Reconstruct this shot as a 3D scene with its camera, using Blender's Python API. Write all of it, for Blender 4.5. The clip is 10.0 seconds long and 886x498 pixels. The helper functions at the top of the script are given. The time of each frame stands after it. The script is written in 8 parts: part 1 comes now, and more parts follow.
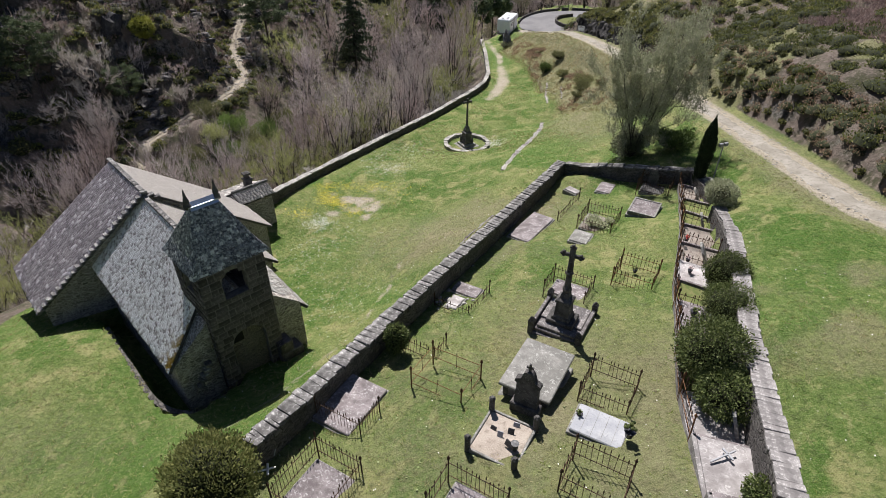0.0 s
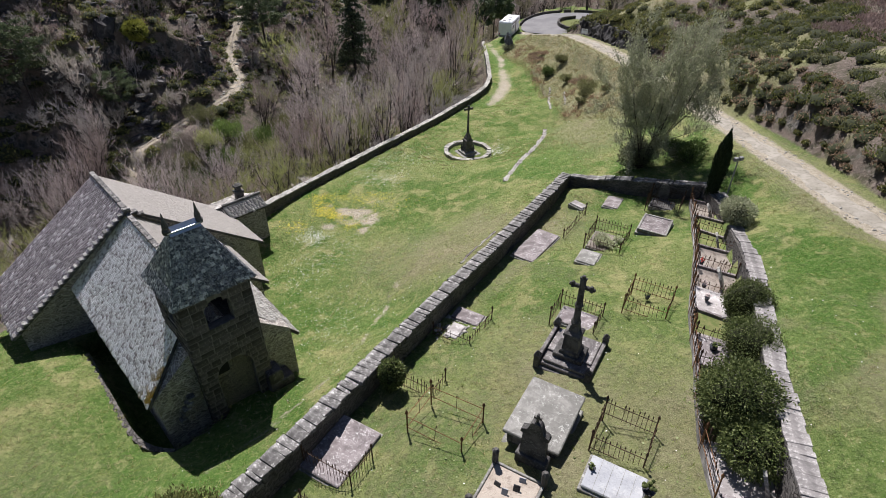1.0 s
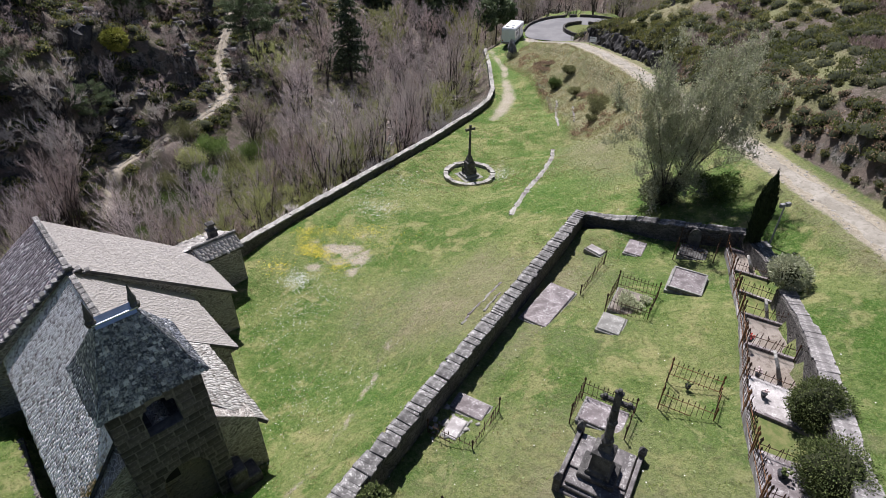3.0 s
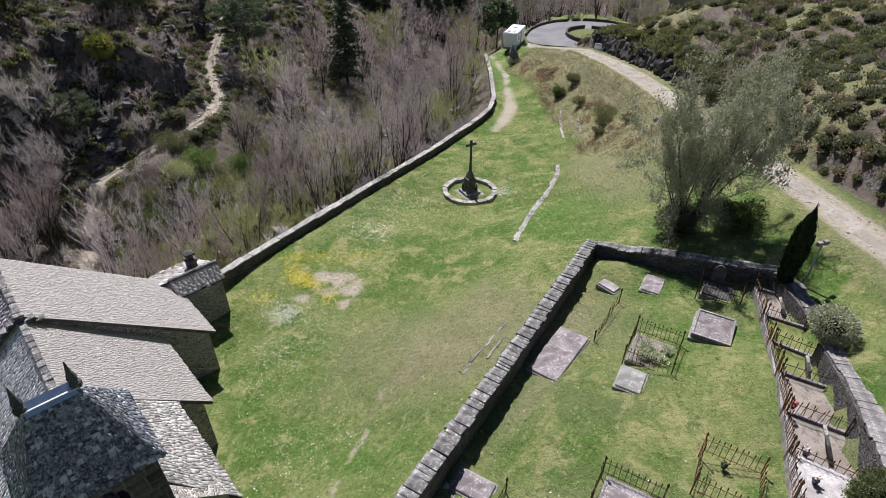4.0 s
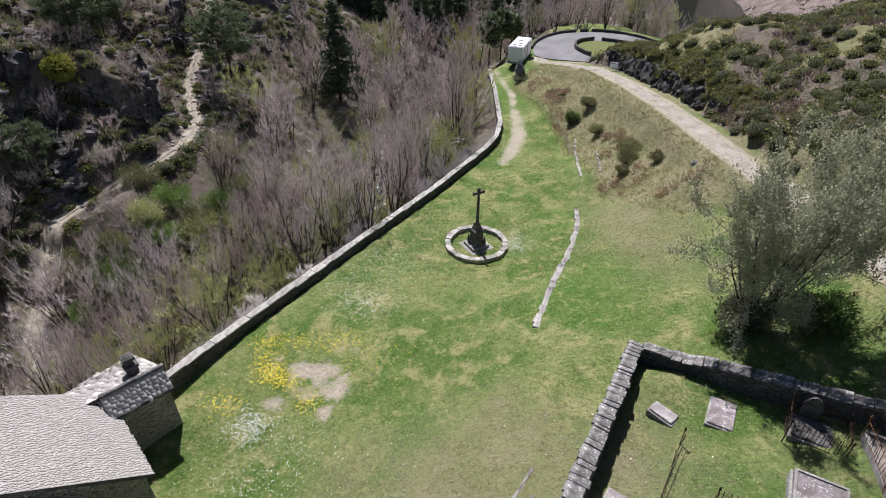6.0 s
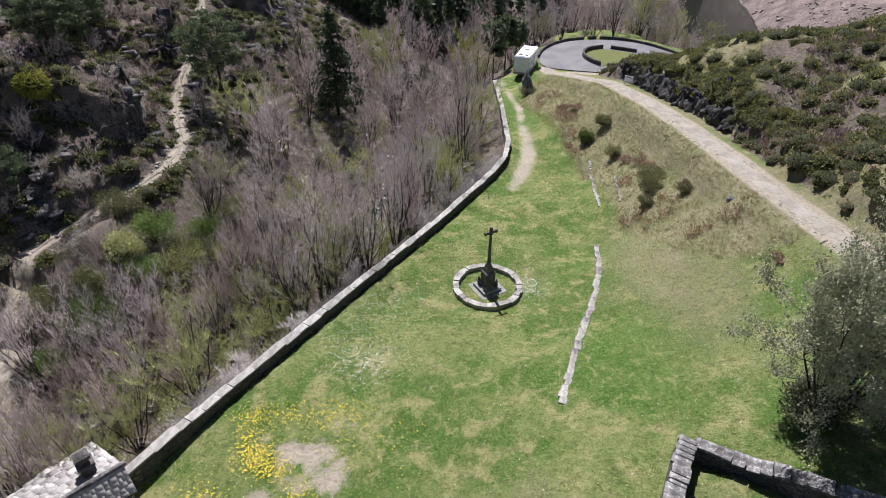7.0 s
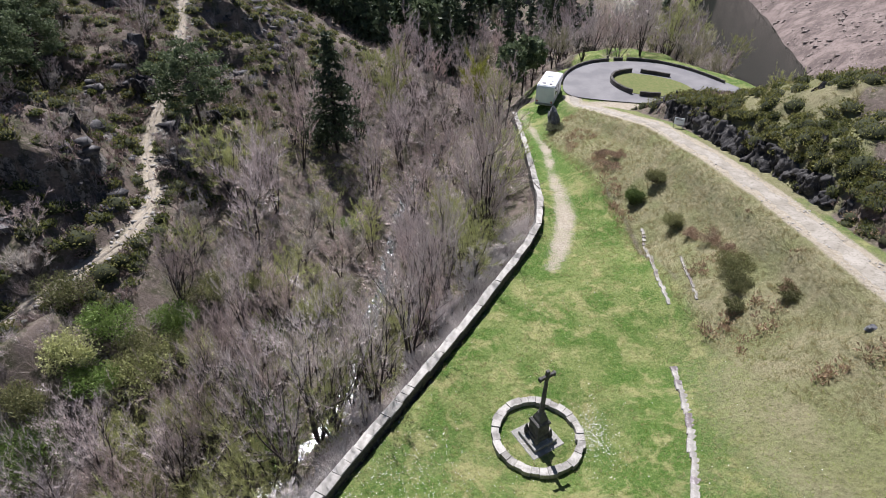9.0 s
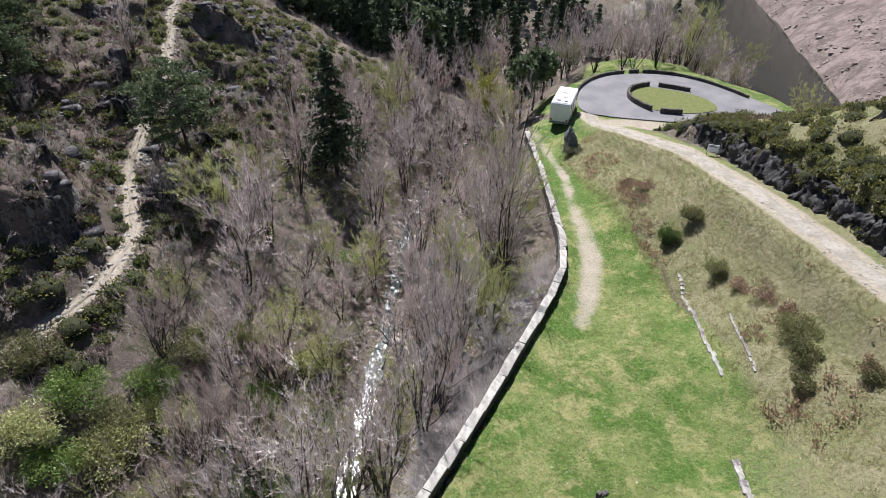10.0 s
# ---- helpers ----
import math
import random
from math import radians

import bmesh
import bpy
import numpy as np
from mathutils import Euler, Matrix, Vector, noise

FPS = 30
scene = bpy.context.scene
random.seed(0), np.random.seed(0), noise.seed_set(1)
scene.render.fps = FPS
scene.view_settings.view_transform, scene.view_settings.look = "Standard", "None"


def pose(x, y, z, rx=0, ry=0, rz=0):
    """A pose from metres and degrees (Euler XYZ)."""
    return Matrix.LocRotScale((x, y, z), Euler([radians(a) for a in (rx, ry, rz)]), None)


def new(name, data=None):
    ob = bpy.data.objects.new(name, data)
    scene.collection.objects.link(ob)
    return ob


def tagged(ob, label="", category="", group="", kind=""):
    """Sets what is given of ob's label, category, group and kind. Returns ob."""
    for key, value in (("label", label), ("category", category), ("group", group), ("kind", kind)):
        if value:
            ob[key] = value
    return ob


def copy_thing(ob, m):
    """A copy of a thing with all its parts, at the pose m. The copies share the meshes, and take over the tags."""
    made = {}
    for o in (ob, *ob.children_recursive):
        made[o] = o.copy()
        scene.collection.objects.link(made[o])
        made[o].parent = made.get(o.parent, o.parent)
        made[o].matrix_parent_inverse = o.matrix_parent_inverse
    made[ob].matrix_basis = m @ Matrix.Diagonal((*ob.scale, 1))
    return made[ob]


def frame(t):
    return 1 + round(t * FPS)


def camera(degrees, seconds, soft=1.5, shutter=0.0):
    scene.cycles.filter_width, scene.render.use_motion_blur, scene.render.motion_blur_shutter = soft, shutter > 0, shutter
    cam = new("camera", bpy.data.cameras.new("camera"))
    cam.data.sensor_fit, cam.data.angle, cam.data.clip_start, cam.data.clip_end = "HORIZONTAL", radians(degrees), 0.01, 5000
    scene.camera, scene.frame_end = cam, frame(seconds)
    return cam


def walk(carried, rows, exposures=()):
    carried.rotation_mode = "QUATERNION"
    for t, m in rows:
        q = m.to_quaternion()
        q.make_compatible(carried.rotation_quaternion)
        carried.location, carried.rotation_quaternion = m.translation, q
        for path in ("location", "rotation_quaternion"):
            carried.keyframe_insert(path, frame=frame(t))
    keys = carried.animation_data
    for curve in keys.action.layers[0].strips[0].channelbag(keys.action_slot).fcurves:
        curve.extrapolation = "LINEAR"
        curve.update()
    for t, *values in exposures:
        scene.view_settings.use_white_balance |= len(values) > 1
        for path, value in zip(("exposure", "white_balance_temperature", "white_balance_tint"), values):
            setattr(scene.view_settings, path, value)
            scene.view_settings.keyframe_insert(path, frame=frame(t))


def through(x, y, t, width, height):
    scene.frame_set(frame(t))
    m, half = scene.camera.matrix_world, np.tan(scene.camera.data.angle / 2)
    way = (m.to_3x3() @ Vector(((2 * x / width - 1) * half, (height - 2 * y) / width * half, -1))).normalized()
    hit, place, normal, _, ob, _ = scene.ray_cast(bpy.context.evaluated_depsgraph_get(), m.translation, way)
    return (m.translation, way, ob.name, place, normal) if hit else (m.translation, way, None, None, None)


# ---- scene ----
cam = camera(76.2, 10.0, 0.5)
METRES, EYE, TILT, LEAN, TURN = 48.0, 17.0, -34.9, 0.0, 0.0
ROWS = [
    (0, 0, 0, 0, -0, 0, 0),
    (0.5, 0.0006, 0.016339, 0.0104, 0.0375, -0.0125, -0.01),
    (1, 0.0011, 0.034351, 0.0223, 0.0625, -0.0125, -0.07),
    (1.5, 0.0019, 0.054037, 0.0356, 0.1, -0.025, -0.08),
    (2, 0.0027, 0.075396, 0.0498, 0.125, -0.05, -0.14),
    (2.5, 0.0033, 0.098669, 0.0651, 0.1375, -0.075, -0.15),
    (4, 0.0035, 0.18068, 0.1186, 0.05, -0.075, -0.27),
    (4.5, 0.0028, 0.21113, 0.1398, 0, -0.0875, -0.29),
    (5, 0.0017, 0.24356, 0.1625, -0.05, -0.0875, -0.33),
    (6.5, -0.0096, 0.3549, 0.2416, -0.25, -0.1625, -0.33),
    (7, -0.0166, 0.39778, 0.2726, -0.325, -0.1875, -0.34),
    (7.5, -0.0247, 0.44361, 0.3051, -0.3625, -0.175, -0.33),
    (8, -0.0343, 0.49191, 0.3401, -0.4125, -0.1875, -0.34),
    (8.5, -0.0441, 0.5426, 0.3761, -0.45, -0.175, -0.32),
    (9, -0.054, 0.59384, 0.4125, -0.4875, -0.175, -0.3),
    (9.5, -0.0649, 0.64461, 0.4481, -0.6, -0.175, -0.32),
    (10, -0.0751, 0.69347, 0.4827, -0.6375, -0.2, -0.29),
]
walk(cam, [(t, pose(0, 0, EYE, TILT, LEAN, TURN) @ pose(METRES * x, METRES * y, METRES * z, 90 + pitch, roll, yaw)) for t, x, y, z, yaw, pitch, roll in ROWS],
     [(0, 0.55, 6450, 11), (2.5, 0.62, 6200, 14), (4.5, 0.56, 6200, 13), (6.5, 0.65, 6200, 14), (8, 0.72, 6150, 16), (10, 0.86, 6150, 12)])
# terrain plan: feature lines of the place, x, y, z
LAWN = [(-6, 21.5, -3.6), (-6.4, 27, -4.8), (-6.5, 38.4, -5.4), (-10.7, 34, -5.5), (-8.9, 40.5, -5.4), (-0.5, 35.5, -4.3), (1.6, 29.2, -1.9),
        (-2, 25, -3.0), (-5.6, 14.8, -1.0), (-2.6, 19.8, -1.1), (0.4, 25.6, -1.5), (5.8, 35.2, -2.1), (4.7, 40, -3.2), (9.2, 42.1, -2.6), (9.9, 54.4, -6.0), (11.8, 57.4, -6.2), (2.35, 52.2, -6.75), (13, 69.6, -7.5), (13, 75.5, -7.2), (10, 90, -8.6)]
WALL_FOOT = [(-12.5, 37, -5.0), (-11.4, 40.2, -4.95), (-6, 50, -6.0), (-0.5, 60, -7.0), (5.4, 71.2, -7.75), (6.6, 78, -8.1), (7.2, 101, -9.9)]
CHAPEL_SIDE = [(-9, 17, -2.9), (-14.6, 17.9, -2.7), (-18, 19.2, -2.5), (-22, 19, -3.0), (-12, 9, -1.6), (-25, 10, -2), (-25.5, 27, -5.5), (-20, 34, -7.5), (-15, 39.5, -7.5)]
YARD = [(-6, 10.3, 1.0), (-2.6, 15.2, 0.65), (0, 19.8, 0.2), (2.7, 24.5, -0.35), (5.5, 29.5, -0.9), (-1, 14, 1.4), (1.3, 17, 0.75), (4.4, 12, 2.0), (5, 17.3, 0.9), (10.5, 20.5, 1.3), (13.2, 27.7, 0.3), (11.8, 28.3, 0.0), (7.4, 26.4, -0.35),
        (8.6, 35, -1.45), (14.6, 31.2, 0.05), (9, 12, 2.5), (0, 4, 2.9), (6, 3, 3.9)]
EAST_BANK = [(11.6, 14.5, 3.7), (14.3, 19.7, 3.1), (16.7, 22.3, 3.5), (15.3, 24.6, 2.6), (15, 10, 4.9), (22, 8, 5.6), (16.5, 31.5, 1.2), (17, 38, 0.4), (13, 39, -1.0), (17, 53.1, -0.8), (14, 59.9, -4.7), (15, 56.6, -3.9), (16, 75.4, -5.2), (15, 88, -6.5)]
LANE = [(30, -12, 6.6), (27, -2, 5.8), (24.3, 7, 5.1), (22.5, 15, 4.4), (20, 24, 3.0), (20.4, 32, 2.0), (20.5, 44.9, 0.5), (19.8, 58, -0.6), (19.9, 67, -1.75), (19.45, 76, -2.9), (18.2, 86, -4.3), (16, 95, -6.5), (14.5, 100.5, -7.9), (14.8, 106.5, -8.8)]
HILL = [(25, 25, 5.4), (24, 36, 4.6), (24.2, 43, 3.6), (24.2, 55, 2.4), (23.2, 64, 0.9), (23.2, 70, 0.2), (22.6, 78, -0.9), (24.6, 72, 0.9), (25, 80, 0.3), (28, 79, 1.9), (21.6, 86, -2.4), (24, 90, -2.6), (24, 95, -6.0), (25, 99, -8.5), (32, 60, 5.2), (40, 45, 8.5), (40, 25, 10), (45, 75, 6), (62, 80, 10), (80, 60, 18),
        (36, 84, 1.6), (30, 92, -3.5), (42, 100, -9)]
TERRACE = [(11.5, 105.5, -9.2), (17, 106, -8.8), (23, 103, -8.7), (31, 103, -8.8), (37, 111, -9), (35, 119, -9.3), (28, 123.5, -9.3), (20, 122.5, -9.4), (15.4, 117, -9.4), (25, 110, -8.9), (25, 129, -9.9), (11.5, 117, -11.5), (24, 146, -15), (46, 122, -16), (30, 134, -10.6), (21, 133, -10.8), (35, 129, -10.3), (39, 123, -10.2), (36, 140, -14)]
STREAM = [(-36, 32, -14.5), (-24, 42, -15.6), (-15, 52, -16.2), (-9.4, 61.2, -16.7), (-8.8, 69.5, -16.9), (-7.9, 75, -17.1), (-7.8, 80, -17.3), (-7, 95, -18.2), (-1, 118, -20.5), (12, 145, -23)]
GORGE_EAST = [(-14, 47, -9.5), (-9, 53.5, -9.5), (-3.8, 62, -10.6), (1, 72, -11.3), (2.5, 85, -11.8), (2.5, 98, -13.3), (4.5, 108, -13)]
GORGE_WEST = [(-15, 74, -13.6), (-21.5, 67, -11.3), (-21, 80, -11.3), (-16, 95, -13.5), (-27, 62, -10), (-40, 50, -11.5), (-10, 110, -15.5), (-7, 131, -13), (-15, 131, -10)]
TRAIL = [(-34.2, 60.6, -10.2), (-30.5, 66, -9), (-26.6, 71.2, -7.8), (-27.5, 78, -7.9), (-31.3, 86, -7.2), (-32, 92, -5.2), (-32.3, 99, -3.0), (-37, 116, 0.2), (-41, 135, 3)]
CRAGS = [(-35, 72, -3.2), (-36, 77, -2.6), (-40, 64, -3), (-46, 63, 1.5), (-40, 86, -4), (-46, 97, -1), (-52, 106, 2), (-62, 80, 10), (-72, 55, 13), (-60, 40, 3), (-62, 125, 10), (-27, 125, -4), (-90, 100, 24)]
BEYOND = [(-15, 185, -22), (-15, 225, -6), (-55, 190, -2), (-60, 250, 16), (0, 270, 6), (22, 200, -20), (40, 270, 2), (35, 160, -20), (52, 148, -20), (60, 175, -20), (70, 215, -19), (80, 260, -18), (68, 150, -27), (76, 180, -28), (86, 215, -28), (99, 262, -28), (72, 128, -19),
          (80, 150, -21), (88, 175, -21), (100, 215, -21), (98, 150, -10), (114, 190, -9), (110, 120, 6), (150, 170, 8), (140, 240, 6)]
# Unseen outer slopes, added and raised so the lake mirrors hills, not sky.
RIM = [(-300, -100, 60), (300, -100, 60), (-300, 200, 110), (-200, 450, 190), (60, 500, 190), (300, 400, 190), (320, 150, 110), (0, -80, 12)]
LAKE_Z, ROAD_Z = -24.0, -8.95
LAKE = [(62, 134, -27), (70, 156, -27), (79, 188, -27), (90, 226, -27), (104, 275, -27), (112, 320, -27)]
YARD_WEST = [(-5.95, 10.8, 2.15), (-2.65, 16.6, 1.5), (-0.55, 20.4, 1.08), (2.1, 25, 0.5), (4.9, 30, -0.12), (8.3, 36.0, -0.72)]
YARD_POLY = [(-5.95, 10.8), (-2.65, 16.6), (2.1, 25), (8.3, 36), (15.2, 31.1), (14.3, 25), (11, 15), (8, 5), (0, 3), (-6, 6)]

PLOT_ROW = [(14.45, 30.6, 0.18), (13.75, 28.4, 0.4), (13.0, 26.5, 0.8), (12.3, 24.6, 1.1), (11.5, 22.7, 1.3), (10.8, 21.0, 1.4), (10.05, 19.3, 1.62), (9.4, 17.5, 1.9), (8.9, 15.9, 2.15), (8.4, 14.5, 2.25), (7.75, 12.4, 2.35), (7.35, 10.5, 2.64), (6.9, 8.4, 3.06), (6.5, 6.2, 3.44)]
PLOT_BACK = [(15.6, 29.9), (15.05, 27.6), (14.2, 25.6), (13.7, 23.8), (13.05, 21.8), (12.45, 19.9), (11.8, 18.1), (11.25, 16.5), (10.75, 15.0), (10.3, 13.7), (9.65, 11.8), (9.1, 9.9), (8.5, 7.9), (7.9, 5.9)]
DITCH_EDGE = [(-17.6, 21.9, -3.2), (-15.44, 19.49, -2.85), (-13.04, 16.88, -2.65), (-11.8, 15.7, -2.52), (-10.7, 15.85, -2.55)]
DITCH = [(-17.6, 21.9), (-15.44, 19.49), (-13.04, 16.88), (-11.8, 15.7), (-10.7, 15.85), (-9.6, 18.2), (-16.5, 25.2), (-19.2, 23.6)]


def vnoise(x, y, scale, seed=0):
    """Smooth lattice noise, 0 to 1."""
    x, y = np.asarray(x, float) / scale + 517.3 + seed * 17.7, np.asarray(y, float) / scale + 811.9 + seed * 9.1
    i, j = np.floor(x).astype(int), np.floor(y).astype(int)
    fx, fy = x - i, y - j
    fx, fy = fx * fx * (3 - 2 * fx), fy * fy * (3 - 2 * fy)

    def rnd(a, b):
        n = (a * 374761393 + b * 668265263 + seed * 974711) & 0xFFFFFFFF
        n = ((n ^ (n >> 13)) * 1274126177) & 0xFFFFFFFF
        return ((n ^ (n >> 16)) & 0xFFFF) / 65535.0
    return (rnd(i, j) * (1 - fx) + rnd(i + 1, j) * fx) * (1 - fy) + (rnd(i, j + 1) * (1 - fx) + rnd(i + 1, j + 1) * fx) * fy


def dense(line, step):
    """Points along a polyline every step metres."""
    pts = np.array(line, float)
    out = [pts[:1]]
    for a, b in zip(pts[:-1], pts[1:]):
        n = max(1, int(np.linalg.norm((b - a)[:2]) / step))
        out.append(a + (b - a) * (np.arange(1, n + 1) / n)[:, None])
    return np.concatenate(out)


def smooth_line(line, step=1.0):
    """The same polyline, rounded."""
    p = dense(line, step)
    for _ in range(6):
        p[1:-1] = (p[:-2] + 2 * p[1:-1] + p[2:]) / 4
    return p


CONTROL = np.concatenate([np.array(a, float) for a in (LAWN, CHAPEL_SIDE, YARD, EAST_BANK, HILL, TERRACE, GORGE_EAST, GORGE_WEST, CRAGS, BEYOND, RIM)]
                         + [dense(a, s) for a, s in ((WALL_FOOT, 6), (LANE, 5), (STREAM, 8), (TRAIL, 6))])
GAP = np.linalg.norm(CONTROL[:, None, :2] - CONTROL[None, :, :2], axis=2)
WEIGHTS = np.linalg.solve(np.block([[GAP - 0.15 * np.eye(len(GAP)), np.ones((len(GAP), 1))], [np.ones((1, len(GAP))), np.zeros((1, 1))]]), np.append(CONTROL[:, 2], 0))


def near(x, y, line):
    """The distance from a polyline (given densely), and the height of its nearest point."""
    best, tall = np.full(x.shape, 1e9), np.zeros(x.shape)
    for p in line:
        d = (x - p[0]) ** 2 + (y - p[1]) ** 2
        closer = d < best
        best = np.where(closer, d, best)
        tall = np.where(closer, p[2] if len(p) > 2 else 0, tall)
    return np.sqrt(best), tall


def step01(v, a, b):
    v = np.clip((np.asarray(v, float) - a) / (b - a), 0, 1)
    return v * v * (3 - 2 * v)


LANE_LINE, TRAIL_LINE, STREAM_LINE, LAKE_LINE = smooth_line(LANE, 0.2), smooth_line(TRAIL, 0.3), smooth_line(STREAM, 0.8), smooth_line(LAKE, 3)
PLOT_LINE, DITCH_LINE = smooth_line(PLOT_ROW, 0.5), dense(DITCH_EDGE, 0.3)
PLOT_AREA = [p[:2] for p in PLOT_ROW] + PLOT_BACK[::-1]
SPUR = smooth_line([(-34.2, 60.6, 0), (-33, 55, 0), (-31, 49, 0), (-28, 44, 0), (-24.5, 38.5, 0)], 0.4)
YARD_LINE = smooth_line(YARD_WEST, 0.5)
WALL_LINE = smooth_line(WALL_FOOT, 0.8)
LAWN_EDGE = [(-26, 6), (-25.5, 20), (-24.5, 25), (-16, 36), (-12.2, 39.5), (-6.2, 50.2), (-0.7, 60.2), (4.9, 71.3), (6.3, 78), (6.6, 101), (8.5, 108), (15, 104),
             (17.5, 92), (15, 84), (12, 78), (12.5, 66), (13.4, 60), (15.5, 54), (18.5, 47), (18.9, 30), (21, 20), (24, 5), (24, -60), (-26, -60)]


def inside(x, y, poly):
    """Whether the points lie in the polygon."""
    hit = np.zeros(np.shape(x), bool)
    for (x0, y0), (x1, y1) in zip(poly, poly[1:] + poly[:1]):
        if y0 != y1:
            hit ^= ((y0 > y) != (y1 > y)) & (x < (x1 - x0) * (y - y0) / (y1 - y0) + x0)
    return hit


def height(x, y, rough=True):
    """The ground's height."""
    x, y = np.asarray(x, float), np.asarray(y, float)
    z = np.full(x.shape, WEIGHTS[-1])
    for (cx, cy, _), w in zip(CONTROL, WEIGHTS[:-1]):
        z = z + w * np.hypot(x - cx, y - cy)
    if rough:
        d_lawn, _ = near(x, y, dense([(a, b, 0) for a, b in LAWN_EDGE], 1.5))
        wild = np.where(inside(x, y, LAWN_EDGE), 0.0, step01(d_lawn, 0.3, 5))
        wild = wild * step01(np.hypot((x - 25) / 1.3, y - 112), 10, 16)
        z = z + wild * (1.5 * (vnoise(x, y, 9, 1) - 0.5) + 1.1 * (vnoise(x, y, 3.6, 2) - 0.5) + 0.5 * (vnoise(x, y, 1.5, 3) - 0.5))
        z = z + (1 - wild) * (0.16 * (vnoise(x, y, 3.1, 4) - 0.5) + 0.05 * (vnoise(x, y, 0.9, 5) - 0.5))
        # broken cliffs on the west side of the gorge
        d_trail, _ = near(x, y, TRAIL_LINE)
        cliff = step01(-x, 25, 31) * step01(d_trail, 1.5, 4.5) * step01(y, 50, 56) * (1 - step01(y, 112, 125))
        z = z + cliff * (3.6 * step01(vnoise(x, y, 8.5, 91), 0.47, 0.56) + 2.0 * step01(vnoise(x, y, 4.3, 92), 0.5, 0.58) - 2.8)
    # the meadow keeps level up to the parapet's foot, and round the cross
    d, tall = near(x, y, WALL_LINE)
    z = z + (tall - z) * (1 - step01(d, 0.8, 6.0)) * inside(x, y, LAWN_EDGE)
    z = z + (-6.72 - z) * (1 - step01(np.hypot(x - 2.35, y - 52.2), 2.2, 5.0))
    # inside the cemetery the ground stands a metre below the wall's top
    d, tall = near(x, y, YARD_LINE)
    z = z + (tall - 1.0 - z) * (1 - step01(d, 0.5, 3.2)) * inside(x, y, YARD_POLY)
    # the plots under the retaining wall are level, and a dry ditch runs along the nave
    _, tall = near(x, y, PLOT_LINE)
    z = np.where(inside(x, y, PLOT_AREA), tall, z)
    d, _ = near(x, y, DITCH_LINE)
    z = z - 1.25 * step01(d, 0.1, 0.5) * inside(x, y, DITCH)
    d, tall = near(x, y, LANE_LINE)
    cut = (y > 61) & (y < 96) & (x > 19)
    half, soft = np.where(cut, 2.5, 1.6), np.where(cut, 0.9, 1.5)
    z = z + (tall - z) * (1 - step01((d - half) / soft, 0, 1))
    # a grassed heap fills the yard's corner
    z = z + 0.6 * np.exp(-((x - 9.2) / 1.3) ** 2 - ((y - 34.3) / 1.3) ** 2) * inside(x, y, YARD_POLY)
    for line, half, soft in ((TRAIL_LINE, 0.6, 1.6), (STREAM_LINE, 0.9, 2.5), (LAKE_LINE, 4.5, 9.0)):
        d, tall = near(x, y, line)
        z = z + (tall - z) * (1 - step01(d, half, half + soft))
    hair = step01(np.hypot((x - 27) / 1.3, y - 110.5), 14.5, 10.0)
    z = z + (ROAD_Z - 0.12 - z) * hair
    # the far valley floor lies under the lake
    z = np.where((y > 125) & (x > 40), np.maximum(z, LAKE_Z - 4), z)
    return z
# terrain plan end

# ---- light ----
SUN_TO = Vector((-0.234, 0.972, 1.43)).normalized()
world = bpy.data.worlds.new("world")
scene.world = world
world.use_nodes = True
wn = world.node_tree
sky = wn.nodes.new("ShaderNodeTexSky")
sky.sky_type, sky.sun_disc = "NISHITA", False
sky.sun_elevation, sky.sun_rotation = radians(55), radians(-13.5)
sky.air_density, sky.dust_density = 0.7, 0.3
wn.links.new(sky.outputs[0], wn.nodes["Background"].inputs[0])
wn.nodes["Background"].inputs[1].default_value = 0.05
sun = new("sun", bpy.data.lights.new("sun", "SUN"))
sun.data.energy, sun.data.angle, sun.data.color = 5.0, radians(0.53), (1.0, 0.95, 0.91)
sun.rotation_mode = "QUATERNION"
sun.rotation_quaternion = SUN_TO.to_track_quat("Z", "Y")
sun.location = (0, 40, 60)


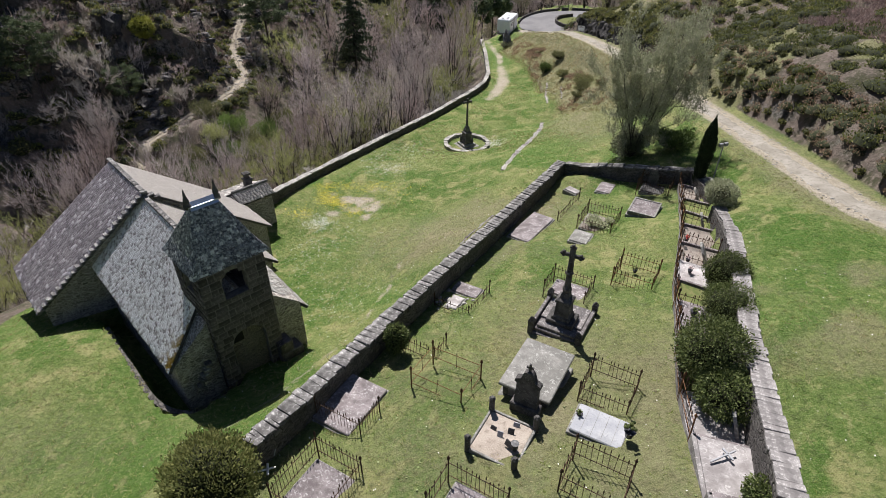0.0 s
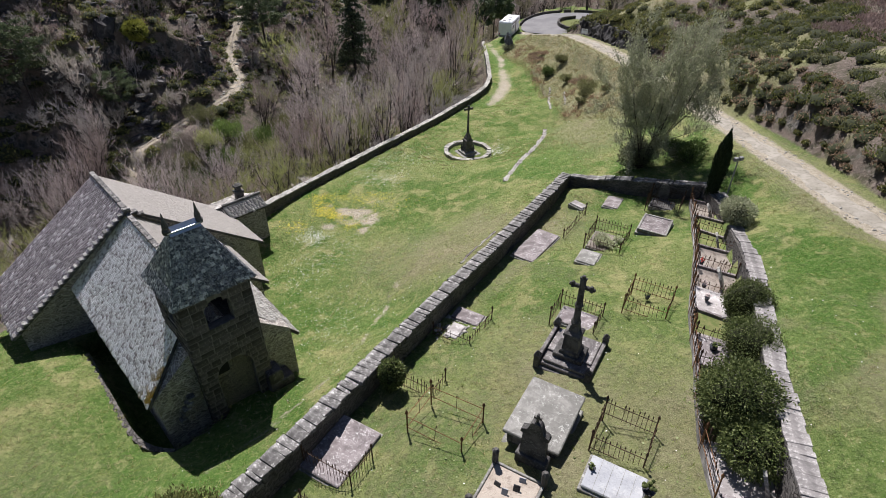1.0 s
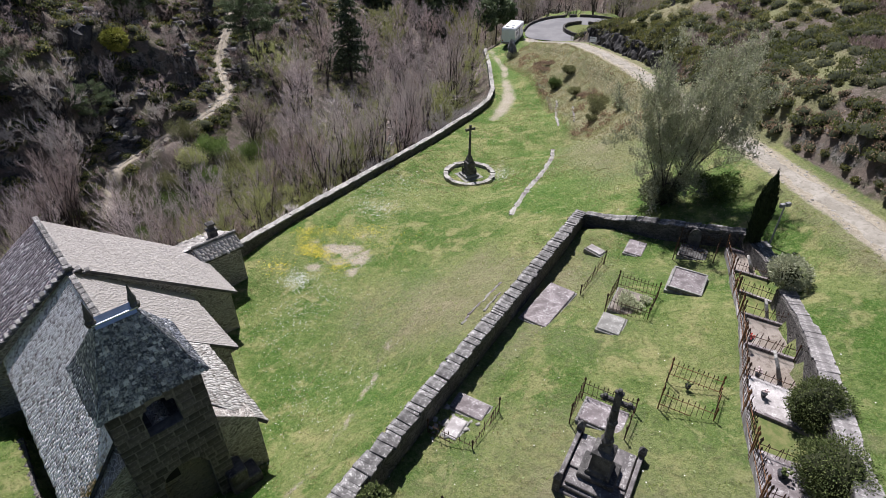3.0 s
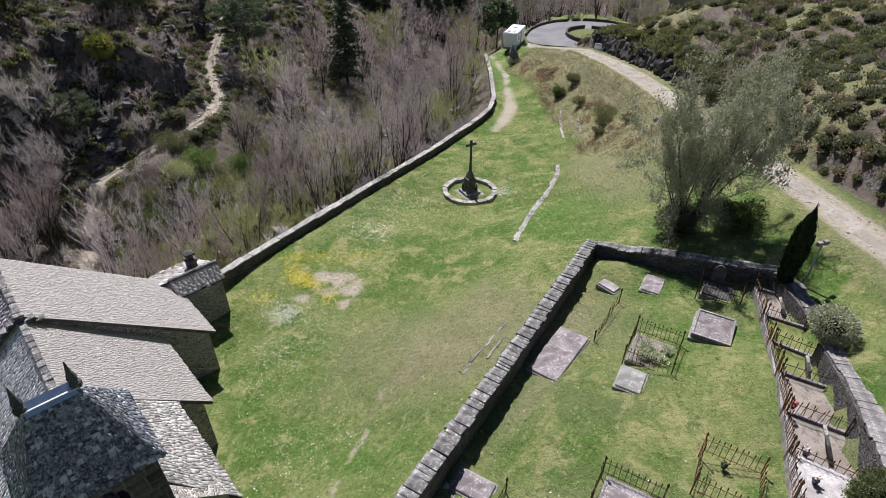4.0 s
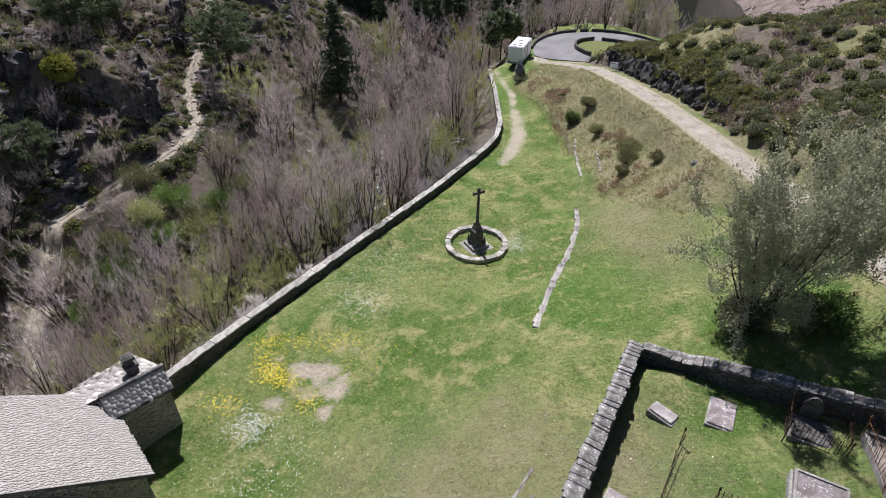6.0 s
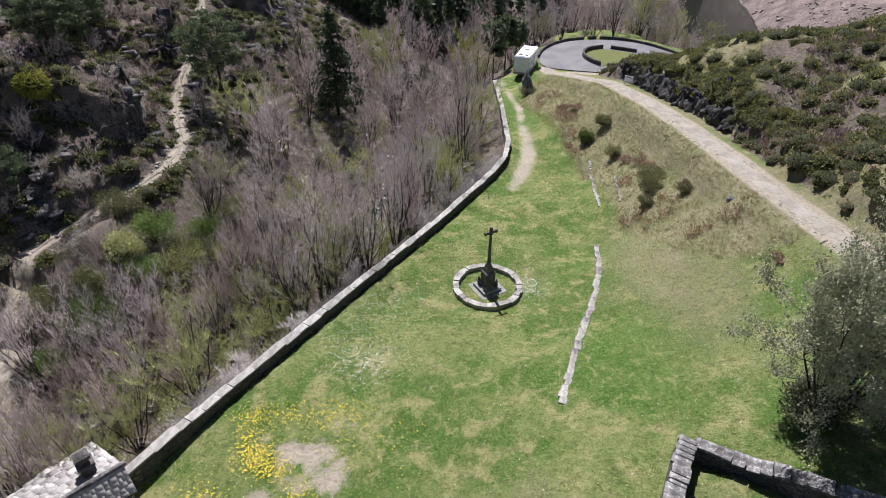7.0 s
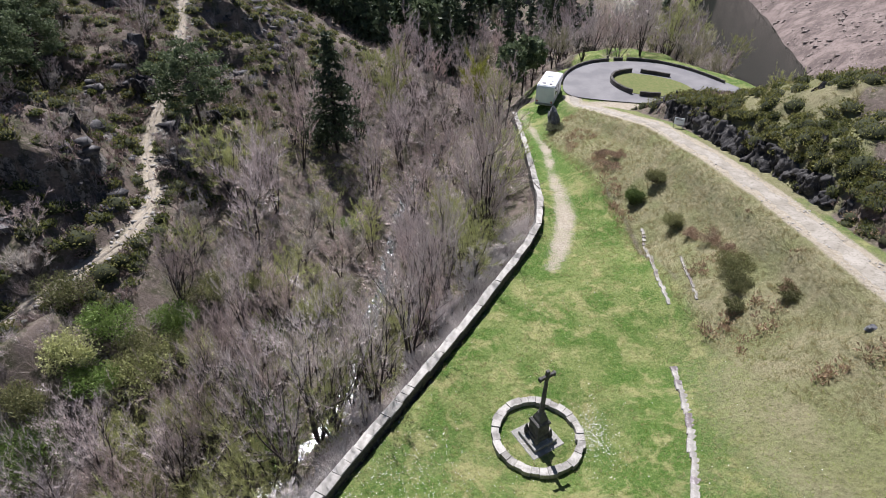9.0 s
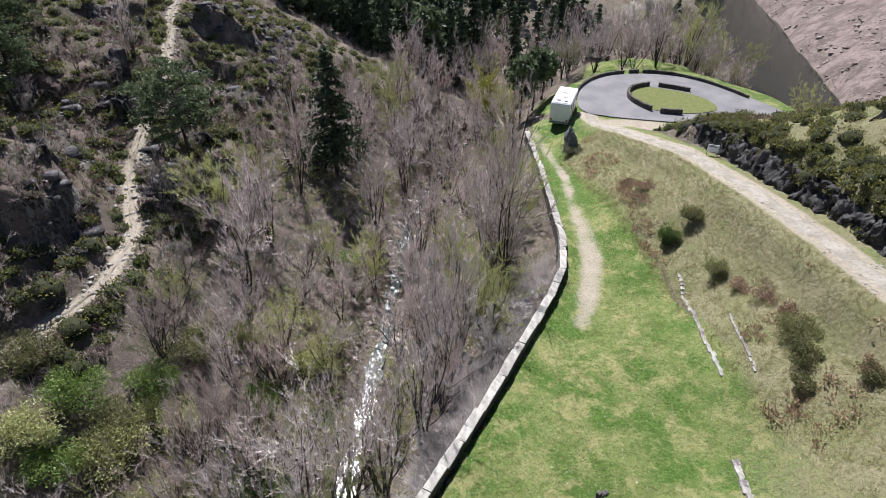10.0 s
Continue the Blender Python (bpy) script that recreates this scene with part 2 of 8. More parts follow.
# ---- materials ----
class Graph:
    """A short way to write a node material."""

    def __init__(self, name, rough=0.8, metal=0.0, spec=0.3):
        self.mat = bpy.data.materials.new(name)
        self.mat.use_nodes = True
        self.t = self.mat.node_tree
        self.b = self.t.nodes["Principled BSDF"]
        self.b.inputs["Roughness"].default_value = rough
        self.b.inputs["Metallic"].default_value = metal
        self.b.inputs["Specular IOR Level"].default_value = spec
        self.pos = self.node("ShaderNodeTexCoord").outputs["Object"]

    def node(self, kind):
        return self.t.nodes.new(kind)

    def put(self, value, socket):
        if hasattr(value, "is_output"):
            self.t.links.new(value, socket)
        elif isinstance(value, (tuple, list)):
            socket.default_value = (*value, 1.0)[:4] if socket.type == "RGBA" else value
        else:
            socket.default_value = value

    def noise(self, scale, detail=3.0, rough=0.55, co=None, distort=0.0):
        n = self.node("ShaderNodeTexNoise")
        self.put(co or self.pos, n.inputs["Vector"])
        n.inputs["Scale"].default_value, n.inputs["Detail"].default_value = scale, detail
        n.inputs["Roughness"].default_value, n.inputs["Distortion"].default_value = rough, distort
        return n.outputs["Fac"]

    def cells(self, scale, feature="F1", co=None, out="Distance", randomness=1.0):
        n = self.node("ShaderNodeTexVoronoi")
        n.feature = feature
        self.put(co or self.pos, n.inputs["Vector"])
        n.inputs["Scale"].default_value = scale
        n.inputs["Randomness"].default_value = randomness
        return n.outputs[out]

    def stretch(self, sx, sy, sz, rz=0.0):
        n = self.node("ShaderNodeMapping")
        self.put(self.pos, n.inputs["Vector"])
        n.inputs["Scale"].default_value, n.inputs["Rotation"].default_value = (sx, sy, sz), (0, 0, radians(rz))
        return n.outputs[0]

    def ramp(self, fac, a, b, lo=0.0, hi=1.0):
        n = self.node("ShaderNodeMapRange")
        n.interpolation_type = "SMOOTHSTEP"
        self.put(fac, n.inputs[0])
        for i, v in enumerate((a, b, lo, hi)):
            n.inputs[i + 1].default_value = v
        return n.outputs[0]

    def mix(self, fac, a, b, how="MIX"):
        n = self.node("ShaderNodeMix")
        n.data_type, n.blend_type = "RGBA", how
        self.put(fac, n.inputs[0]), self.put(a, n.inputs[6]), self.put(b, n.inputs[7])
        return n.outputs[2]

    def math(self, op, a, b=0.0):
        n = self.node("ShaderNodeMath")
        n.operation = op
        self.put(a, n.inputs[0]), self.put(b, n.inputs[1])
        return n.outputs[0]

    def mask(self, name):
        n = self.node("ShaderNodeAttribute")
        n.attribute_name = name
        s = self.node("ShaderNodeSeparateColor")
        self.put(n.outputs["Color"], s.inputs[0])
        return s.outputs

    def island(self):
        return self.node("ShaderNodeNewGeometry").outputs["Random Per Island"]

    def each(self):
        return self.node("ShaderNodeObjectInfo").outputs["Random"]

    def vary(self, colour, fac, amount):
        n = self.node("ShaderNodeHueSaturation")
        self.put(self.ramp_lin(fac, 1 - amount, 1 + amount), n.inputs["Value"])
        self.put(colour, n.inputs["Color"])
        return n.outputs[0]

    def ramp_lin(self, fac, lo, hi):
        n = self.node("ShaderNodeMapRange")
        self.put(fac, n.inputs[0])
        n.inputs[3].default_value, n.inputs[4].default_value = lo, hi
        return n.outputs[0]

    def done(self, colour, bump=None, strength=0.5, depth=0.02, rough=None):
        self.put(colour, self.b.inputs["Base Color"])
        if bump is not None:
            n = self.node("ShaderNodeBump")
            n.inputs["Strength"].default_value, n.inputs["Distance"].default_value = strength, depth
            self.put(bump, n.inputs["Height"])
            self.put(n.outputs[0], self.b.inputs["Normal"])
        if rough is not None:
            self.put(rough, self.b.inputs["Roughness"])
        return self.mat


def make_ground():
    g = Graph("ground_cover", 0.95, spec=0.15)
    lawn, path, dry = g.mask("cover")[:3]
    rock, beach, fresh = g.mask("cover_far")[:3]
    big, mid, fine, grain = g.noise(0.3, 3), g.noise(0.65, 5, 0.62, distort=0.4), g.noise(4.0, 4, 0.65), g.noise(22, 4, 0.75)
    tuft = g.noise(1.7, 5, 0.7, g.stretch(1.0, 0.7, 1.0, 25), 0.6)
    speck = g.noise(55, 2, 0.6)
    blade = g.noise(8.5, 5, 0.8, distort=0.5)
    grass = g.mix(g.ramp(big, 0.42, 0.58), (0.062, 0.125, 0.02), (0.155, 0.192, 0.062))
    grass = g.mix(g.math("MULTIPLY", g.ramp(mid, 0.5, 0.64), 0.75), grass, (0.3, 0.28, 0.13))
    grass = g.mix(g.math("MULTIPLY", g.ramp(g.math("ADD", fresh, g.math("MULTIPLY", g.math("SUBTRACT", fine, 0.5), 0.8)), 0.2, 0.8), 0.75), grass, (0.058, 0.13, 0.018))
    grass = g.mix(g.math("MULTIPLY", g.ramp(tuft, 0.53, 0.63), 0.5), grass, (0.042, 0.092, 0.012))
    grass = g.mix(g.math("MULTIPLY", g.ramp(tuft, 0.45, 0.34), 0.55), grass, (0.29, 0.28, 0.13))
    grass = g.mix(g.math("MULTIPLY", g.ramp(fine, 0.54, 0.66), 0.45), grass, (0.034, 0.07, 0.01))
    grass = g.mix(g.math("MULTIPLY", g.ramp(fine, 0.44, 0.32), 0.5), grass, (0.25, 0.27, 0.11))
    grass = g.mix(g.math("MULTIPLY", g.ramp(blade, 0.54, 0.62), 0.5), grass, (0.24, 0.29, 0.1))
    grass = g.mix(g.math("MULTIPLY", g.ramp(blade, 0.47, 0.37), 0.55), grass, (0.026, 0.055, 0.009))
    grass = g.mix(g.math("MULTIPLY", g.ramp(grain, 0.55, 0.66), 0.45), grass, (0.34, 0.35, 0.19))
    grass = g.mix(g.math("MULTIPLY", g.ramp(speck, 0.62, 0.7), 0.35), grass, (0.38, 0.39, 0.26))
    straw = g.mix(g.ramp(mid, 0.4, 0.65), (0.26, 0.232, 0.145), (0.165, 0.165, 0.083))
    straw = g.mix(g.math("MULTIPLY", g.ramp(big, 0.45, 0.65), 0.6), straw, (0.14, 0.165, 0.065))
    straw = g.mix(g.math("MULTIPLY", g.ramp(fine, 0.45, 0.72), 0.7), straw, (0.095, 0.09, 0.045))
    straw = g.mix(g.math("MULTIPLY", g.ramp(grain, 0.5, 0.72), 0.6), straw, (0.46, 0.41, 0.28))
    straw = g.mix(g.math("MULTIPLY", g.ramp(blade, 0.47, 0.37), 0.6), straw, (0.07, 0.065, 0.032))
    grass = g.mix(g.math("MULTIPLY", g.ramp(g.math("ADD", dry, g.math("MULTIPLY", g.math("SUBTRACT", fine, 0.5), 0.9)), 0.15, 0.85), 0.9), grass, straw)
    scrub = g.mix(g.ramp(mid, 0.4, 0.62), (0.15, 0.122, 0.105), (0.075, 0.075, 0.045))
    scrub = g.mix(g.ramp(fine, 0.48, 0.7), scrub, (0.23, 0.19, 0.165))
    scrub = g.mix(g.math("MULTIPLY", g.ramp(grain, 0.5, 0.75), 0.6), scrub, (0.06, 0.06, 0.035))
    col = g.mix(g.ramp(g.math("ADD", lawn, g.math("MULTIPLY", g.math("SUBTRACT", fine, 0.5), 0.5)), 0.35, 0.65), scrub, grass)
    up = g.node("ShaderNodeSeparateXYZ")
    g.put(g.node("ShaderNodeNewGeometry").outputs["Normal"], up.inputs[0])
    stone = g.mix(g.ramp(g.noise(1.6, 6, 0.75, g.stretch(1.0, 1.0, 0.45)), 0.42, 0.58), (0.05, 0.05, 0.054), (0.24, 0.225, 0.215))
    stone = g.mix(g.ramp(g.noise(3.5, 5, 0.7, distort=1.2), 0.5, 0.56), stone, (0.03, 0.032, 0.028))
    steep = g.math("MULTIPLY", g.ramp(up.outputs[2], 0.62, 0.42), g.math("SUBTRACT", 1.0, lawn))
    col = g.mix(g.math("MAXIMUM", g.math("MULTIPLY", steep, g.ramp(mid, 0.4, 0.6)), rock), col, stone)
    earth = g.mix(g.ramp(fine, 0.35, 0.7), (0.4, 0.355, 0.285), (0.28, 0.245, 0.185))
    earth = g.mix(g.math("MULTIPLY", g.ramp(grain, 0.45, 0.7), 0.4), earth, (0.52, 0.48, 0.41))
    col = g.mix(g.ramp(g.math("ADD", path, g.math("MULTIPLY", g.math("SUBTRACT", g.math("ADD", fine, g.math("MULTIPLY", grain, 0.6)), 0.8), 1.1)), 0.32, 0.78), col, earth)
    shore = g.mix(g.ramp(g.noise(0.25, 6, 0.7), 0.42, 0.6), (0.23, 0.187, 0.172), (0.14, 0.112, 0.104))
    shore = g.mix(g.math("MULTIPLY", g.ramp(g.noise(0.11, 8, 0.78, distort=0.8), 0.5, 0.58), 0.7), shore, (0.09, 0.073, 0.068))
    shore = g.mix(g.math("MULTIPLY", g.ramp(g.noise(1.1, 5, 0.75), 0.52, 0.64), 0.8), shore, (0.09, 0.075, 0.07))
    shore = g.mix(g.math("MULTIPLY", g.ramp(g.noise(2.0, 4, 0.7, distort=1.0), 0.55, 0.68), 0.6), shore, (0.36, 0.31, 0.285))
    col = g.mix(beach, col, shore)
    bump = g.math("ADD", g.math("MULTIPLY", fine, 1.0), g.math("MULTIPLY", grain, 0.6))
    return g.done(col, bump, 1.0, 0.12)


def make_rubble(name, stone_a, stone_b, mortar, size=3.2, joint=0.06, damp=0.0):
    """Coursed rubble masonry."""
    g = Graph(name, 0.92, spec=0.2)
    co = g.stretch(1.0, 1.0, 2.1)
    wob = g.node("ShaderNodeVectorMath")
    wob.operation = "ADD"
    n = g.node("ShaderNodeTexNoise")
    n.inputs["Scale"].default_value = 1.6
    g.put(g.pos, n.inputs["Vector"])
    g.put(co, wob.inputs[0]), g.put(n.outputs["Color"], wob.inputs[1])
    cell = g.cells(size, "F1", wob.outputs[0], "Color")
    edge = g.cells(size, "DISTANCE_TO_EDGE", wob.outputs[0])
    sep = g.node("ShaderNodeSeparateColor")
    g.put(cell, sep.inputs[0])
    col = g.mix(sep.outputs[0], stone_a, stone_b)
    col = g.mix(g.math("MULTIPLY", g.ramp(g.noise(14, 4), 0.45, 0.7), 0.5), col, tuple(c * 1.5 for c in stone_b))
    col = g.mix(g.math("MULTIPLY", g.ramp(g.noise(0.8, 4), 0.45, 0.7), 0.45), col, tuple(c * 0.5 for c in stone_a))
    col = g.mix(g.ramp(edge, joint, joint * 0.35), col, mortar)
    bump = g.math("ADD", g.ramp(edge, 0.0, joint * 2), g.math("MULTIPLY", g.noise(22, 4), 0.4))
    return g.done(col, bump, 0.9, 0.05)


def make_stone(name, a, b, lichen=(0.55, 0.55, 0.5), much=0.5, scale=6.0, vary="island", amount=0.25):
    """Cut or split stone with lichen spots."""
    g = Graph(name, 0.9, spec=0.2)
    col = g.mix(g.ramp(g.noise(scale * 0.4, 4), 0.35, 0.65), a, b)
    col = g.mix(g.math("MULTIPLY", g.ramp(g.noise(scale * 4, 4, 0.7), 0.5, 0.75), 0.5), col, tuple(c * 0.55 for c in a))
    col = g.mix(g.math("MULTIPLY", g.ramp(g.noise(scale * 0.22, 4, 0.6), 0.5, 0.66), 0.5), col, tuple(c * 0.6 for c in a))
    spots = g.ramp(g.noise(scale * 2.0, 6, 0.72, distort=1.0), 0.53, 0.6)
    col = g.mix(g.math("MULTIPLY", g.math("MULTIPLY", spots, g.ramp(g.noise(scale * 0.5, 4), 0.4, 0.58)), much), col, lichen)
    col = g.vary(col, g.island() if vary == "island" else g.each(), amount)
    bump = g.math("ADD", g.noise(scale * 1.5, 5, 0.65), g.math("MULTIPLY", g.noise(scale * 7, 3), 0.35))
    return g.done(col, bump, 0.7, 0.03)


def make_roof(name, a, b, lichen, much, moss=None, pale=0.85, dirt=0.7):
    """Stone roof slabs, one tone each, spotted with lichen."""
    g = Graph(name, 0.9, spec=0.25)
    r = g.island()
    col = g.mix(g.ramp(r, 0.0, pale), a, b)
    col = g.mix(g.ramp(r, pale, pale + 0.12), col, lichen)
    spots = g.math("MULTIPLY", g.ramp(g.cells(12.0), 0.42, 0.15), g.ramp(g.noise(1.7, 4), 0.35, 0.6))
    col = g.mix(g.math("MULTIPLY", spots, much), col, lichen)
    col = g.mix(g.math("MULTIPLY", g.ramp(g.noise(11, 4, 0.7), 0.45, 0.62), much), col, lichen)
    col = g.mix(g.math("MULTIPLY", g.ramp(g.noise(17, 4, 0.7), 0.52, 0.62), dirt), col, tuple(c * 0.6 for c in a))
    if moss:
        sp = g.node("ShaderNodeSeparateXYZ")
        g.put(g.pos, sp.inputs[0])
        low = g.math("ADD", sp.outputs[0], g.math("MULTIPLY", g.noise(1.2, 4), 1.6))
        front = g.ramp(g.math("ADD", sp.outputs[1], g.math("MULTIPLY", g.noise(1.5, 4), 1.2)), 2.6, 1.2)
        band = g.math("MULTIPLY", front, g.ramp(g.noise(2.5, 4, co=g.stretch(1, 1, 1.7)), 0.42, 0.55))
        col = g.mix(g.math("MULTIPLY", band, g.ramp(low, 1.2, 0.0)), col, moss)
    bump = g.math("ADD", g.noise(9, 4, 0.6), g.math("MULTIPLY", g.noise(40, 3), 0.4))
    return g.done(col, bump, 0.35, 0.012)


def make_plain(name, a, b, scale=8.0, rough=0.7, metal=0.0, amount=0.12, spec=0.3, vary="each", depth=0.004):
    g = Graph(name, rough, metal, spec)
    col = g.mix(g.ramp(g.noise(scale, 4), 0.35, 0.68), a, b)
    col = g.vary(col, g.each() if vary == "each" else g.island(), amount)
    return g.done(col, g.noise(scale * 4, 3), 0.4, depth)


def make_leaf(name, a, b, amount=0.3, through=0.25, rough=0.6):
    """Leaves or twigs; some light passes through."""
    g = Graph(name, rough, spec=0.2)
    col = g.mix(g.island(), a, b)
    col = g.vary(col, g.noise(0.8, 3), amount)
    col = g.vary(col, g.each(), 0.22)
    g.done(col)
    if through:
        tr = g.node("ShaderNodeBsdfTranslucent")
        g.put(col, tr.inputs["Color"])
        m = g.node("ShaderNodeMixShader")
        m.inputs[0].default_value = through
        out = g.t.nodes["Material Output"]
        g.put(g.b.outputs[0], m.inputs[1]), g.put(tr.outputs[0], m.inputs[2])
        g.put(m.outputs[0], out.inputs["Surface"])
    return g.mat


def make_gravel(name, a, b, c):
    g = Graph(name, 0.95, spec=0.15)
    col = g.mix(g.ramp(g.noise(0.7, 4), 0.35, 0.65), a, b)
    col = g.mix(g.math("MULTIPLY", g.ramp(g.noise(5, 5, 0.75), 0.5, 0.64), 0.75), col, c)
    col = g.mix(g.math("MULTIPLY", g.ramp(g.cells(16), 0.3, 0.1), 0.35), col, tuple(v * 1.35 for v in a))
    return g.done(col, g.math("ADD", g.noise(8, 4, 0.7), g.noise(30, 2)), 0.7, 0.04)


def make_asphalt():
    g = Graph("asphalt", 0.85, spec=0.3)
    col = g.mix(g.ramp(g.noise(0.35, 4), 0.35, 0.65), (0.15, 0.148, 0.155), (0.2, 0.196, 0.2))
    col = g.mix(g.math("MULTIPLY", g.ramp(g.noise(40, 3), 0.5, 0.7), 0.4), col, (0.09, 0.09, 0.095))
    return g.done(col, g.noise(60, 2), 0.4, 0.01)


def make_water(name, colour, rough, foam=0.0):
    g = Graph(name, rough, spec=0.5 if foam else 0.16)
    col = colour
    bump = g.noise(2.5, 4, 0.6)
    if foam:
        f = g.ramp(g.noise(2.6, 5, 0.75, g.stretch(1.6, 0.7, 1.0)), 0.54, 0.66)
        col = g.mix(f, colour, (0.75, 0.78, 0.8))
        g.put(g.ramp_lin(f, rough, 0.7), g.b.inputs["Roughness"])
    return g.done(col, bump, 0.35 if foam else 0.12, 0.08)


M_GROUND = make_ground()
M_WALL = make_rubble("dry_stone", (0.075, 0.07, 0.068), (0.16, 0.15, 0.14), (0.045, 0.042, 0.04), 4.2, 0.07)
M_CHAPEL = make_rubble("chapel_rubble", (0.15, 0.135, 0.125), (0.36, 0.33, 0.3), (0.54, 0.51, 0.475), 4.2, 0.1)
M_INFILL = make_rubble("arch_infill", (0.1, 0.09, 0.075), (0.19, 0.17, 0.14), (0.32, 0.29, 0.24), 6.0, 0.07)
M_BLOCK = make_stone("basalt_block", (0.055, 0.048, 0.049), (0.115, 0.102, 0.101), (0.26, 0.24, 0.22), 0.6, 6.0, "each", 0.4)
M_MORTAR = make_plain("lime_mortar", (0.12, 0.108, 0.103), (0.19, 0.172, 0.162), 5.0, 0.95)
M_COPE = make_stone("coping_stone", (0.085, 0.082, 0.08), (0.2, 0.193, 0.188), (0.52, 0.51, 0.5), 0.95, 7.0, "each", 0.25)
M_PALE = make_stone("pale_coping", (0.16, 0.15, 0.148), (0.28, 0.266, 0.26), (0.46, 0.44, 0.43), 0.85, 6.0, "each", 0.2)
M_KERB = make_stone("kerb_stone", (0.25, 0.24, 0.22), (0.38, 0.365, 0.34), (0.52, 0.5, 0.47), 0.6, 6.0, "each", 0.2)
M_TOMB = make_stone("tomb_stone", (0.15, 0.13, 0.132), (0.27, 0.24, 0.242), (0.55, 0.53, 0.53), 0.85, 6.0, "each", 0.18)
M_TOMB_DARK = make_stone("tomb_dark", (0.1, 0.092, 0.092), (0.21, 0.195, 0.192), (0.44, 0.43, 0.42), 0.85, 6.0, "each", 0.15)
M_TOMB_GREY = make_stone("tomb_grey", (0.19, 0.186, 0.172), (0.31, 0.302, 0.282), (0.56, 0.56, 0.53), 0.6, 5.0, "each", 0.15)
M_TOMB_WHITE = make_stone("tomb_white", (0.33, 0.34, 0.365), (0.41, 0.42, 0.44), (0.5, 0.5, 0.5), 0.4, 3.0, "each", 0.06)
M_DARKSTONE = make_stone("weathered_dark_stone", (0.055, 0.052, 0.052), (0.12, 0.115, 0.11), (0.3, 0.3, 0.28), 0.4, 7.0, "each", 0.15)
# Slope turned from the sun: tone lifted past its lichen to offset weak light.
M_ROOF = make_roof("roof_slabs_lightened", (0.2, 0.17, 0.172), (0.62, 0.58, 0.6), (0.95, 0.93, 0.96), 0.8, (0.24, 0.15, 0.02), 0.42, 0.35)
M_ROOF_PALE = make_roof("roof_slabs_pale", (0.39, 0.362, 0.342), (0.43, 0.402, 0.382), (0.52, 0.492, 0.475), 0.5, None, 0.85, 0.35)
M_ROOF_TILE = make_roof("roof_tiles_brown", (0.2, 0.165, 0.178), (0.42, 0.36, 0.385), (0.85, 0.81, 0.83), 0.45, (0.16, 0.13, 0.03), 0.84, 0.4)
M_SLATE = make_roof("tower_slates", (0.05, 0.058, 0.085), (0.19, 0.21, 0.265), (0.6, 0.62, 0.68), 0.5, None, 0.8)
M_ZINC = make_plain("zinc_sheet", (0.42, 0.47, 0.55), (0.55, 0.6, 0.68), 3.0, 0.35, 0.9)
M_IRON = make_plain("rusted_iron", (0.05, 0.035, 0.028), (0.11, 0.06, 0.035), 18.0, 0.75, 0.3, 0.25)
M_RUST = make_plain("orange_rust", (0.14, 0.065, 0.03), (0.2, 0.11, 0.055), 14.0, 0.85, 0.1, 0.25)
M_DARKHOLE = make_plain("dark_interior", (0.012, 0.012, 0.013), (0.02, 0.02, 0.02), 2.0, 0.95)
M_LANE = make_gravel("lane_gravel", (0.35, 0.325, 0.285), (0.25, 0.23, 0.195), (0.17, 0.155, 0.12))
M_EARTHGRAVEL = make_gravel("grave_gravel", (0.3, 0.265, 0.235), (0.225, 0.19, 0.16), (0.14, 0.115, 0.095))
M_GRAVEL_BUFF = make_gravel("buff_gravel", (0.44, 0.385, 0.33), (0.36, 0.31, 0.26), (0.25, 0.21, 0.175))
M_PLOT_PALE = make_stone("pale_plot_slab", (0.26, 0.24, 0.235), (0.46, 0.435, 0.43), (0.62, 0.6, 0.59), 0.7, 4.0, "each", 0.12)
M_TRAIL = make_gravel("trail_stones", (0.34, 0.305, 0.26), (0.24, 0.21, 0.165), (0.14, 0.115, 0.08))
M_ASPHALT = make_asphalt()
M_STREAM = make_water("stream_water", (0.03, 0.035, 0.03), 0.15, 1.0)
M_LAKE = make_water("lake_water", (0.022, 0.024, 0.02), 0.08)
M_CRAG = make_stone("crag_rock", (0.03, 0.03, 0.034), (0.1, 0.097, 0.1), (0.24, 0.235, 0.23), 0.6, 2.4, "each", 0.25)
M_ROCKCUT = make_stone("rock_cutting", (0.02, 0.02, 0.022), (0.1, 0.097, 0.097), (0.22, 0.21, 0.2), 0.5, 2.0, "each", 0.2)
M_STANDING = make_stone("standing_rock", (0.11, 0.114, 0.125), (0.24, 0.245, 0.26), (0.42, 0.42, 0.42), 0.5, 3.0, "each", 0.1)
M_BARK = make_plain("grey_bark", (0.035, 0.029, 0.027), (0.08, 0.068, 0.064), 6.0, 0.95, 0, 0.3)
M_TWIG = make_leaf("bare_twigs", (0.485, 0.43, 0.42), (0.74, 0.665, 0.65), 0.3, 0.0, 0.9)
M_TWIG_BROWN = make_leaf("brown_twigs", (0.43, 0.36, 0.335), (0.64, 0.55, 0.52), 0.3, 0.0, 0.9)
M_TWIG_PALE = make_leaf("pale_twigs", (0.45, 0.415, 0.38), (0.62, 0.58, 0.54), 0.2, 0.0, 0.9)
M_TWIG_WHITE = make_leaf("whitish_twigs", (0.6, 0.56, 0.54), (0.8, 0.77, 0.75), 0.2, 0.0, 0.9)
M_TWIG_OLIVE = make_leaf("budding_twigs", (0.33, 0.355, 0.15), (0.5, 0.51, 0.25), 0.25, 0.2, 0.9)
M_TWIG_GREYGREEN = make_leaf("greyish_budding_twigs", (0.31, 0.3, 0.2), (0.46, 0.44, 0.31), 0.25, 0.2, 0.9)
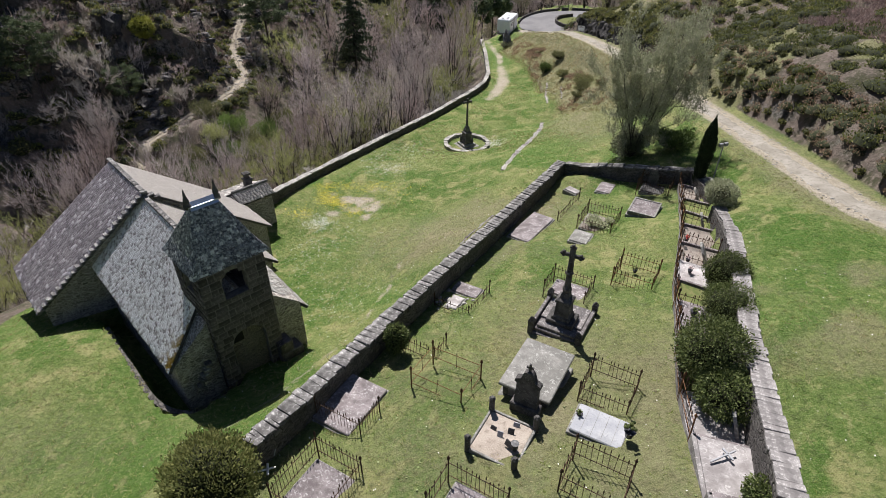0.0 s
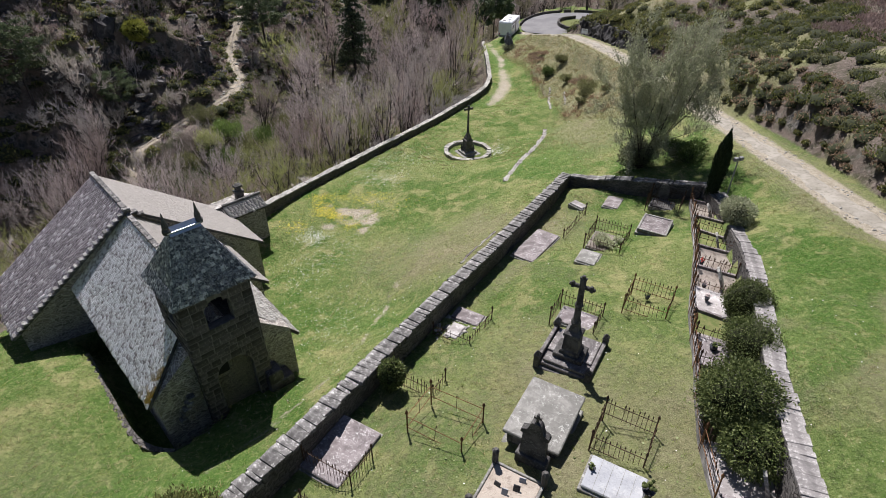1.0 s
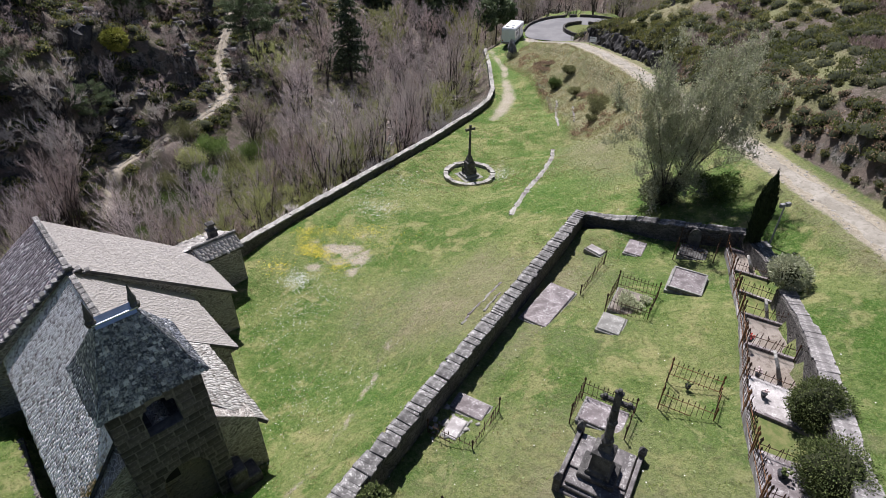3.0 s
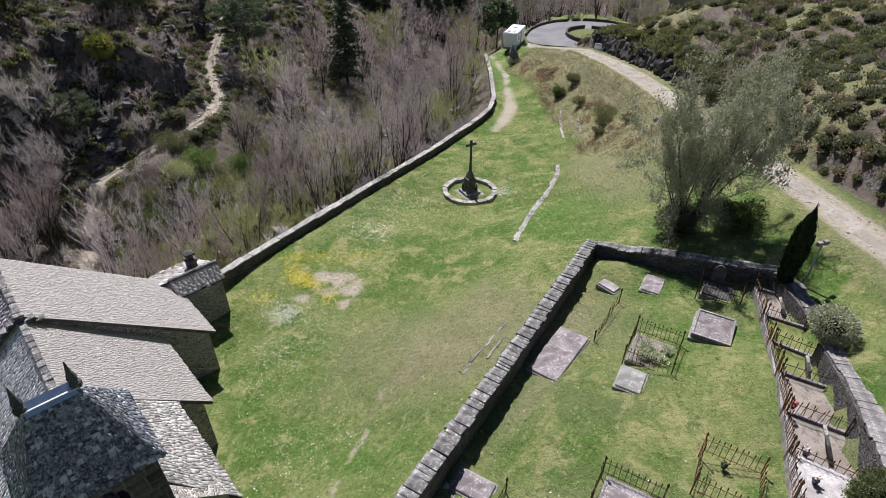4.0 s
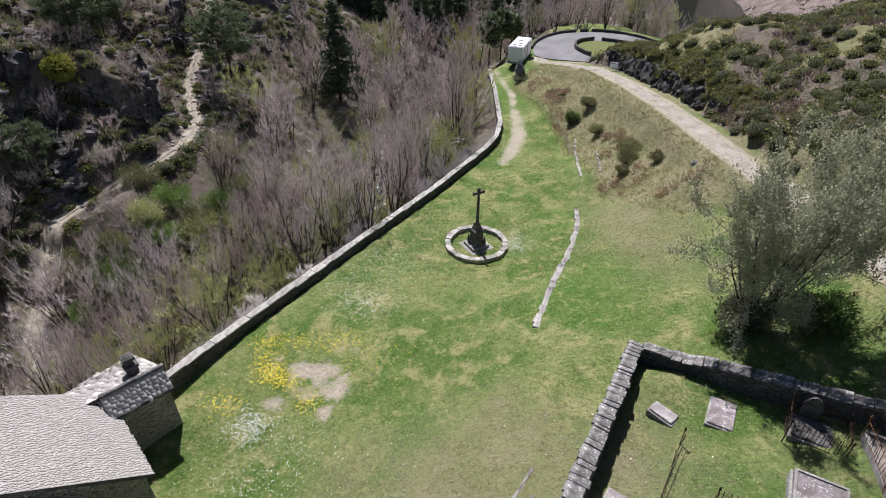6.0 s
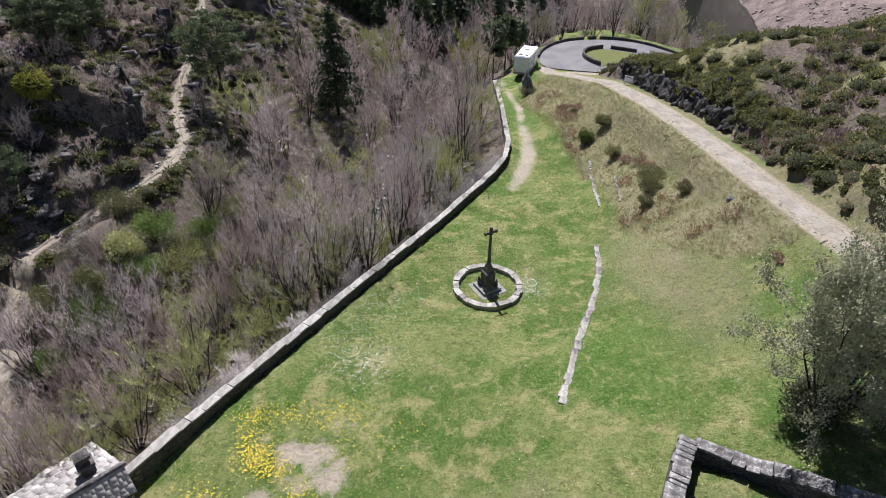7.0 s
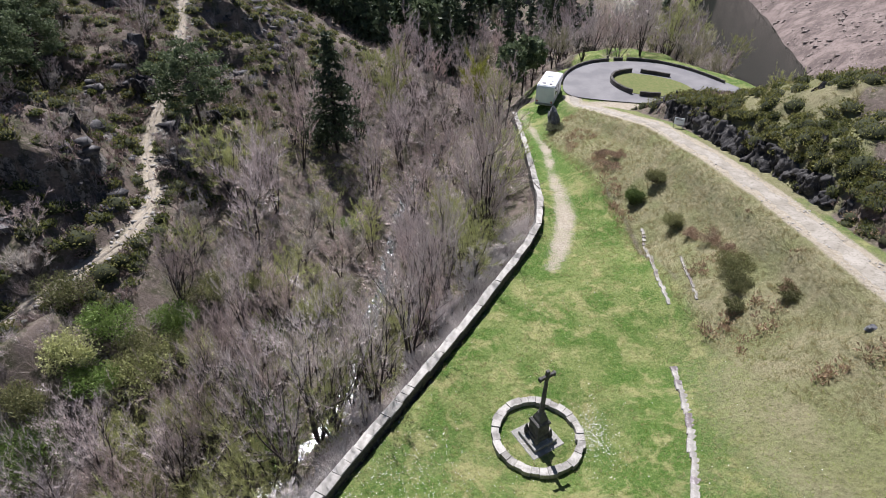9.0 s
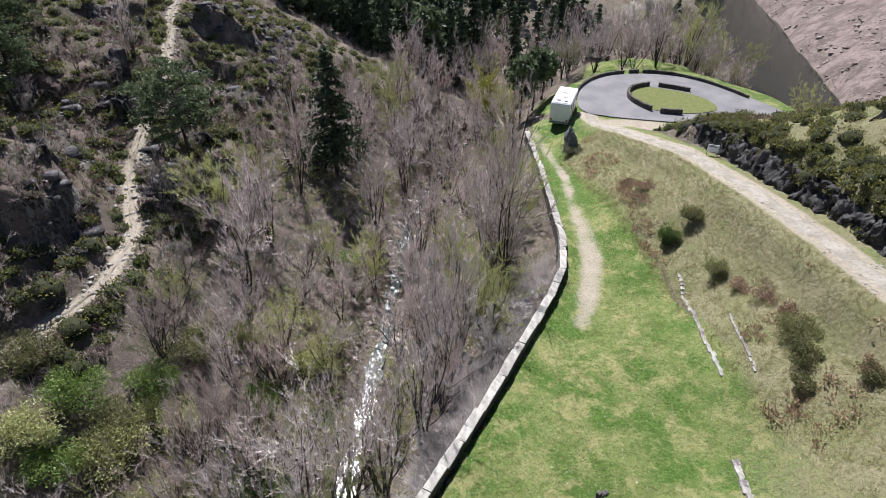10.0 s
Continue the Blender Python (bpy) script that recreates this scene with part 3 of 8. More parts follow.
M_GORSE = make_leaf("gorse_leaves", (0.075, 0.085, 0.026), (0.27, 0.265, 0.095), 0.5, 0.35)
M_BRACKEN = make_leaf("dead_bracken", (0.22, 0.15, 0.1), (0.46, 0.35, 0.25), 0.35, 0.3, 0.9)
M_BROOM = make_leaf("broom_sprigs", (0.12, 0.13, 0.055), (0.27, 0.27, 0.13), 0.3, 0.35)
M_HEATHER = make_leaf("heather_stems", (0.19, 0.14, 0.125), (0.36, 0.28, 0.26), 0.3, 0.2, 0.9)
M_LEAF = make_leaf("shrub_leaves", (0.045, 0.068, 0.02), (0.19, 0.225, 0.085), 0.3, 0.35, 0.5)
M_GORSE_DARK = make_leaf("heath_leaves", (0.05, 0.065, 0.02), (0.2, 0.215, 0.07), 0.4, 0.35)
M_LEAF_FRESH = make_leaf("fresh_leaves", (0.1, 0.165, 0.035), (0.2, 0.27, 0.085), 0.25, 0.3)
M_LEAF_YELLOW = make_leaf("yellow_green_leaves", (0.2, 0.22, 0.04), (0.3, 0.3, 0.07), 0.2, 0.3)
M_LEAF_BUD = make_leaf("silver_buds", (0.29, 0.315, 0.18), (0.6, 0.62, 0.44), 0.25, 0.35)
M_LEAF_PALE = make_leaf("pale_weed_leaves", (0.17, 0.23, 0.08), (0.3, 0.34, 0.17), 0.2, 0.2)
M_TWIG_BUD = make_leaf("silver_twigs", (0.3, 0.28, 0.23), (0.44, 0.42, 0.35), 0.2, 0.0, 0.9)
M_LEAF_FRESHDARK = make_leaf("thicket_leaves", (0.055, 0.095, 0.025), (0.14, 0.19, 0.06), 0.25, 0.35)
M_LEAF_THICKET = make_leaf("thicket_buds", (0.1, 0.115, 0.06), (0.27, 0.28, 0.18), 0.25, 0.3)
M_NEEDLE = make_leaf("pine_needles", (0.06, 0.09, 0.045), (0.16, 0.195, 0.105), 0.25, 0.3)
M_NEEDLE_DARK = make_leaf("spruce_needles", (0.04, 0.062, 0.035), (0.105, 0.135, 0.075), 0.25, 0.2)
M_CYPRESS = make_leaf("cypress_scales", (0.013, 0.026, 0.011), (0.03, 0.048, 0.02), 0.25, 0.0)
M_GRASS = make_leaf("grass_blades", (0.17, 0.24, 0.05), (0.34, 0.38, 0.13), 0.3, 0.5)
M_STRAW = make_leaf("dry_grass", (0.46, 0.41, 0.23), (0.33, 0.3, 0.15), 0.25, 0.3)
M_BUTTERCUP = make_plain("yellow_petals", (0.75, 0.6, 0.02), (0.85, 0.7, 0.05), 3.0, 0.6)
M_DAISY = make_plain("white_petals", (0.75, 0.76, 0.72), (0.85, 0.85, 0.82), 3.0, 0.6)
M_PAINT = make_plain("white_coachwork", (0.72, 0.74, 0.78), (0.78, 0.8, 0.83), 1.5, 0.3, 0, 0.03, 0.5)
M_TYRE = make_plain("black_rubber", (0.02, 0.02, 0.02), (0.035, 0.035, 0.035), 8.0, 0.85)
M_GLASS = make_plain("dark_window", (0.015, 0.018, 0.02), (0.03, 0.035, 0.04), 1.0, 0.08, 0, 0, 0.6)
M_TRIMGREY = make_plain("grey_plastic", (0.2, 0.2, 0.21), (0.28, 0.28, 0.29), 3.0, 0.5)
M_LAMPRED = make_plain("red_lens", (0.35, 0.02, 0.015), (0.4, 0.03, 0.02), 3.0, 0.2)
M_SIGN = make_plain("notice_panel", (0.7, 0.74, 0.8), (0.78, 0.81, 0.85), 2.5, 0.5)
M_WHITEPAINT = make_plain("white_paint", (0.75, 0.75, 0.73), (0.82, 0.82, 0.8), 9.0, 0.6)
M_FLOWER_RED = make_plain("red_petals", (0.5, 0.05, 0.04), (0.6, 0.12, 0.08), 6.0, 0.7)
M_FLOWER_PINK = make_plain("pale_petals", (0.7, 0.55, 0.55), (0.78, 0.68, 0.66), 6.0, 0.7)
M_GRANITE = make_plain("polished_dark_granite", (0.03, 0.03, 0.033), (0.06, 0.06, 0.065), 20.0, 0.25, 0, 0.05, 0.5)


# ---- building helpers ----
def soup(name, verts, tris, material, smooth=False):
    """A mesh out of numpy arrays: points and three- or four-cornered faces."""
    me = bpy.data.meshes.new(name)
    verts, tris = np.asarray(verts, np.float32), np.asarray(tris, np.int32)
    n, k = tris.shape
    me.vertices.add(len(verts))
    me.vertices.foreach_set("co", verts.ravel())
    me.loops.add(n * k)
    me.loops.foreach_set("vertex_index", tris.ravel())
    me.polygons.add(n)
    me.polygons.foreach_set("loop_start", np.arange(n, dtype=np.int32) * k)
    me.polygons.foreach_set("loop_total", np.full(n, k, np.int32))
    if smooth:
        me.polygons.foreach_set("use_smooth", np.ones(n, bool))
    me.materials.append(material)
    me.update(calc_edges=True)
    return new(name, me)


def part(name, bm, material, parent=None, label=""):
    """Links a bmesh as one object, under parent if there is one."""
    me = bpy.data.meshes.new(name)
    bm.to_mesh(me)
    bm.free()
    me.materials.append(material)
    ob = new(name, me)
    if parent is not None:
        ob.parent = parent
    return tagged(ob, label)


def under(ob, parent):
    ob.parent = parent
    return ob


def thing(name, label, category, group="", kind=""):
    return tagged(new(name), label, category, group, kind)


def at(ob, x, y, z=None, turn=0.0, tilt=0.0, lean=0.0):
    ob.matrix_basis = pose(x, y, ground_z(x, y) if z is None else z, tilt, lean, turn)
    return ob


def ground_z(x, y):
    return float(height(np.array([x]), np.array([y]))[0])


def box(bm, x0, x1, y0, y1, z0, z1, bevel=0.0, jitter=0.0):
    """A block in bm, with its edges taken off."""
    vs = [bm.verts.new((x, y, z)) for z in (z0, z1) for x, y in ((x0, y0), (x1, y0), (x1, y1), (x0, y1))]
    for v in vs:
        if jitter:
            v.co += Vector([random.uniform(-jitter, jitter) for _ in range(3)])
    fs = [bm.faces.new([vs[i] for i in f]) for f in ((3, 2, 1, 0), (4, 5, 6, 7), (0, 1, 5, 4), (1, 2, 6, 5), (2, 3, 7, 6), (3, 0, 4, 7))]
    if bevel:
        edges = list({e for f in fs for e in f.edges})
        bmesh.ops.bevel(bm, geom=edges, offset=bevel, segments=1, affect="EDGES", profile=0.6)
    return bm


def block(x0, x1, y0, y1, z0, z1, bevel=0.0, jitter=0.0):
    return box(bmesh.new(), x0, x1, y0, y1, z0, z1, bevel, jitter)


def prism(bm, ring, z0, z1):
    """An upright prism over the ring of x, y; z1 may be a list."""
    tops = z1 if isinstance(z1, (list, tuple)) else [z1] * len(ring)
    a = [bm.verts.new((x, y, z0)) for x, y in ring]
    b = [bm.verts.new((x, y, t)) for (x, y), t in zip(ring, tops)]
    n = len(ring)
    bm.faces.new(a[::-1]), bm.faces.new(b)
    for i in range(n):
        bm.faces.new((a[i], a[(i + 1) % n], b[(i + 1) % n], b[i]))
    return bm


def rod(bm, a, b, r0, r1=None, sides=6):
    """A tapered round bar from a to b."""
    a, b = Vector(a), Vector(b)
    r1 = r0 if r1 is None else r1
    q = (b - a).to_track_quat("Z", "Y")
    rings = []
    for p, r in ((a, r0), (b, r1)):
        rings.append([bm.verts.new(p + q @ Vector((r * math.cos(t), r * math.sin(t), 0))) for t in [2 * math.pi * i / sides for i in range(sides)]])
    for i in range(sides):
        j = (i + 1) % sides
        bm.faces.new((rings[0][i], rings[0][j], rings[1][j], rings[1][i]))
    bm.faces.new(rings[0][::-1]), bm.faces.new(rings[1])
    return bm


def turned(bm, profile, sides=12, x=0.0, y=0.0):
    """A turned shape: (radius, z) pairs from the foot up."""
    turn = math.pi / 4 if sides == 4 else 0.0
    rings = [[bm.verts.new((x + r * math.cos(2 * math.pi * i / sides + turn), y + r * math.sin(2 * math.pi * i / sides + turn), z)) for i in range(sides)] for r, z in profile]
    for a, b in zip(rings[:-1], rings[1:]):
        for i in range(sides):
            j = (i + 1) % sides
            bm.faces.new((a[i], a[j], b[j], b[i]))
    bm.faces.new(rings[0][::-1]), bm.faces.new(rings[-1])
    return bm


# ---- ground ----
def grid_lines(spans):
    out = []
    for a, b, s in spans:
        out.extend(np.arange(a, b - 1e-6, s))
    return np.array(out + [spans[-1][1]])


GX = grid_lines([(-900, -300, 60), (-300, -120, 15), (-120, -56, 3), (-56, 48, 0.42), (48, 120, 2.4), (120, 300, 15), (300, 900, 60)])
GY = grid_lines([(-500, -100, 50), (-100, -4, 8), (-4, 132, 0.42), (132, 290, 2.4), (290, 500, 15), (500, 1400, 75)])
WORN = smooth_line([(7.9, 104, 0.3), (8.0, 99, 0.35), (8.9, 90, 0.2), (8.6, 86, 0.05), (8.3, 84, 0.3), (8.5, 79.3, 0.8), (8.1, 75, 1.1), (7.3, 72, 0.95), (6.3, 69, 0.7), (5.6, 67.2, 0.3)], 0.5)
SHEEP_TRACK = smooth_line([(-8.8, 14.2, 0.15), (-4.6, 20.0, 0.16), (-3.4, 24.5, 0.14), (-2.6, 28, 0.1)], 0.5)
YARD_TRACK = smooth_line([(6.6, 7, 0.45), (7.6, 11.5, 0.4), (8.4, 15, 0.3)], 0.5)
BANK_LINE = smooth_line([(17.6, 52, 0), (16.4, 58, 0), (15.8, 66, 0), (15.6, 74, 0), (14.6, 84, 0), (12.8, 93, 0)], 0.8)


def ground_masks(x, y):
    lawn_d, _ = near(x, y, dense([(a, b, 0) for a, b in LAWN_EDGE], 1.2))
    lawn = np.where(inside(x, y, LAWN_EDGE), 0.5 + np.clip(lawn_d / 1.6, 0, 0.5), 0.5 - np.clip(lawn_d / 1.6, 0, 0.5))
    lane_d, _ = near(x, y, LANE_LINE)
    verge = (1 - step01(lane_d, 1.6, np.where(x > 19.5, 2.3, 3.2))) * (y < 100)
    bank_d, _ = near(x, y, BANK_LINE)
    bank = 1 - step01(bank_d, 2.2, 4.2)
    lawn = np.maximum(lawn, np.maximum(0.95 * verge, 0.8 * bank))
    clearing = step01(vnoise(x, y, 6.5, 63) + 0.35 * vnoise(x, y, 2.2, 64), 0.7, 0.85) * (x > 20) * (y < 102) * (x < 70)
    lawn = np.maximum(lawn, 0.72 * clearing)
    terrace = 1 - step01(np.hypot((x - 26) / 1.25, y - 113), 12, 14.5)
    terrace = np.maximum(terrace, 1 - step01(np.hypot((x - 30) / 1.4, y - 129), 6, 9))
    lawn = np.maximum(lawn, terrace)
    path = np.zeros_like(x)
    for line, edge in ((WORN, 1.0), (SHEEP_TRACK, 0.35), (YARD_TRACK, 0.5)):
        d, half = near(x, y, line)
        path = np.maximum(path, (0.82 if line is WORN else 0.75 if line is SHEEP_TRACK else 0.45) * (1 - step01(d, half * 0.2, half * 0.7 + edge)))
    path = np.maximum(path, 0.85 * (1 - step01(lane_d, 0.8, 1.7)) * (y < 107))
    path = path * (0.55 + 0.9 * vnoise(x, y, 1.7, 52) * (0.4 + 0.6 * vnoise(x, y, 0.8, 53)) + 0.35 * (lane_d < 2))
    trail_d, _ = near(x, y, TRAIL_LINE)
    path = np.maximum(path, 0.9 * (1 - step01(trail_d, 0.35, 1.1)))
    spur_d, _ = near(x, y, SPUR)
    path = np.maximum(path, 0.85 * (1 - step01(spur_d, 0.3, 1.2)))
    ragged = 0.5 + 0.9 * (vnoise(x, y, 0.85, 57) - 0.5) + 0.7 * (vnoise(x, y, 0.4, 58) - 0.5)
    bare = np.zeros_like(x)
    for bx, by, rx, ry, k in ((-6.3, 38.2, 1.5, 1.0, 1.3), (-5.4, 37.7, 0.9, 1.2, 1.1), (-8.7, 39.5, 0.55, 0.8, 1.0), (-7.5, 38.9, 0.8, 0.5, 1.0), (-8.3, 36.4, 0.7, 0.6, 0.9), (-7.0, 36.9, 0.9, 0.5, 0.75), (-5.7, 35.6, 0.55, 0.6, 0.85), (-5.3, 40.2, 0.9, 0.8, 0.55)):
        bare = np.maximum(bare, k * np.exp(-((x - bx) / rx) ** 2 - ((y - by) / ry) ** 2))
    bare = bare * (0.35 + 1.3 * ragged)
    bare = np.maximum(bare, 0.75 * np.exp(-((x + 3.2) / 0.5) ** 2 - ((y - 55.5) / 0.4) ** 2))
    bare = np.maximum(bare, 0.6 * np.exp(-((x - 25.5) / 2.2) ** 2 - ((y - 129) / 1.6) ** 2))
    lane_end = np.maximum(np.exp(-((x - 16) / 3.5) ** 2 - ((y - 101) / 3.2) ** 2), 1.1 * np.exp(-(((x - 19) / 5.5) ** 2 + ((y - 103) / 2.2) ** 2) ** 2))
    path = np.maximum(path, np.maximum(bare, 0.9 * lane_end))
    # dry grass on slopes to the south-west, the bank and the east verge
    dry = 1.0 * bank + 0.45 * verge + 0.2 * np.exp(-((x - 15) / 5) ** 2 - ((y - 14) / 9) ** 2) + 0.45 * np.exp(-((x - 3) / 4.5) ** 2 - ((y - 30) / 5) ** 2)
    dry = dry + 0.5 * np.exp(-((x - 4) / 7) ** 2 - ((y - 13) / 8) ** 2) + 0.35 * np.exp(-((x + 18) / 7) ** 2 - ((y - 14) / 5) ** 2)
    dry = dry + 0.8 * np.exp(-((x - 13) / 3.5) ** 2 - ((y - 50) / 9) ** 2) + 0.4 * np.exp(-((x + 1) / 6) ** 2 - ((y - 30) / 5) ** 2)
    dry = dry + 0.3 * np.exp(-((x - 2) / 9) ** 2 - ((y - 50) / 9) ** 2) * (vnoise(x, y, 3, 11) > 0.5) + 0.25 * (vnoise(x, y, 6, 8) - 0.4)
    dry = np.maximum(dry, clearing)
    dry = dry + 0.3 * inside(x, y, YARD_POLY) * vnoise(x, y, 2.4, 69)
    # mottled tan turf on the slope east of the yard, and worn bands across the meadow
    dry = dry + 0.45 * step01(vnoise(x, y, 2.0, 65) + 0.5 * vnoise(x, y, 0.8, 66), 0.72, 1.0) * np.exp(-((x - 15.5) / 4.5) ** 2 - ((y - 15) / 12) ** 2)
    dry = dry + 0.5 * step01(vnoise(0.82 * x - 0.57 * y, 0.2 * (0.57 * x + 0.82 * y), 1.1, 67), 0.55, 0.8) * np.exp(-((x - 0.5) / 4.5) ** 2 - ((y - 30) / 9) ** 2)
    fresh = np.maximum(0.8 * step01(vnoise(x, y, 9, 14) + 0.4 * vnoise(x, y, 3, 15), 0.75, 0.95), 0.9 * np.exp(-((x - 9.8) / 0.9) ** 2 - ((y - 86) / 4) ** 2), 0.7 * np.exp(-((x + 2) / 5) ** 2 - ((y - 47) / 3.5) ** 2))
    fresh = np.maximum(fresh, 0.5 * verge * (vnoise(x, y, 4, 12) > 0.5))
    fresh = np.maximum(fresh, 0.6 * np.exp(-((x - 12.5) / 3) ** 2 - ((y - 38.5) / 2) ** 2))
    fresh = fresh * (1 - np.clip(dry, 0, 1))
    fresh = np.maximum(fresh, 0.6 * np.exp(-((x + 6.5) / 3) ** 2 - ((y - 29.5) / 5) ** 2))
    rock = 0.8 * step01(vnoise(x, y, 5, 21) + 0.5 * vnoise(x, y, 1.8, 22), 1.0, 1.2) * (x < -24) * (1 - lawn)
    beach = step01(x - 0.3 * (y - 156), 66, 71) * step01(y, 118, 130) * (x < 230)
    zero = np.zeros_like(x)
    return np.stack([lawn, path, np.clip(dry, 0, 1), zero + 1], 1), np.stack([rock, beach, np.clip(fresh, 0, 1), zero + 1], 1)


def build_ground():
    X, Y = np.meshgrid(GX, GY)
    x, y = X.ravel(), Y.ravel()
    z = height(x, y)
    nx, ny = len(GX), len(GY)
    i = (np.arange(ny - 1)[:, None] * nx + np.arange(nx - 1)[None, :]).ravel()
    ob = soup("ground", np.stack([x, y, z], 1), np.stack([i, i + 1, i + nx + 1, i + nx], 1), M_GROUND, True)
    a, b = ground_masks(x, y)
    for name, data in (("cover", a), ("cover_far", b)):
        layer = ob.data.color_attributes.new(name, "FLOAT_COLOR", "POINT")
        layer.data.foreach_set("color", data.astype(np.float32).ravel())
    return tagged(ob, "spring meadow, yard and scrubby gorge slopes", "ground", kind="structure")


def strip(name, line, half, material, lift, label, category, ragged=0.15, across=6, level=False):
    """A road along a line, laid on the ground with uneven edges."""
    line = np.asarray(line)[:, :2]
    d = np.gradient(line, axis=0)
    d /= np.linalg.norm(d, axis=1)[:, None]
    side = np.stack([d[:, 1], -d[:, 0]], 1)
    w = np.full(len(line), half) if np.isscalar(half) else np.asarray(half)
    s = np.linspace(-1, 1, across + 1)
    edge = w[:, None] + ragged * (np.stack([vnoise(line[:, 0], line[:, 1], 1.3, 31), vnoise(line[:, 0], line[:, 1], 1.3, 32)], 1)[:, [0] * ((across + 1) // 2) + [1] * (across + 1 - (across + 1) // 2)] - 0.5)
    edge = edge + ragged * 0.6 * (np.stack([vnoise(line[:, 0], line[:, 1], 0.4, 33), vnoise(line[:, 0], line[:, 1], 0.4, 34)], 1)[:, [0] * ((across + 1) // 2) + [1] * (across + 1 - (across + 1) // 2)] - 0.5)
    P = line[:, None, :] + side[:, None, :] * (s[None, :] * edge)[:, :, None]
    x, y = P[..., 0].ravel(), P[..., 1].ravel()
    z = height(x, y) + lift * (1.0 - 2.0 * np.tile(s, len(line)) ** 2)
    if level:
        z = np.repeat(height(line[:, 0], line[:, 1]) + lift, across + 1)
    n, m = len(line), across + 1
    i = (np.arange(n - 1)[:, None] * m + np.arange(m - 1)[None, :]).ravel()
    ob = soup(name, np.stack([x, y, z], 1), np.stack([i, i + 1, i + m + 1, i + m], 1), material, True)
    return tagged(ob, label, category, kind="structure")


ground = build_ground()
strip("lane", smooth_line(LANE, 0.25), 0.85, M_LANE, 0.09, "pale gravel lane climbing along the hillside", "road", 0.7)
strip("footpath", smooth_line(TRAIL, 0.25), 0.26, M_TRAIL, 0.1, "stony footpath running up the gorge side", "path", 0.5)
strip("footpath", SPUR, 0.4, M_TRAIL, 0.12, "earthy side path dropping into the gorge", "path", 0.6)
strip("stream", smooth_line(STREAM, 0.5), 0.52, M_STREAM, 0.22, "white stream tumbling over rocks in the gorge", "water", 0.8, level=True)


def build_lake():
    ring = [(52, 122), (78, 126), (92, 150), (106, 195), (130, 270), (130, 340), (90, 340), (76, 240), (64, 195), (56, 160)]
    bm = bmesh.new()
    bm.faces.new([bm.verts.new((x, y, LAKE_Z)) for x, y in ring])
    return tagged(part("lake", bm, M_LAKE), "dark still reservoir water at low level", "water", kind="structure")


build_lake()


# ---- hairpin road ----
def fan(name, ring, z, material, label, category):
    bm = bmesh.new()
    f = bm.faces.new([bm.verts.new((x, y, z)) for x, y in ring])
    bmesh.ops.triangulate(bm, faces=[f])
    bm.normal_update()
    for g in bm.faces:
        if g.normal.z < 0:
            g.normal_flip()
    return tagged(part(name, bm, material), label, category, kind="structure")


def rounded(ring, closed=True, rounds=3):
    p = [Vector(a) for a in ring]
    for _ in range(rounds):
        q = []
        n = len(p)
        for i in range(n if closed else n - 1):
            a, b = p[i], p[(i + 1) % n]
            q += [a.lerp(b, 0.25), a.lerp(b, 0.75)]
        p = q if closed else [p[0]] + q + [p[-1]]
    return [tuple(a) for a in p]


ASPHALT_RING = rounded([(13.8, 107.2), (14.6, 112.5), (16.3, 117.2), (21, 121.3), (29, 122), (35, 117.5), (38, 111), (41, 104), (36, 101.5), (28, 103.2), (21, 104.5), (16.4, 105.6)], True, 2)
fan("hairpin_road", ASPHALT_RING, ROAD_Z, M_ASPHALT, "grey asphalt hairpin bend of the valley road", "road")


# ---- walls ----
def wall_run(name, line, half, depth, material, label):
    """A wall along x, y, top; its foot goes into the ground."""
    bm = bmesh.new()
    pts = [Vector(p) for p in line]
    rows = []
    for i, p in enumerate(pts):
        d = (pts[min(i + 1, len(pts) - 1)] - pts[max(i - 1, 0)]).to_2d().normalized()
        n = Vector((d.y, -d.x))
        foot = min(ground_z(p.x + n.x, p.y + n.y), ground_z(p.x - n.x, p.y - n.y), p.z) - depth
        k = 1.06
        rows.append([bm.verts.new((p.x + s * n.x * half * w, p.y + s * n.y * half * w, z)) for s, w, z in ((-1, k, foot), (-1, 1, p.z), (1, 1, p.z), (1, k, foot))])
    for a, b in zip(rows[:-1], rows[1:]):
        for i in range(3):
            bm.faces.new((a[i], b[i], b[i + 1], a[i + 1]))
    bm.faces.new(rows[0]), bm.faces.new(rows[-1][::-1])
    bmesh.ops.recalc_face_normals(bm, faces=bm.faces)
    return tagged(part(name, bm, material), label, "wall", kind="structure")


def finely(line, step):
    return [tuple(p) for p in smooth_line(line, step)]


YARD_NORTH = [(8.55, 36.0, -0.78), (9.6, 35.05, -0.5), (11.1, 34.05, 0.0), (13.2, 32.5, 0.6), (15.2, 31.1, 1.15)]
YARD_EAST = [(14.35, 25.4, 1.95), (14.05, 23.6, 2.25), (12.95, 20.4, 2.75), (11.6, 17, 3.2), (10.5, 14.2, 3.6), (9.55, 11.3, 3.95), (8.4, 7.8, 4.4), (7.2, 4.0, 4.9)]
YARD_STUB = [(15.35, 30.9, 1.15), (15.75, 29.6, 1.1), (15.3, 27.6, 1.3)]
VALLEY_WALL = [(-13.7, 36.6, -4.05), (-12.1, 39.6, -4.3), (-6.6, 50, -5.42), (-1.0, 60, -6.4), (3.9, 69.2, -7.0), (5.4, 72.6, -7.15), (6.2, 77, -7.45), (6.7, 90, -8.5), (6.75, 101.6, -9.35)]
wall_west = wall_run("wall_west", finely(YARD_WEST, 1.0), 0.3, 0.5, M_WALL, "lichened dry-stone cemetery wall along the meadow")
wall_north = wall_run("wall_north", finely(YARD_NORTH, 1.0), 0.25, 0.5, M_WALL, "dry-stone end wall of the cemetery")
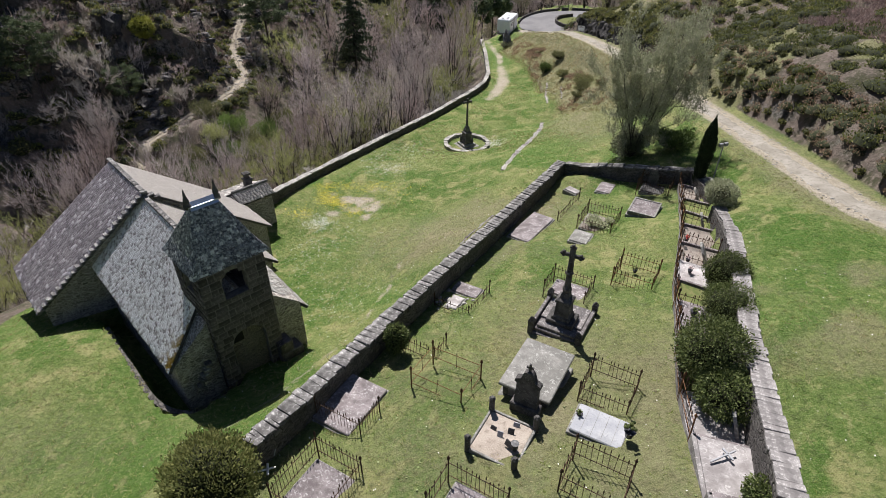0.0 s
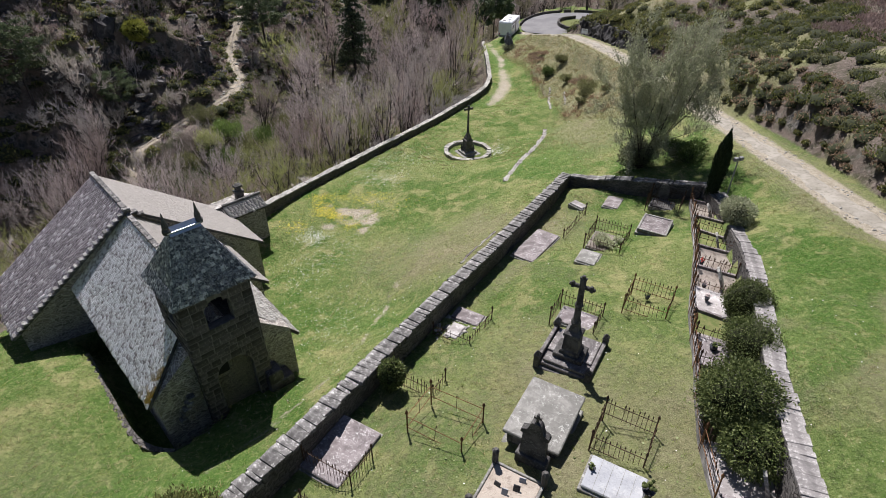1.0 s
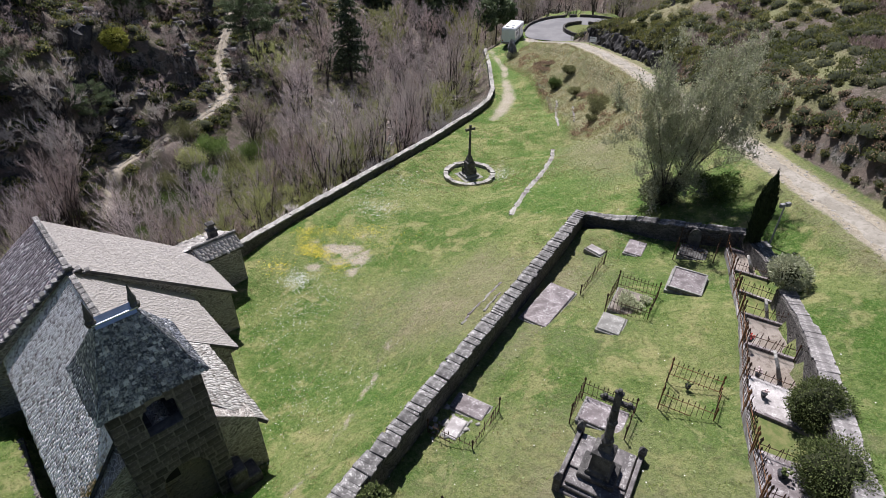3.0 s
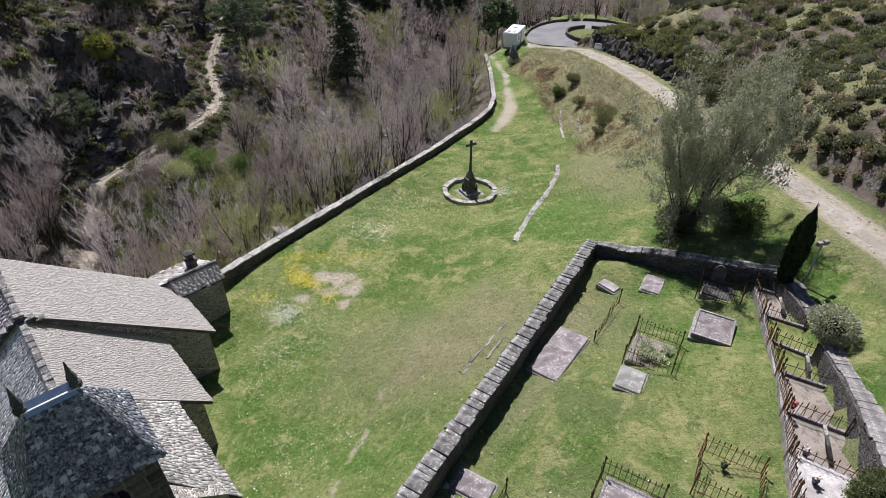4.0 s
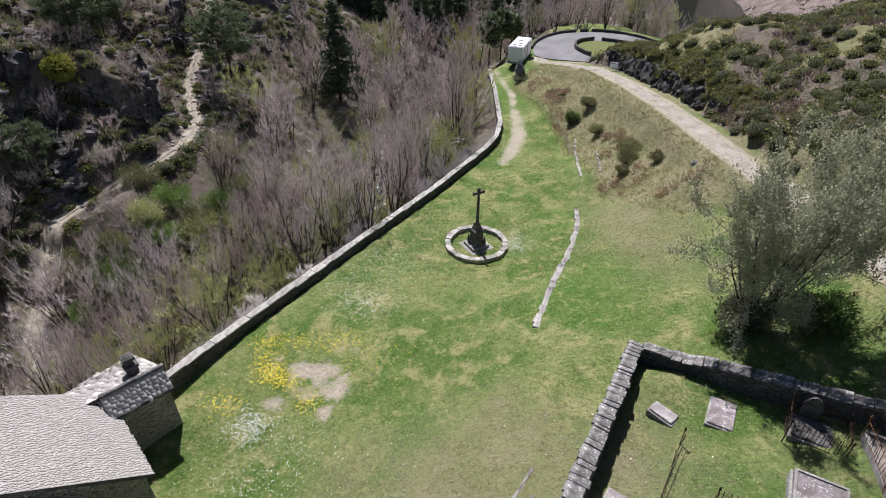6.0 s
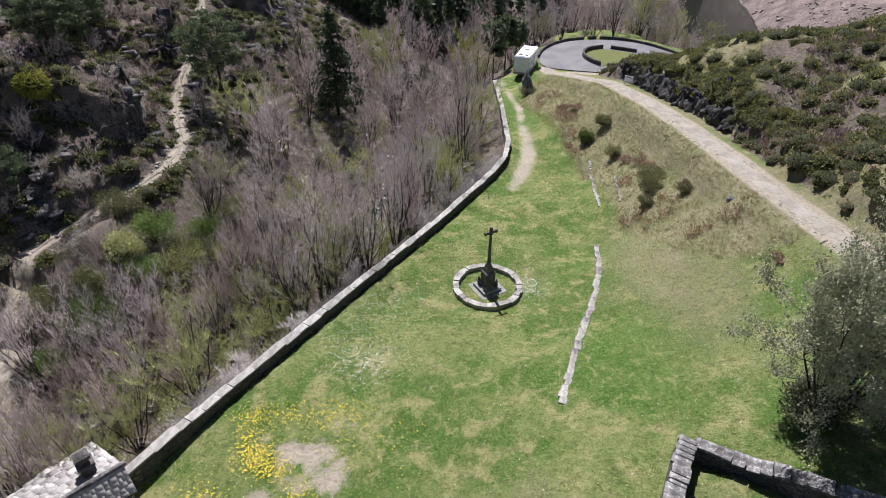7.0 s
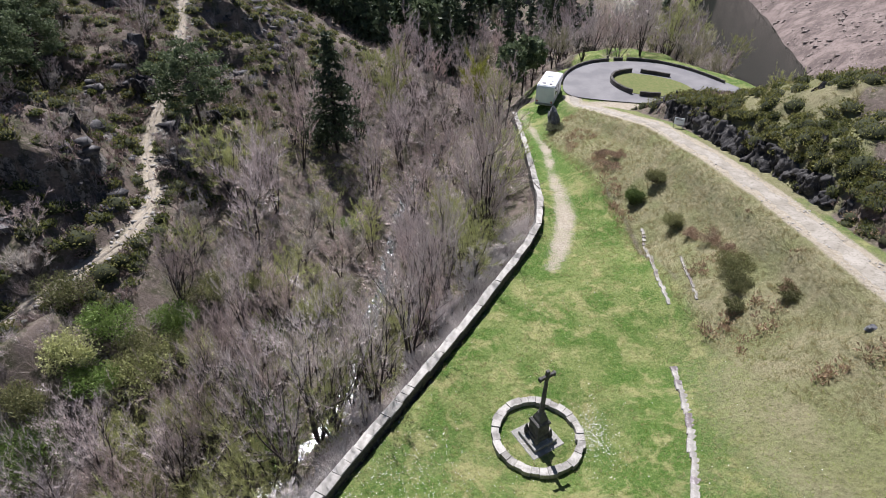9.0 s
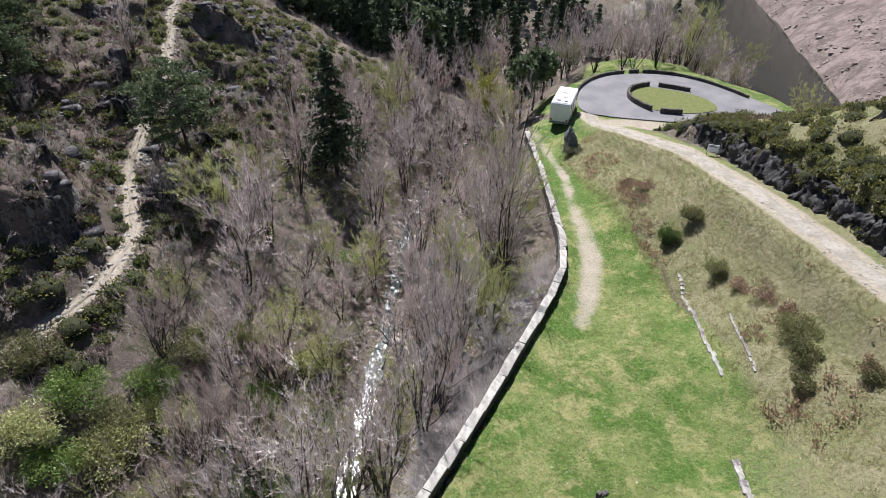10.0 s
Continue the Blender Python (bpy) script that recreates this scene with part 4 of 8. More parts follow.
wall_east = wall_run("wall_east", finely(YARD_EAST, 1.0), 0.32, 0.7, M_WALL, "stone retaining wall behind the grave row")
wall_stub = wall_run("wall_corner", finely(YARD_STUB, 0.7), 0.25, 0.5, M_WALL, "broken corner of the cemetery wall")
wall_valley = wall_run("wall_valley", finely(VALLEY_WALL, 1.2), 0.24, 0.6, M_WALL, "long low stone parapet above the gorge")


wall_ditch = wall_run("wall_ditch", [(x, y, z - 0.1) for x, y, z in finely(DITCH_EDGE, 0.5)], 0.12, 1.4, M_WALL, "low retaining edge of the ditch beside the nave")


# ---- chapel ----
# local axes: x along the tower's front, y into the nave
chapel = thing("chapel", "small stone chapel with slab roofs and a square bell tower", "chapel")
CH = pose(-9.84, 17.83, 0, 0, 0, 43.26)
chapel.matrix_basis = CH


def section_y(section, y0, y1):
    """A section in x, z drawn out along y."""
    bm = bmesh.new()
    a = [bm.verts.new((x, y0, z)) for x, z in section]
    b = [bm.verts.new((x, y1, z)) for x, z in section]
    n = len(section)
    bm.faces.new(a), bm.faces.new(b[::-1])
    for i in range(n):
        bm.faces.new((a[(i + 1) % n], a[i], b[i], b[(i + 1) % n]))
    bmesh.ops.recalc_face_normals(bm, faces=bm.faces)
    return bm


part("nave_wall", section_y([(-1.8, -6), (4.35, -6), (4.35, -0.86), (1.42, 1.68), (-1.8, -0.95)], 0.45, 10.7), M_CHAPEL, chapel)
part("aisle_wall", section_y([(4.3, -6.5), (5.55, -6.5), (5.55, -1.85), (4.3, -0.9)], 5.7, 10.7), M_CHAPEL, chapel)
part("transept_wall", section_y([(-4.85, -7), (7.8, -7), (7.8, -2.75), (1.42, 2.02), (-4.85, -2.25)], 10.65, 15.6), M_CHAPEL, chapel, "rubble gable rising over the nave roof")


def arched_panel(bm, span, z0, z1, hole, sill, spring, thick, place):
    """An upright panel of that span with a round-headed opening through it; place maps (along, through, z) to local points."""
    a, b = hole
    mid, r = (a + b) / 2, (b - a) / 2
    steps = [a + (b - a) * i / 10 for i in range(11)]
    top = [spring + math.sqrt(max(0.0, r * r - (s - mid) ** 2)) * 0.8 for s in steps]

    def quad(p):
        bm.faces.new([bm.verts.new(place(*q)) for q in p])
    for t in (0, thick):
        quad([(0, t, z0), (a, t, z0), (a, t, z1), (0, t, z1)])
        quad([(b, t, z0), (span, t, z0), (span, t, z1), (b, t, z1)])
        quad([(a, t, z0), (b, t, z0), (b, t, sill), (a, t, sill)])
        for i in range(10):
            quad([(steps[i], t, top[i]), (steps[i + 1], t, top[i + 1]), (steps[i + 1], t, z1), (steps[i], t, z1)])
    quad([(a, 0, sill), (b, 0, sill), (b, thick, sill), (a, thick, sill)])
    quad([(a, 0, sill), (a, thick, sill), (a, thick, top[0]), (a, 0, top[0])])
    quad([(b, 0, sill), (b, thick, sill), (b, thick, top[-1]), (b, 0, top[-1])])
    for i in range(10):
        quad([(steps[i], 0, top[i]), (steps[i], thick, top[i]), (steps[i + 1], thick, top[i + 1]), (steps[i + 1], 0, top[i + 1])])
    quad([(0, 0, z0), (0, thick, z0), (0, thick, z1), (0, 0, z1)])
    quad([(span, 0, z0), (span, thick, z0), (span, thick, z1), (span, 0, z1)])


TW, TD, TTOP = 2.9, 2.7, 3.32
BELL = (0.88, 1.96, 1.5, 2.4)
bm = bmesh.new()
box(bm, 0, TW, 0.5, TD, -6, 1.35)
arched_panel(bm, TW, -6, 1.35, (0.62, 2.22), -5.9, -1.05, 0.5, lambda s, t, z: (s, t, z))
arched_panel(bm, TW, 1.35, TTOP, BELL[:2], BELL[2], BELL[3], 0.42, lambda s, t, z: (s, t, z))
arched_panel(bm, TW, 1.35, TTOP, (0.9, 2.0), 1.7, 2.45, 0.42, lambda s, t, z: (s, TD - t, z))
arched_panel(bm, TD - 0.84, 1.35, TTOP, (0.45, 1.4), 1.65, 2.4, 0.42, lambda s, t, z: (t, 0.42 + s, z))
box(bm, TW - 0.42, TW, 0.42, TD - 0.42, 1.35, TTOP)
bmesh.ops.recalc_face_normals(bm, faces=bm.faces)
tower = part("tower", bm, M_MORTAR, chapel, "square bell tower of dark blocks with pale joints")
infill = part("arch_infill", block(0.6, 2.24, 0.3, 0.49, -6, 0.1), M_INFILL, tower, "rubble filling of the walled-up arch")
part("small_window", block(0.74, 1.26, 0.26, 0.33, -1.18, -0.72), M_DARKHOLE, tower, "small dark window in the filled arch")
part("bell_floor", block(0.42, TW - 0.42, 0.42, TD - 0.42, 1.3, 1.42), M_DARKSTONE, tower)
for x0, x1, z1 in ((2.55, 3.25, -2.1), (2.6, 3.7, -2.7)):
    part("buttress_step", block(x0, x1, -0.42, 0.4, -5, z1, 0.05, 0.03), M_BLOCK, chapel)
for i in range(5):
    part("toothing_stone", block(-1.25 + 0.14 * i, -0.95 + 0.14 * i, 0.12, 0.46, -2.6 + 0.24 * i, -2.42 + 0.24 * i, 0.03, 0.02), M_COPE, chapel)


def slab_roof(name, eave_a, eave_b, ridge_b, ridge_a, width, course, material, parent, thick=0.05, label="", sag=0.0):
    """A roof plane of overlapping stone slabs over a deck, from eave to ridge."""
    ea, eb, rb, ra = (np.array(p, float) for p in (eave_a, eave_b, ridge_b, ridge_a))
    nrm = np.cross(eb - ea, ra - ea)
    nrm /= np.linalg.norm(nrm)
    turned_over = nrm[2] < 0
    if turned_over:
        nrm = -nrm
    slope = (np.linalg.norm(ra - ea) + np.linalg.norm(rb - eb)) / 2
    rows = max(2, int(round(slope / course)))
    V, F = [], []
    for r in range(rows):
        t0, t1 = r / rows, min(1.0, (r + 1.55) / rows)
        a0, b0 = ea + (ra - ea) * t0, eb + (rb - eb) * t0
        a1, b1 = ea + (ra - ea) * t1, eb + (rb - eb) * t1
        long = np.linalg.norm(b0 - a0)
        if long < 0.05:
            continue
        s = 0.0
        cuts = [0.0]
        while s < long:
            s += width * random.uniform(0.55, 1.45)
            cuts.append(min(1.0, s / long))
        for c0, c1 in zip(cuts[:-1], cuts[1:]):
            lift = random.uniform(0.6, 1.35) * thick
            low = random.uniform(-0.45, 0.25) * course * (ra - ea) / slope
            dip = -sag * math.sin(math.pi * (c0 + c1) / 2) * nrm
            g = 0.006 / long
            p = [a0 + (b0 - a0) * (c0 + g) + low, a0 + (b0 - a0) * (c1 - g) + low, a1 + (b1 - a1) * (c1 - g), a1 + (b1 - a1) * (c0 + g)]
            top = [p[0] + nrm * lift * 1.6, p[1] + nrm * lift * random.uniform(1.3, 1.8), p[2] + nrm * lift * 0.5, p[3] + nrm * lift * 0.5]
            k = len(V)
            V.extend([q + dip for q in top] + [p[0] + dip, p[1] + dip, p[2] + dip, p[3] + dip])
            F.extend([(k, k + 1, k + 2, k + 3), (k, k + 4, k + 5, k + 1), (k + 1, k + 5, k + 6, k + 2), (k + 3, k + 7, k + 4, k)])
    if turned_over:
        F = [f[::-1] for f in F]
    ob = under(soup(name, V, F, material), parent)
    deck = bmesh.new()
    u = [deck.verts.new(tuple(p - nrm * 0.02)) for p in (ea, eb, rb, ra)]
    d = [deck.verts.new(tuple(p - nrm * 0.14)) for p in (ea, eb, rb, ra)]
    deck.faces.new(u), deck.faces.new(d[::-1])
    for i in range(4):
        j = (i + 1) % 4
        deck.faces.new((u[i], d[i], d[j], u[j]))
    bmesh.ops.recalc_face_normals(deck, faces=deck.faces)
    part("roof_deck", deck, M_DARKSTONE, parent)
    return tagged(ob, label, kind="stuff")


M_ROOF_COARSE = make_roof("coarse_roof_slabs", (0.22, 0.205, 0.195), (0.36, 0.34, 0.325), (0.55, 0.53, 0.51), 0.5, None, 0.7)
M_ROOF_ANNEX = make_roof("annex_roof_slabs", (0.2, 0.175, 0.16), (0.4, 0.38, 0.36), (0.62, 0.6, 0.58), 0.6, None, 0.5)
RX = 1.42
# West slopes are lightened in colour because the sun only grazes them.
slab_roof("nave_roof", (-2.15, 0.3, -1.02), (-2.15, 10.75, -0.98), (RX, 10.75, 1.96), (RX, 2.2, 1.93), 0.14, 0.11, M_ROOF, chapel, 0.0035, "lichened slab roof lightened for weak sun, ochre moss at its edge", 0.0)
slab_roof("nave_roof", (5.9, 5.5, -1.9), (5.9, 10.68, -1.95), (RX, 10.68, 1.96), (RX, 5.5, 1.94), 0.12, 0.095, M_ROOF_PALE, chapel, 0.003, "pale stone slab roof over the nave and aisle", 0.0)
slab_roof("nave_roof", (4.68, 0.3, -1.26), (4.68, 5.5, -0.9), (RX, 5.5, 1.93), (RX, 2.0, 1.93), 0.15, 0.125, M_ROOF_ANNEX, chapel, 0.01, "pale stone slab roof behind the tower", 0.0)
slab_roof("transept_roof", (-5.25, 10.35, -2.3), (-5.25, 15.85, -2.35), (RX, 15.85, 2.2), (RX, 10.35, 2.28), 0.2, 0.16, M_ROOF_TILE, chapel, 0.004, "brown-grey tiled transept roof with pale lichen", 0.0)
slab_roof("transept_roof", (8.1, 10.45, -2.78), (8.1, 15.85, -2.8), (RX, 15.85, 2.2), (RX, 10.45, 2.28), 0.12, 0.095, M_ROOF_PALE, chapel, 0.003, "pale stone slab transept roof", 0.0)
# ridge and verge stones
for s_ in np.arange(0.0, 1.0, 0.045):
    # dark stones along the raised front verge of the transept
    for x_end, z_end in ((-5.1, -2.2), (8.0, -2.66)):
        x, z = RX + (x_end - RX) * s_, 2.3 + (z_end - 2.3) * s_
        part("verge_stone", block(x - 0.16, x + 0.16, 10.3, 10.62, z - 0.06, z + random.uniform(0.0, 0.04), 0.02, 0.03), M_COPE, chapel) if x_end < 0 or s_ < 0.12 else None
for y in np.arange(2.6, 15.8, 0.42):
    z = 1.99 if y < 10.4 else 2.27
    part("ridge_stone", block(RX - 0.13, RX + 0.13, y, y + 0.4, z - 0.06, z + 0.07 + random.uniform(-0.02, 0.03), 0.03, 0.015), M_COPE, chapel)

# tower roof: steep hips with a flared foot and a short zinc-capped ridge
RIDGE = ((0.92, 1.4, 5.55), (1.98, 1.4, 5.55))
out, brk = 0.24, 0.1
foot = [(-out, -out, 3.2), (TW + out, -out, 3.2), (TW + out, TD + out, 3.2), (-out, TD + out, 3.2)]
mid = [(brk, brk, 3.72), (TW - brk, brk, 3.72), (TW - brk, TD - brk, 3.72), (brk, TD - brk, 3.72)]
tops = [(RIDGE[0], RIDGE[1]), (RIDGE[1], RIDGE[1]), (RIDGE[1], RIDGE[0]), (RIDGE[0], RIDGE[0])]
for i in range(4):
    j = (i + 1) % 4
    slab_roof("tower_roof", foot[i], foot[j], mid[j], mid[i], 0.15, 0.11, M_SLATE, chapel, 0.009, "flared foot of the slate tower roof")
    slab_roof("tower_roof", mid[i], mid[j], tops[i][1], tops[i][0], 0.15, 0.11, M_SLATE, chapel, 0.008, "steep slate roof of the bell tower")
bm = bmesh.new()
prism(bm, [(0.8, 1.22), (2.1, 1.22), (2.1, 1.58), (0.8, 1.58)], 5.46, 5.5)
for s in (-1, 1):
    v = [bm.verts.new(p) for p in ((0.86, 1.4, 5.66), (2.04, 1.4, 5.66), (2.04, 1.4 + s * 0.24, 5.36), (0.86, 1.4 + s * 0.24, 5.36))]
    bm.faces.new(v if s > 0 else v[::-1])
part("ridge_cap", bm, M_ZINC, chapel, "bluish zinc ridge capping")
for x in (0.84, 2.06):
    part("finial", turned(bmesh.new(), [(0.16, 5.42), (0.17, 5.56), (0.11, 5.64), (0.13, 5.74), (0.07, 5.95), (0.012, 6.3)], 8, x, 1.4), M_DARKSTONE, chapel, "pointed dark finial")

# sacristy with a stone lantern on its gable
sacristy = part("sacristy_wall", section_y([(14.15, -7), (15.95, -7), (15.95, -2.9), (15.05, -2.22), (14.15, -2.66)], 7.6, 10.15), M_CHAPEL, chapel)
sacristy.data.transform(Matrix(((0, 1, 0, 0), (1, 0, 0, 0), (0, 0, 1, 0), (0, 0, 0, 1))))
sacristy.data.flip_normals()
bm = bmesh.new()
prism(bm, [(6.0, 15.6), (9.9, 15.6), (9.6, 17.6), (6.1, 17.2)], -9, -3.25)
part("apse_wall", bm, M_CHAPEL, chapel)
slab_roof("sacristy_roof", (7.7, 13.98, -2.62), (10.32, 13.98, -2.6), (10.32, 15.05, -2.12), (7.7, 15.05, -2.14), 0.22, 0.2, M_ROOF_PALE, chapel, 0.02, "coarse slab roof of the sacristy")
slab_roof("sacristy_roof", (5.9, 17.4, -3.2), (9.8, 17.9, -3.2), (10.32, 15.05, -2.12), (7.2, 15.05, -2.14), 0.4, 0.34, M_ROOF_COARSE, chapel, 0.07, "coarse slab roof of the sacristy")
part("ridge_roll", rod(bmesh.new(), (7.7, 15.05, -2.08), (10.4, 15.05, -2.05), 0.11, 0.11, 8), M_COPE, chapel, "rounded stone ridge roll")
part("chimney", turned(bmesh.new(), [(0.34, -3.4), (0.34, -1.95), (0.42, -1.9), (0.42, -1.78), (0.22, -1.74), (0.2, -1.55), (0.36, -1.5), (0.34, -1.38), (0.1, -1.3)], 4, 9.3, 15.85), M_DARKSTONE, chapel, "squat dark stone chimney")


def tower_stones():
    """The dressed blocks of the tower's front and left side, one by one."""
    cache = {}
    z = -3.6
    row = 0
    while z < TTOP - 0.12:
        h = random.choice((0.24, 0.3, 0.34)) if z < 0.2 else random.choice((0.27, 0.33, 0.38))
        for face in (0, 1):
            span = TW if face == 0 else TD
            s = -0.02
            first = True
            while s < span - 0.05:
                w = random.choice((0.3, 0.38, 0.46, 0.56, 0.66)) * (0.75 if z < 0.2 else 1.0)
                if first and row % 2:
                    w *= 0.6
                first = False
                e = min(span + 0.02, s + w)
                mid, gap = z + h / 2, None
                if face == 0 and BELL[2] - 0.05 < mid < BELL[3] + 0.43:
                    r = 0.54 * math.sqrt(max(0.0, 1 - (max(0.0, mid - BELL[3]) / 0.43) ** 2))
                    gap = (1.42 - r, 1.42 + r)
                elif face == 0 and mid < -0.38:
                    r = 0.8 * math.sqrt(max(0.0, 1 - (max(0.0, mid + 1.05) / 0.66) ** 2))
                    gap = (1.42 - r, 1.42 + r)
                elif face == 1 and 1.6 < mid < 2.8:
                    gap = (0.87, 1.82)
                spans = [(s, e)] if not gap else [(s, min(e, gap[0])), (max(s, gap[1]), e)]
                for u, v in spans:
                    if v - u < 0.1:
                        continue
                    key = (round((v - u) * 20), round(h * 50))
                    wq, hq = key[0] / 20 - 0.045, key[1] / 50 - 0.045
                    if key not in cache:
                        me = bpy.data.meshes.new("stone")
                        b = block(-wq / 2, wq / 2, -0.014, 0.05, -hq / 2, hq / 2, 0.008, 0.008)
                        b.to_mesh(me)
                        b.free()
                        me.materials.append(M_BLOCK)
                        cache[key] = me
                    ob = under(new("stone", cache[key]), tower)
                    c = (u + v) / 2
                    ob.matrix_basis = pose(c, 0, z + h / 2) if face == 0 else pose(0, c, z + h / 2, 0, 0, 90)
                s = e
        z += h
        row += 1


# ---- calvary cross on the meadow ----
def calvary():
    t = thing("calvary_cross", "tall dark stone wayside cross on a stepped plinth", "cross")
    part("step", block(-0.95, 0.95, -0.95, 0.95, -0.25, 0.16, 0.03), M_TOMB_GREY, t, "pale lower step")
    part("step", block(-0.68, 0.68, -0.68, 0.68, 0.16, 0.36, 0.03), M_TOMB_GREY, t, "pale upper step")
    part("plinth", block(-0.42, 0.42, -0.42, 0.42, 0.36, 0.62, 0.04), M_DARKSTONE, t)
    part("pedestal", turned(bmesh.new(), [(0.5, 0.62), (0.47, 1.35), (0.55, 1.4), (0.52, 1.5), (0.38, 1.58), (0.34, 1.75), (0.26, 1.9), (0.2, 2.1)], 4), M_DARKSTONE, t)
    for i in range(4):
        a = radians(45 + 90 * i)
        part("scroll", turned(bmesh.new(), [(0.1, 0.4), (0.12, 0.62), (0.08, 0.8), (0.04, 1.0)], 6, 0.58 * math.cos(a), 0.58 * math.sin(a)), M_DARKSTONE, t)
    part("shaft", turned(bmesh.new(), [(0.15, 2.1), (0.12, 2.3), (0.1, 3.4), (0.085, 4.35)], 8), M_DARKSTONE, t)
    arms = bmesh.new()
    box(arms, -0.09, 0.09, -0.08, 0.08, 4.3, 4.88, 0.02)
    box(arms, -0.4, 0.4, -0.07, 0.07, 4.42, 4.6, 0.02)
    for sx in (-0.4, 0.4):
        box(arms, sx - 0.06, sx + 0.06, -0.09, 0.09, 4.4, 4.62, 0.02)
    part("cross_head", arms, M_DARKSTONE, t, "stone cross with short arms")
    return at(t, 2.35, 52.2, -6.85, 30)


calvary()


def ring_kerb():
    t = thing("ring_kerb", "low round kerb of pale stones round the cross", "kerb")
    n = 34
    for i in range(n):
        a0, a1 = 2 * math.pi * (i + 0.02) / n, 2 * math.pi * (i + 0.98) / n
        r0, r1 = 1.9 + random.uniform(-0.05, 0.05), 2.3 + random.uniform(-0.05, 0.05)
        ring = [(r * math.cos(a), r * math.sin(a)) for r, a in ((r0, a0), (r1, a0), (r1, (a0 + a1) / 2), (r1, a1), (r0, a1), (r0, (a0 + a1) / 2))]
        part("kerb_stone", prism(bmesh.new(), ring, -0.5, 0.28 + random.uniform(-0.035, 0.035)), M_KERB, t)
    return at(t, 2.35, 52.25, -6.72)


ring_kerb()


def stone_edging(line, label, w=0.22):
    t = thing("stone_edging", label, "kerb", "stone edgings in the grass")
    pts = smooth_line([(x, y, 0) for x, y in line], 0.36)
    t.location = (pts[0][0], pts[0][1], ground_z(pts[0][0], pts[0][1]))
    o = t.location
    for a, b in zip(pts[:-1], pts[1:]):
        c = (a + b) / 2
        ang = math.degrees(math.atan2(b[1] - a[1], b[0] - a[0]))
        ln = np.linalg.norm(b - a) * 0.5 * random.uniform(0.98, 1.15)
        ob = part("kerb_stone", block(-ln, ln, -w * random.uniform(0.7, 1.1), w * random.uniform(0.7, 1.1), -0.25, random.uniform(0.03, 0.08), 0.02, 0.03), M_TOMB if random.random() < 0.25 else M_KERB, t)
        ob.matrix_basis = pose(c[0] - o.x + random.uniform(-0.05, 0.05), c[1] - o.y, ground_z(c[0], c[1]) - o.z, 0, 0, ang + random.uniform(-6, 6))
    return t


stone_edging([(10.4, 56.4), (10.1, 54.5), (9.5, 52.1), (8.75, 50), (8.0, 47.8), (6.8, 45.2), (5.65, 42.4), (4.65, 39.7)], "pale line of flat stones edging the old path", 0.2)
stone_edging([(13.4, 71.8), (12.7, 68), (12.1, 65), (11.7, 61.3)], "weathered stone edging at the foot of the bank", 0.14)
stone_edging([(14.0, 66.0), (13.6, 63.5), (13.2, 61)], "broken stone edging half sunk in dry grass", 0.1)
stone_edging([(1.0, 27.3), (1.8, 28.6), (2.5, 29.6), (3.2, 30.6)], "pale line of stones almost buried in the meadow", 0.06)
stone_edging([(2.1, 28.0), (2.6, 28.8), (3.0, 29.4)], "short line of stones almost buried in the meadow", 0.05)


# ---- graves ----
YAW = -30


def flat_tomb(w, l, h, material, label, frame=False):
    t = thing("grave_slab", label, "grave", "graves in the cemetery")
    part("plinth", block(-w / 2 - 0.07, w / 2 + 0.07, -l / 2 - 0.07, l / 2 + 0.07, -0.5, h * 0.45, 0.02), M_TOMB_GREY, t)
    part("slab", block(-w / 2, w / 2, -l / 2, l / 2, h * 0.45, h, 0.03), material, t)
    if frame:
        for x0, x1, y0, y1 in ((-w / 2, w / 2, -l / 2, -l / 2 + 0.09), (-w / 2, w / 2, l / 2 - 0.09, l / 2), (-w / 2, -w / 2 + 0.09, -l / 2 + 0.09, l / 2 - 0.09), (w / 2 - 0.09, w / 2, -l / 2 + 0.09, l / 2 - 0.09)):
            part("border", block(x0, x1, y0, y1, h, h + 0.05, 0.01), M_TOMB_GREY, t)
    return t


BAR = {}


def bar_mesh(h, r, tip):
    key = (round(h, 2), r, tip)
    if key not in BAR:
        bm = bmesh.new()
        rod(bm, (0, 0, 0.04), (0, 0, h), r, r, 5)
        if tip:
            turned(bm, [(r * 2.2, h), (r * 2.4, h + 0.03), (0.002, h + 0.13)], 5)
        me = bpy.data.meshes.new("bar")
        bm.to_mesh(me)
        bm.free()
        BAR[key] = me
    return BAR[key]


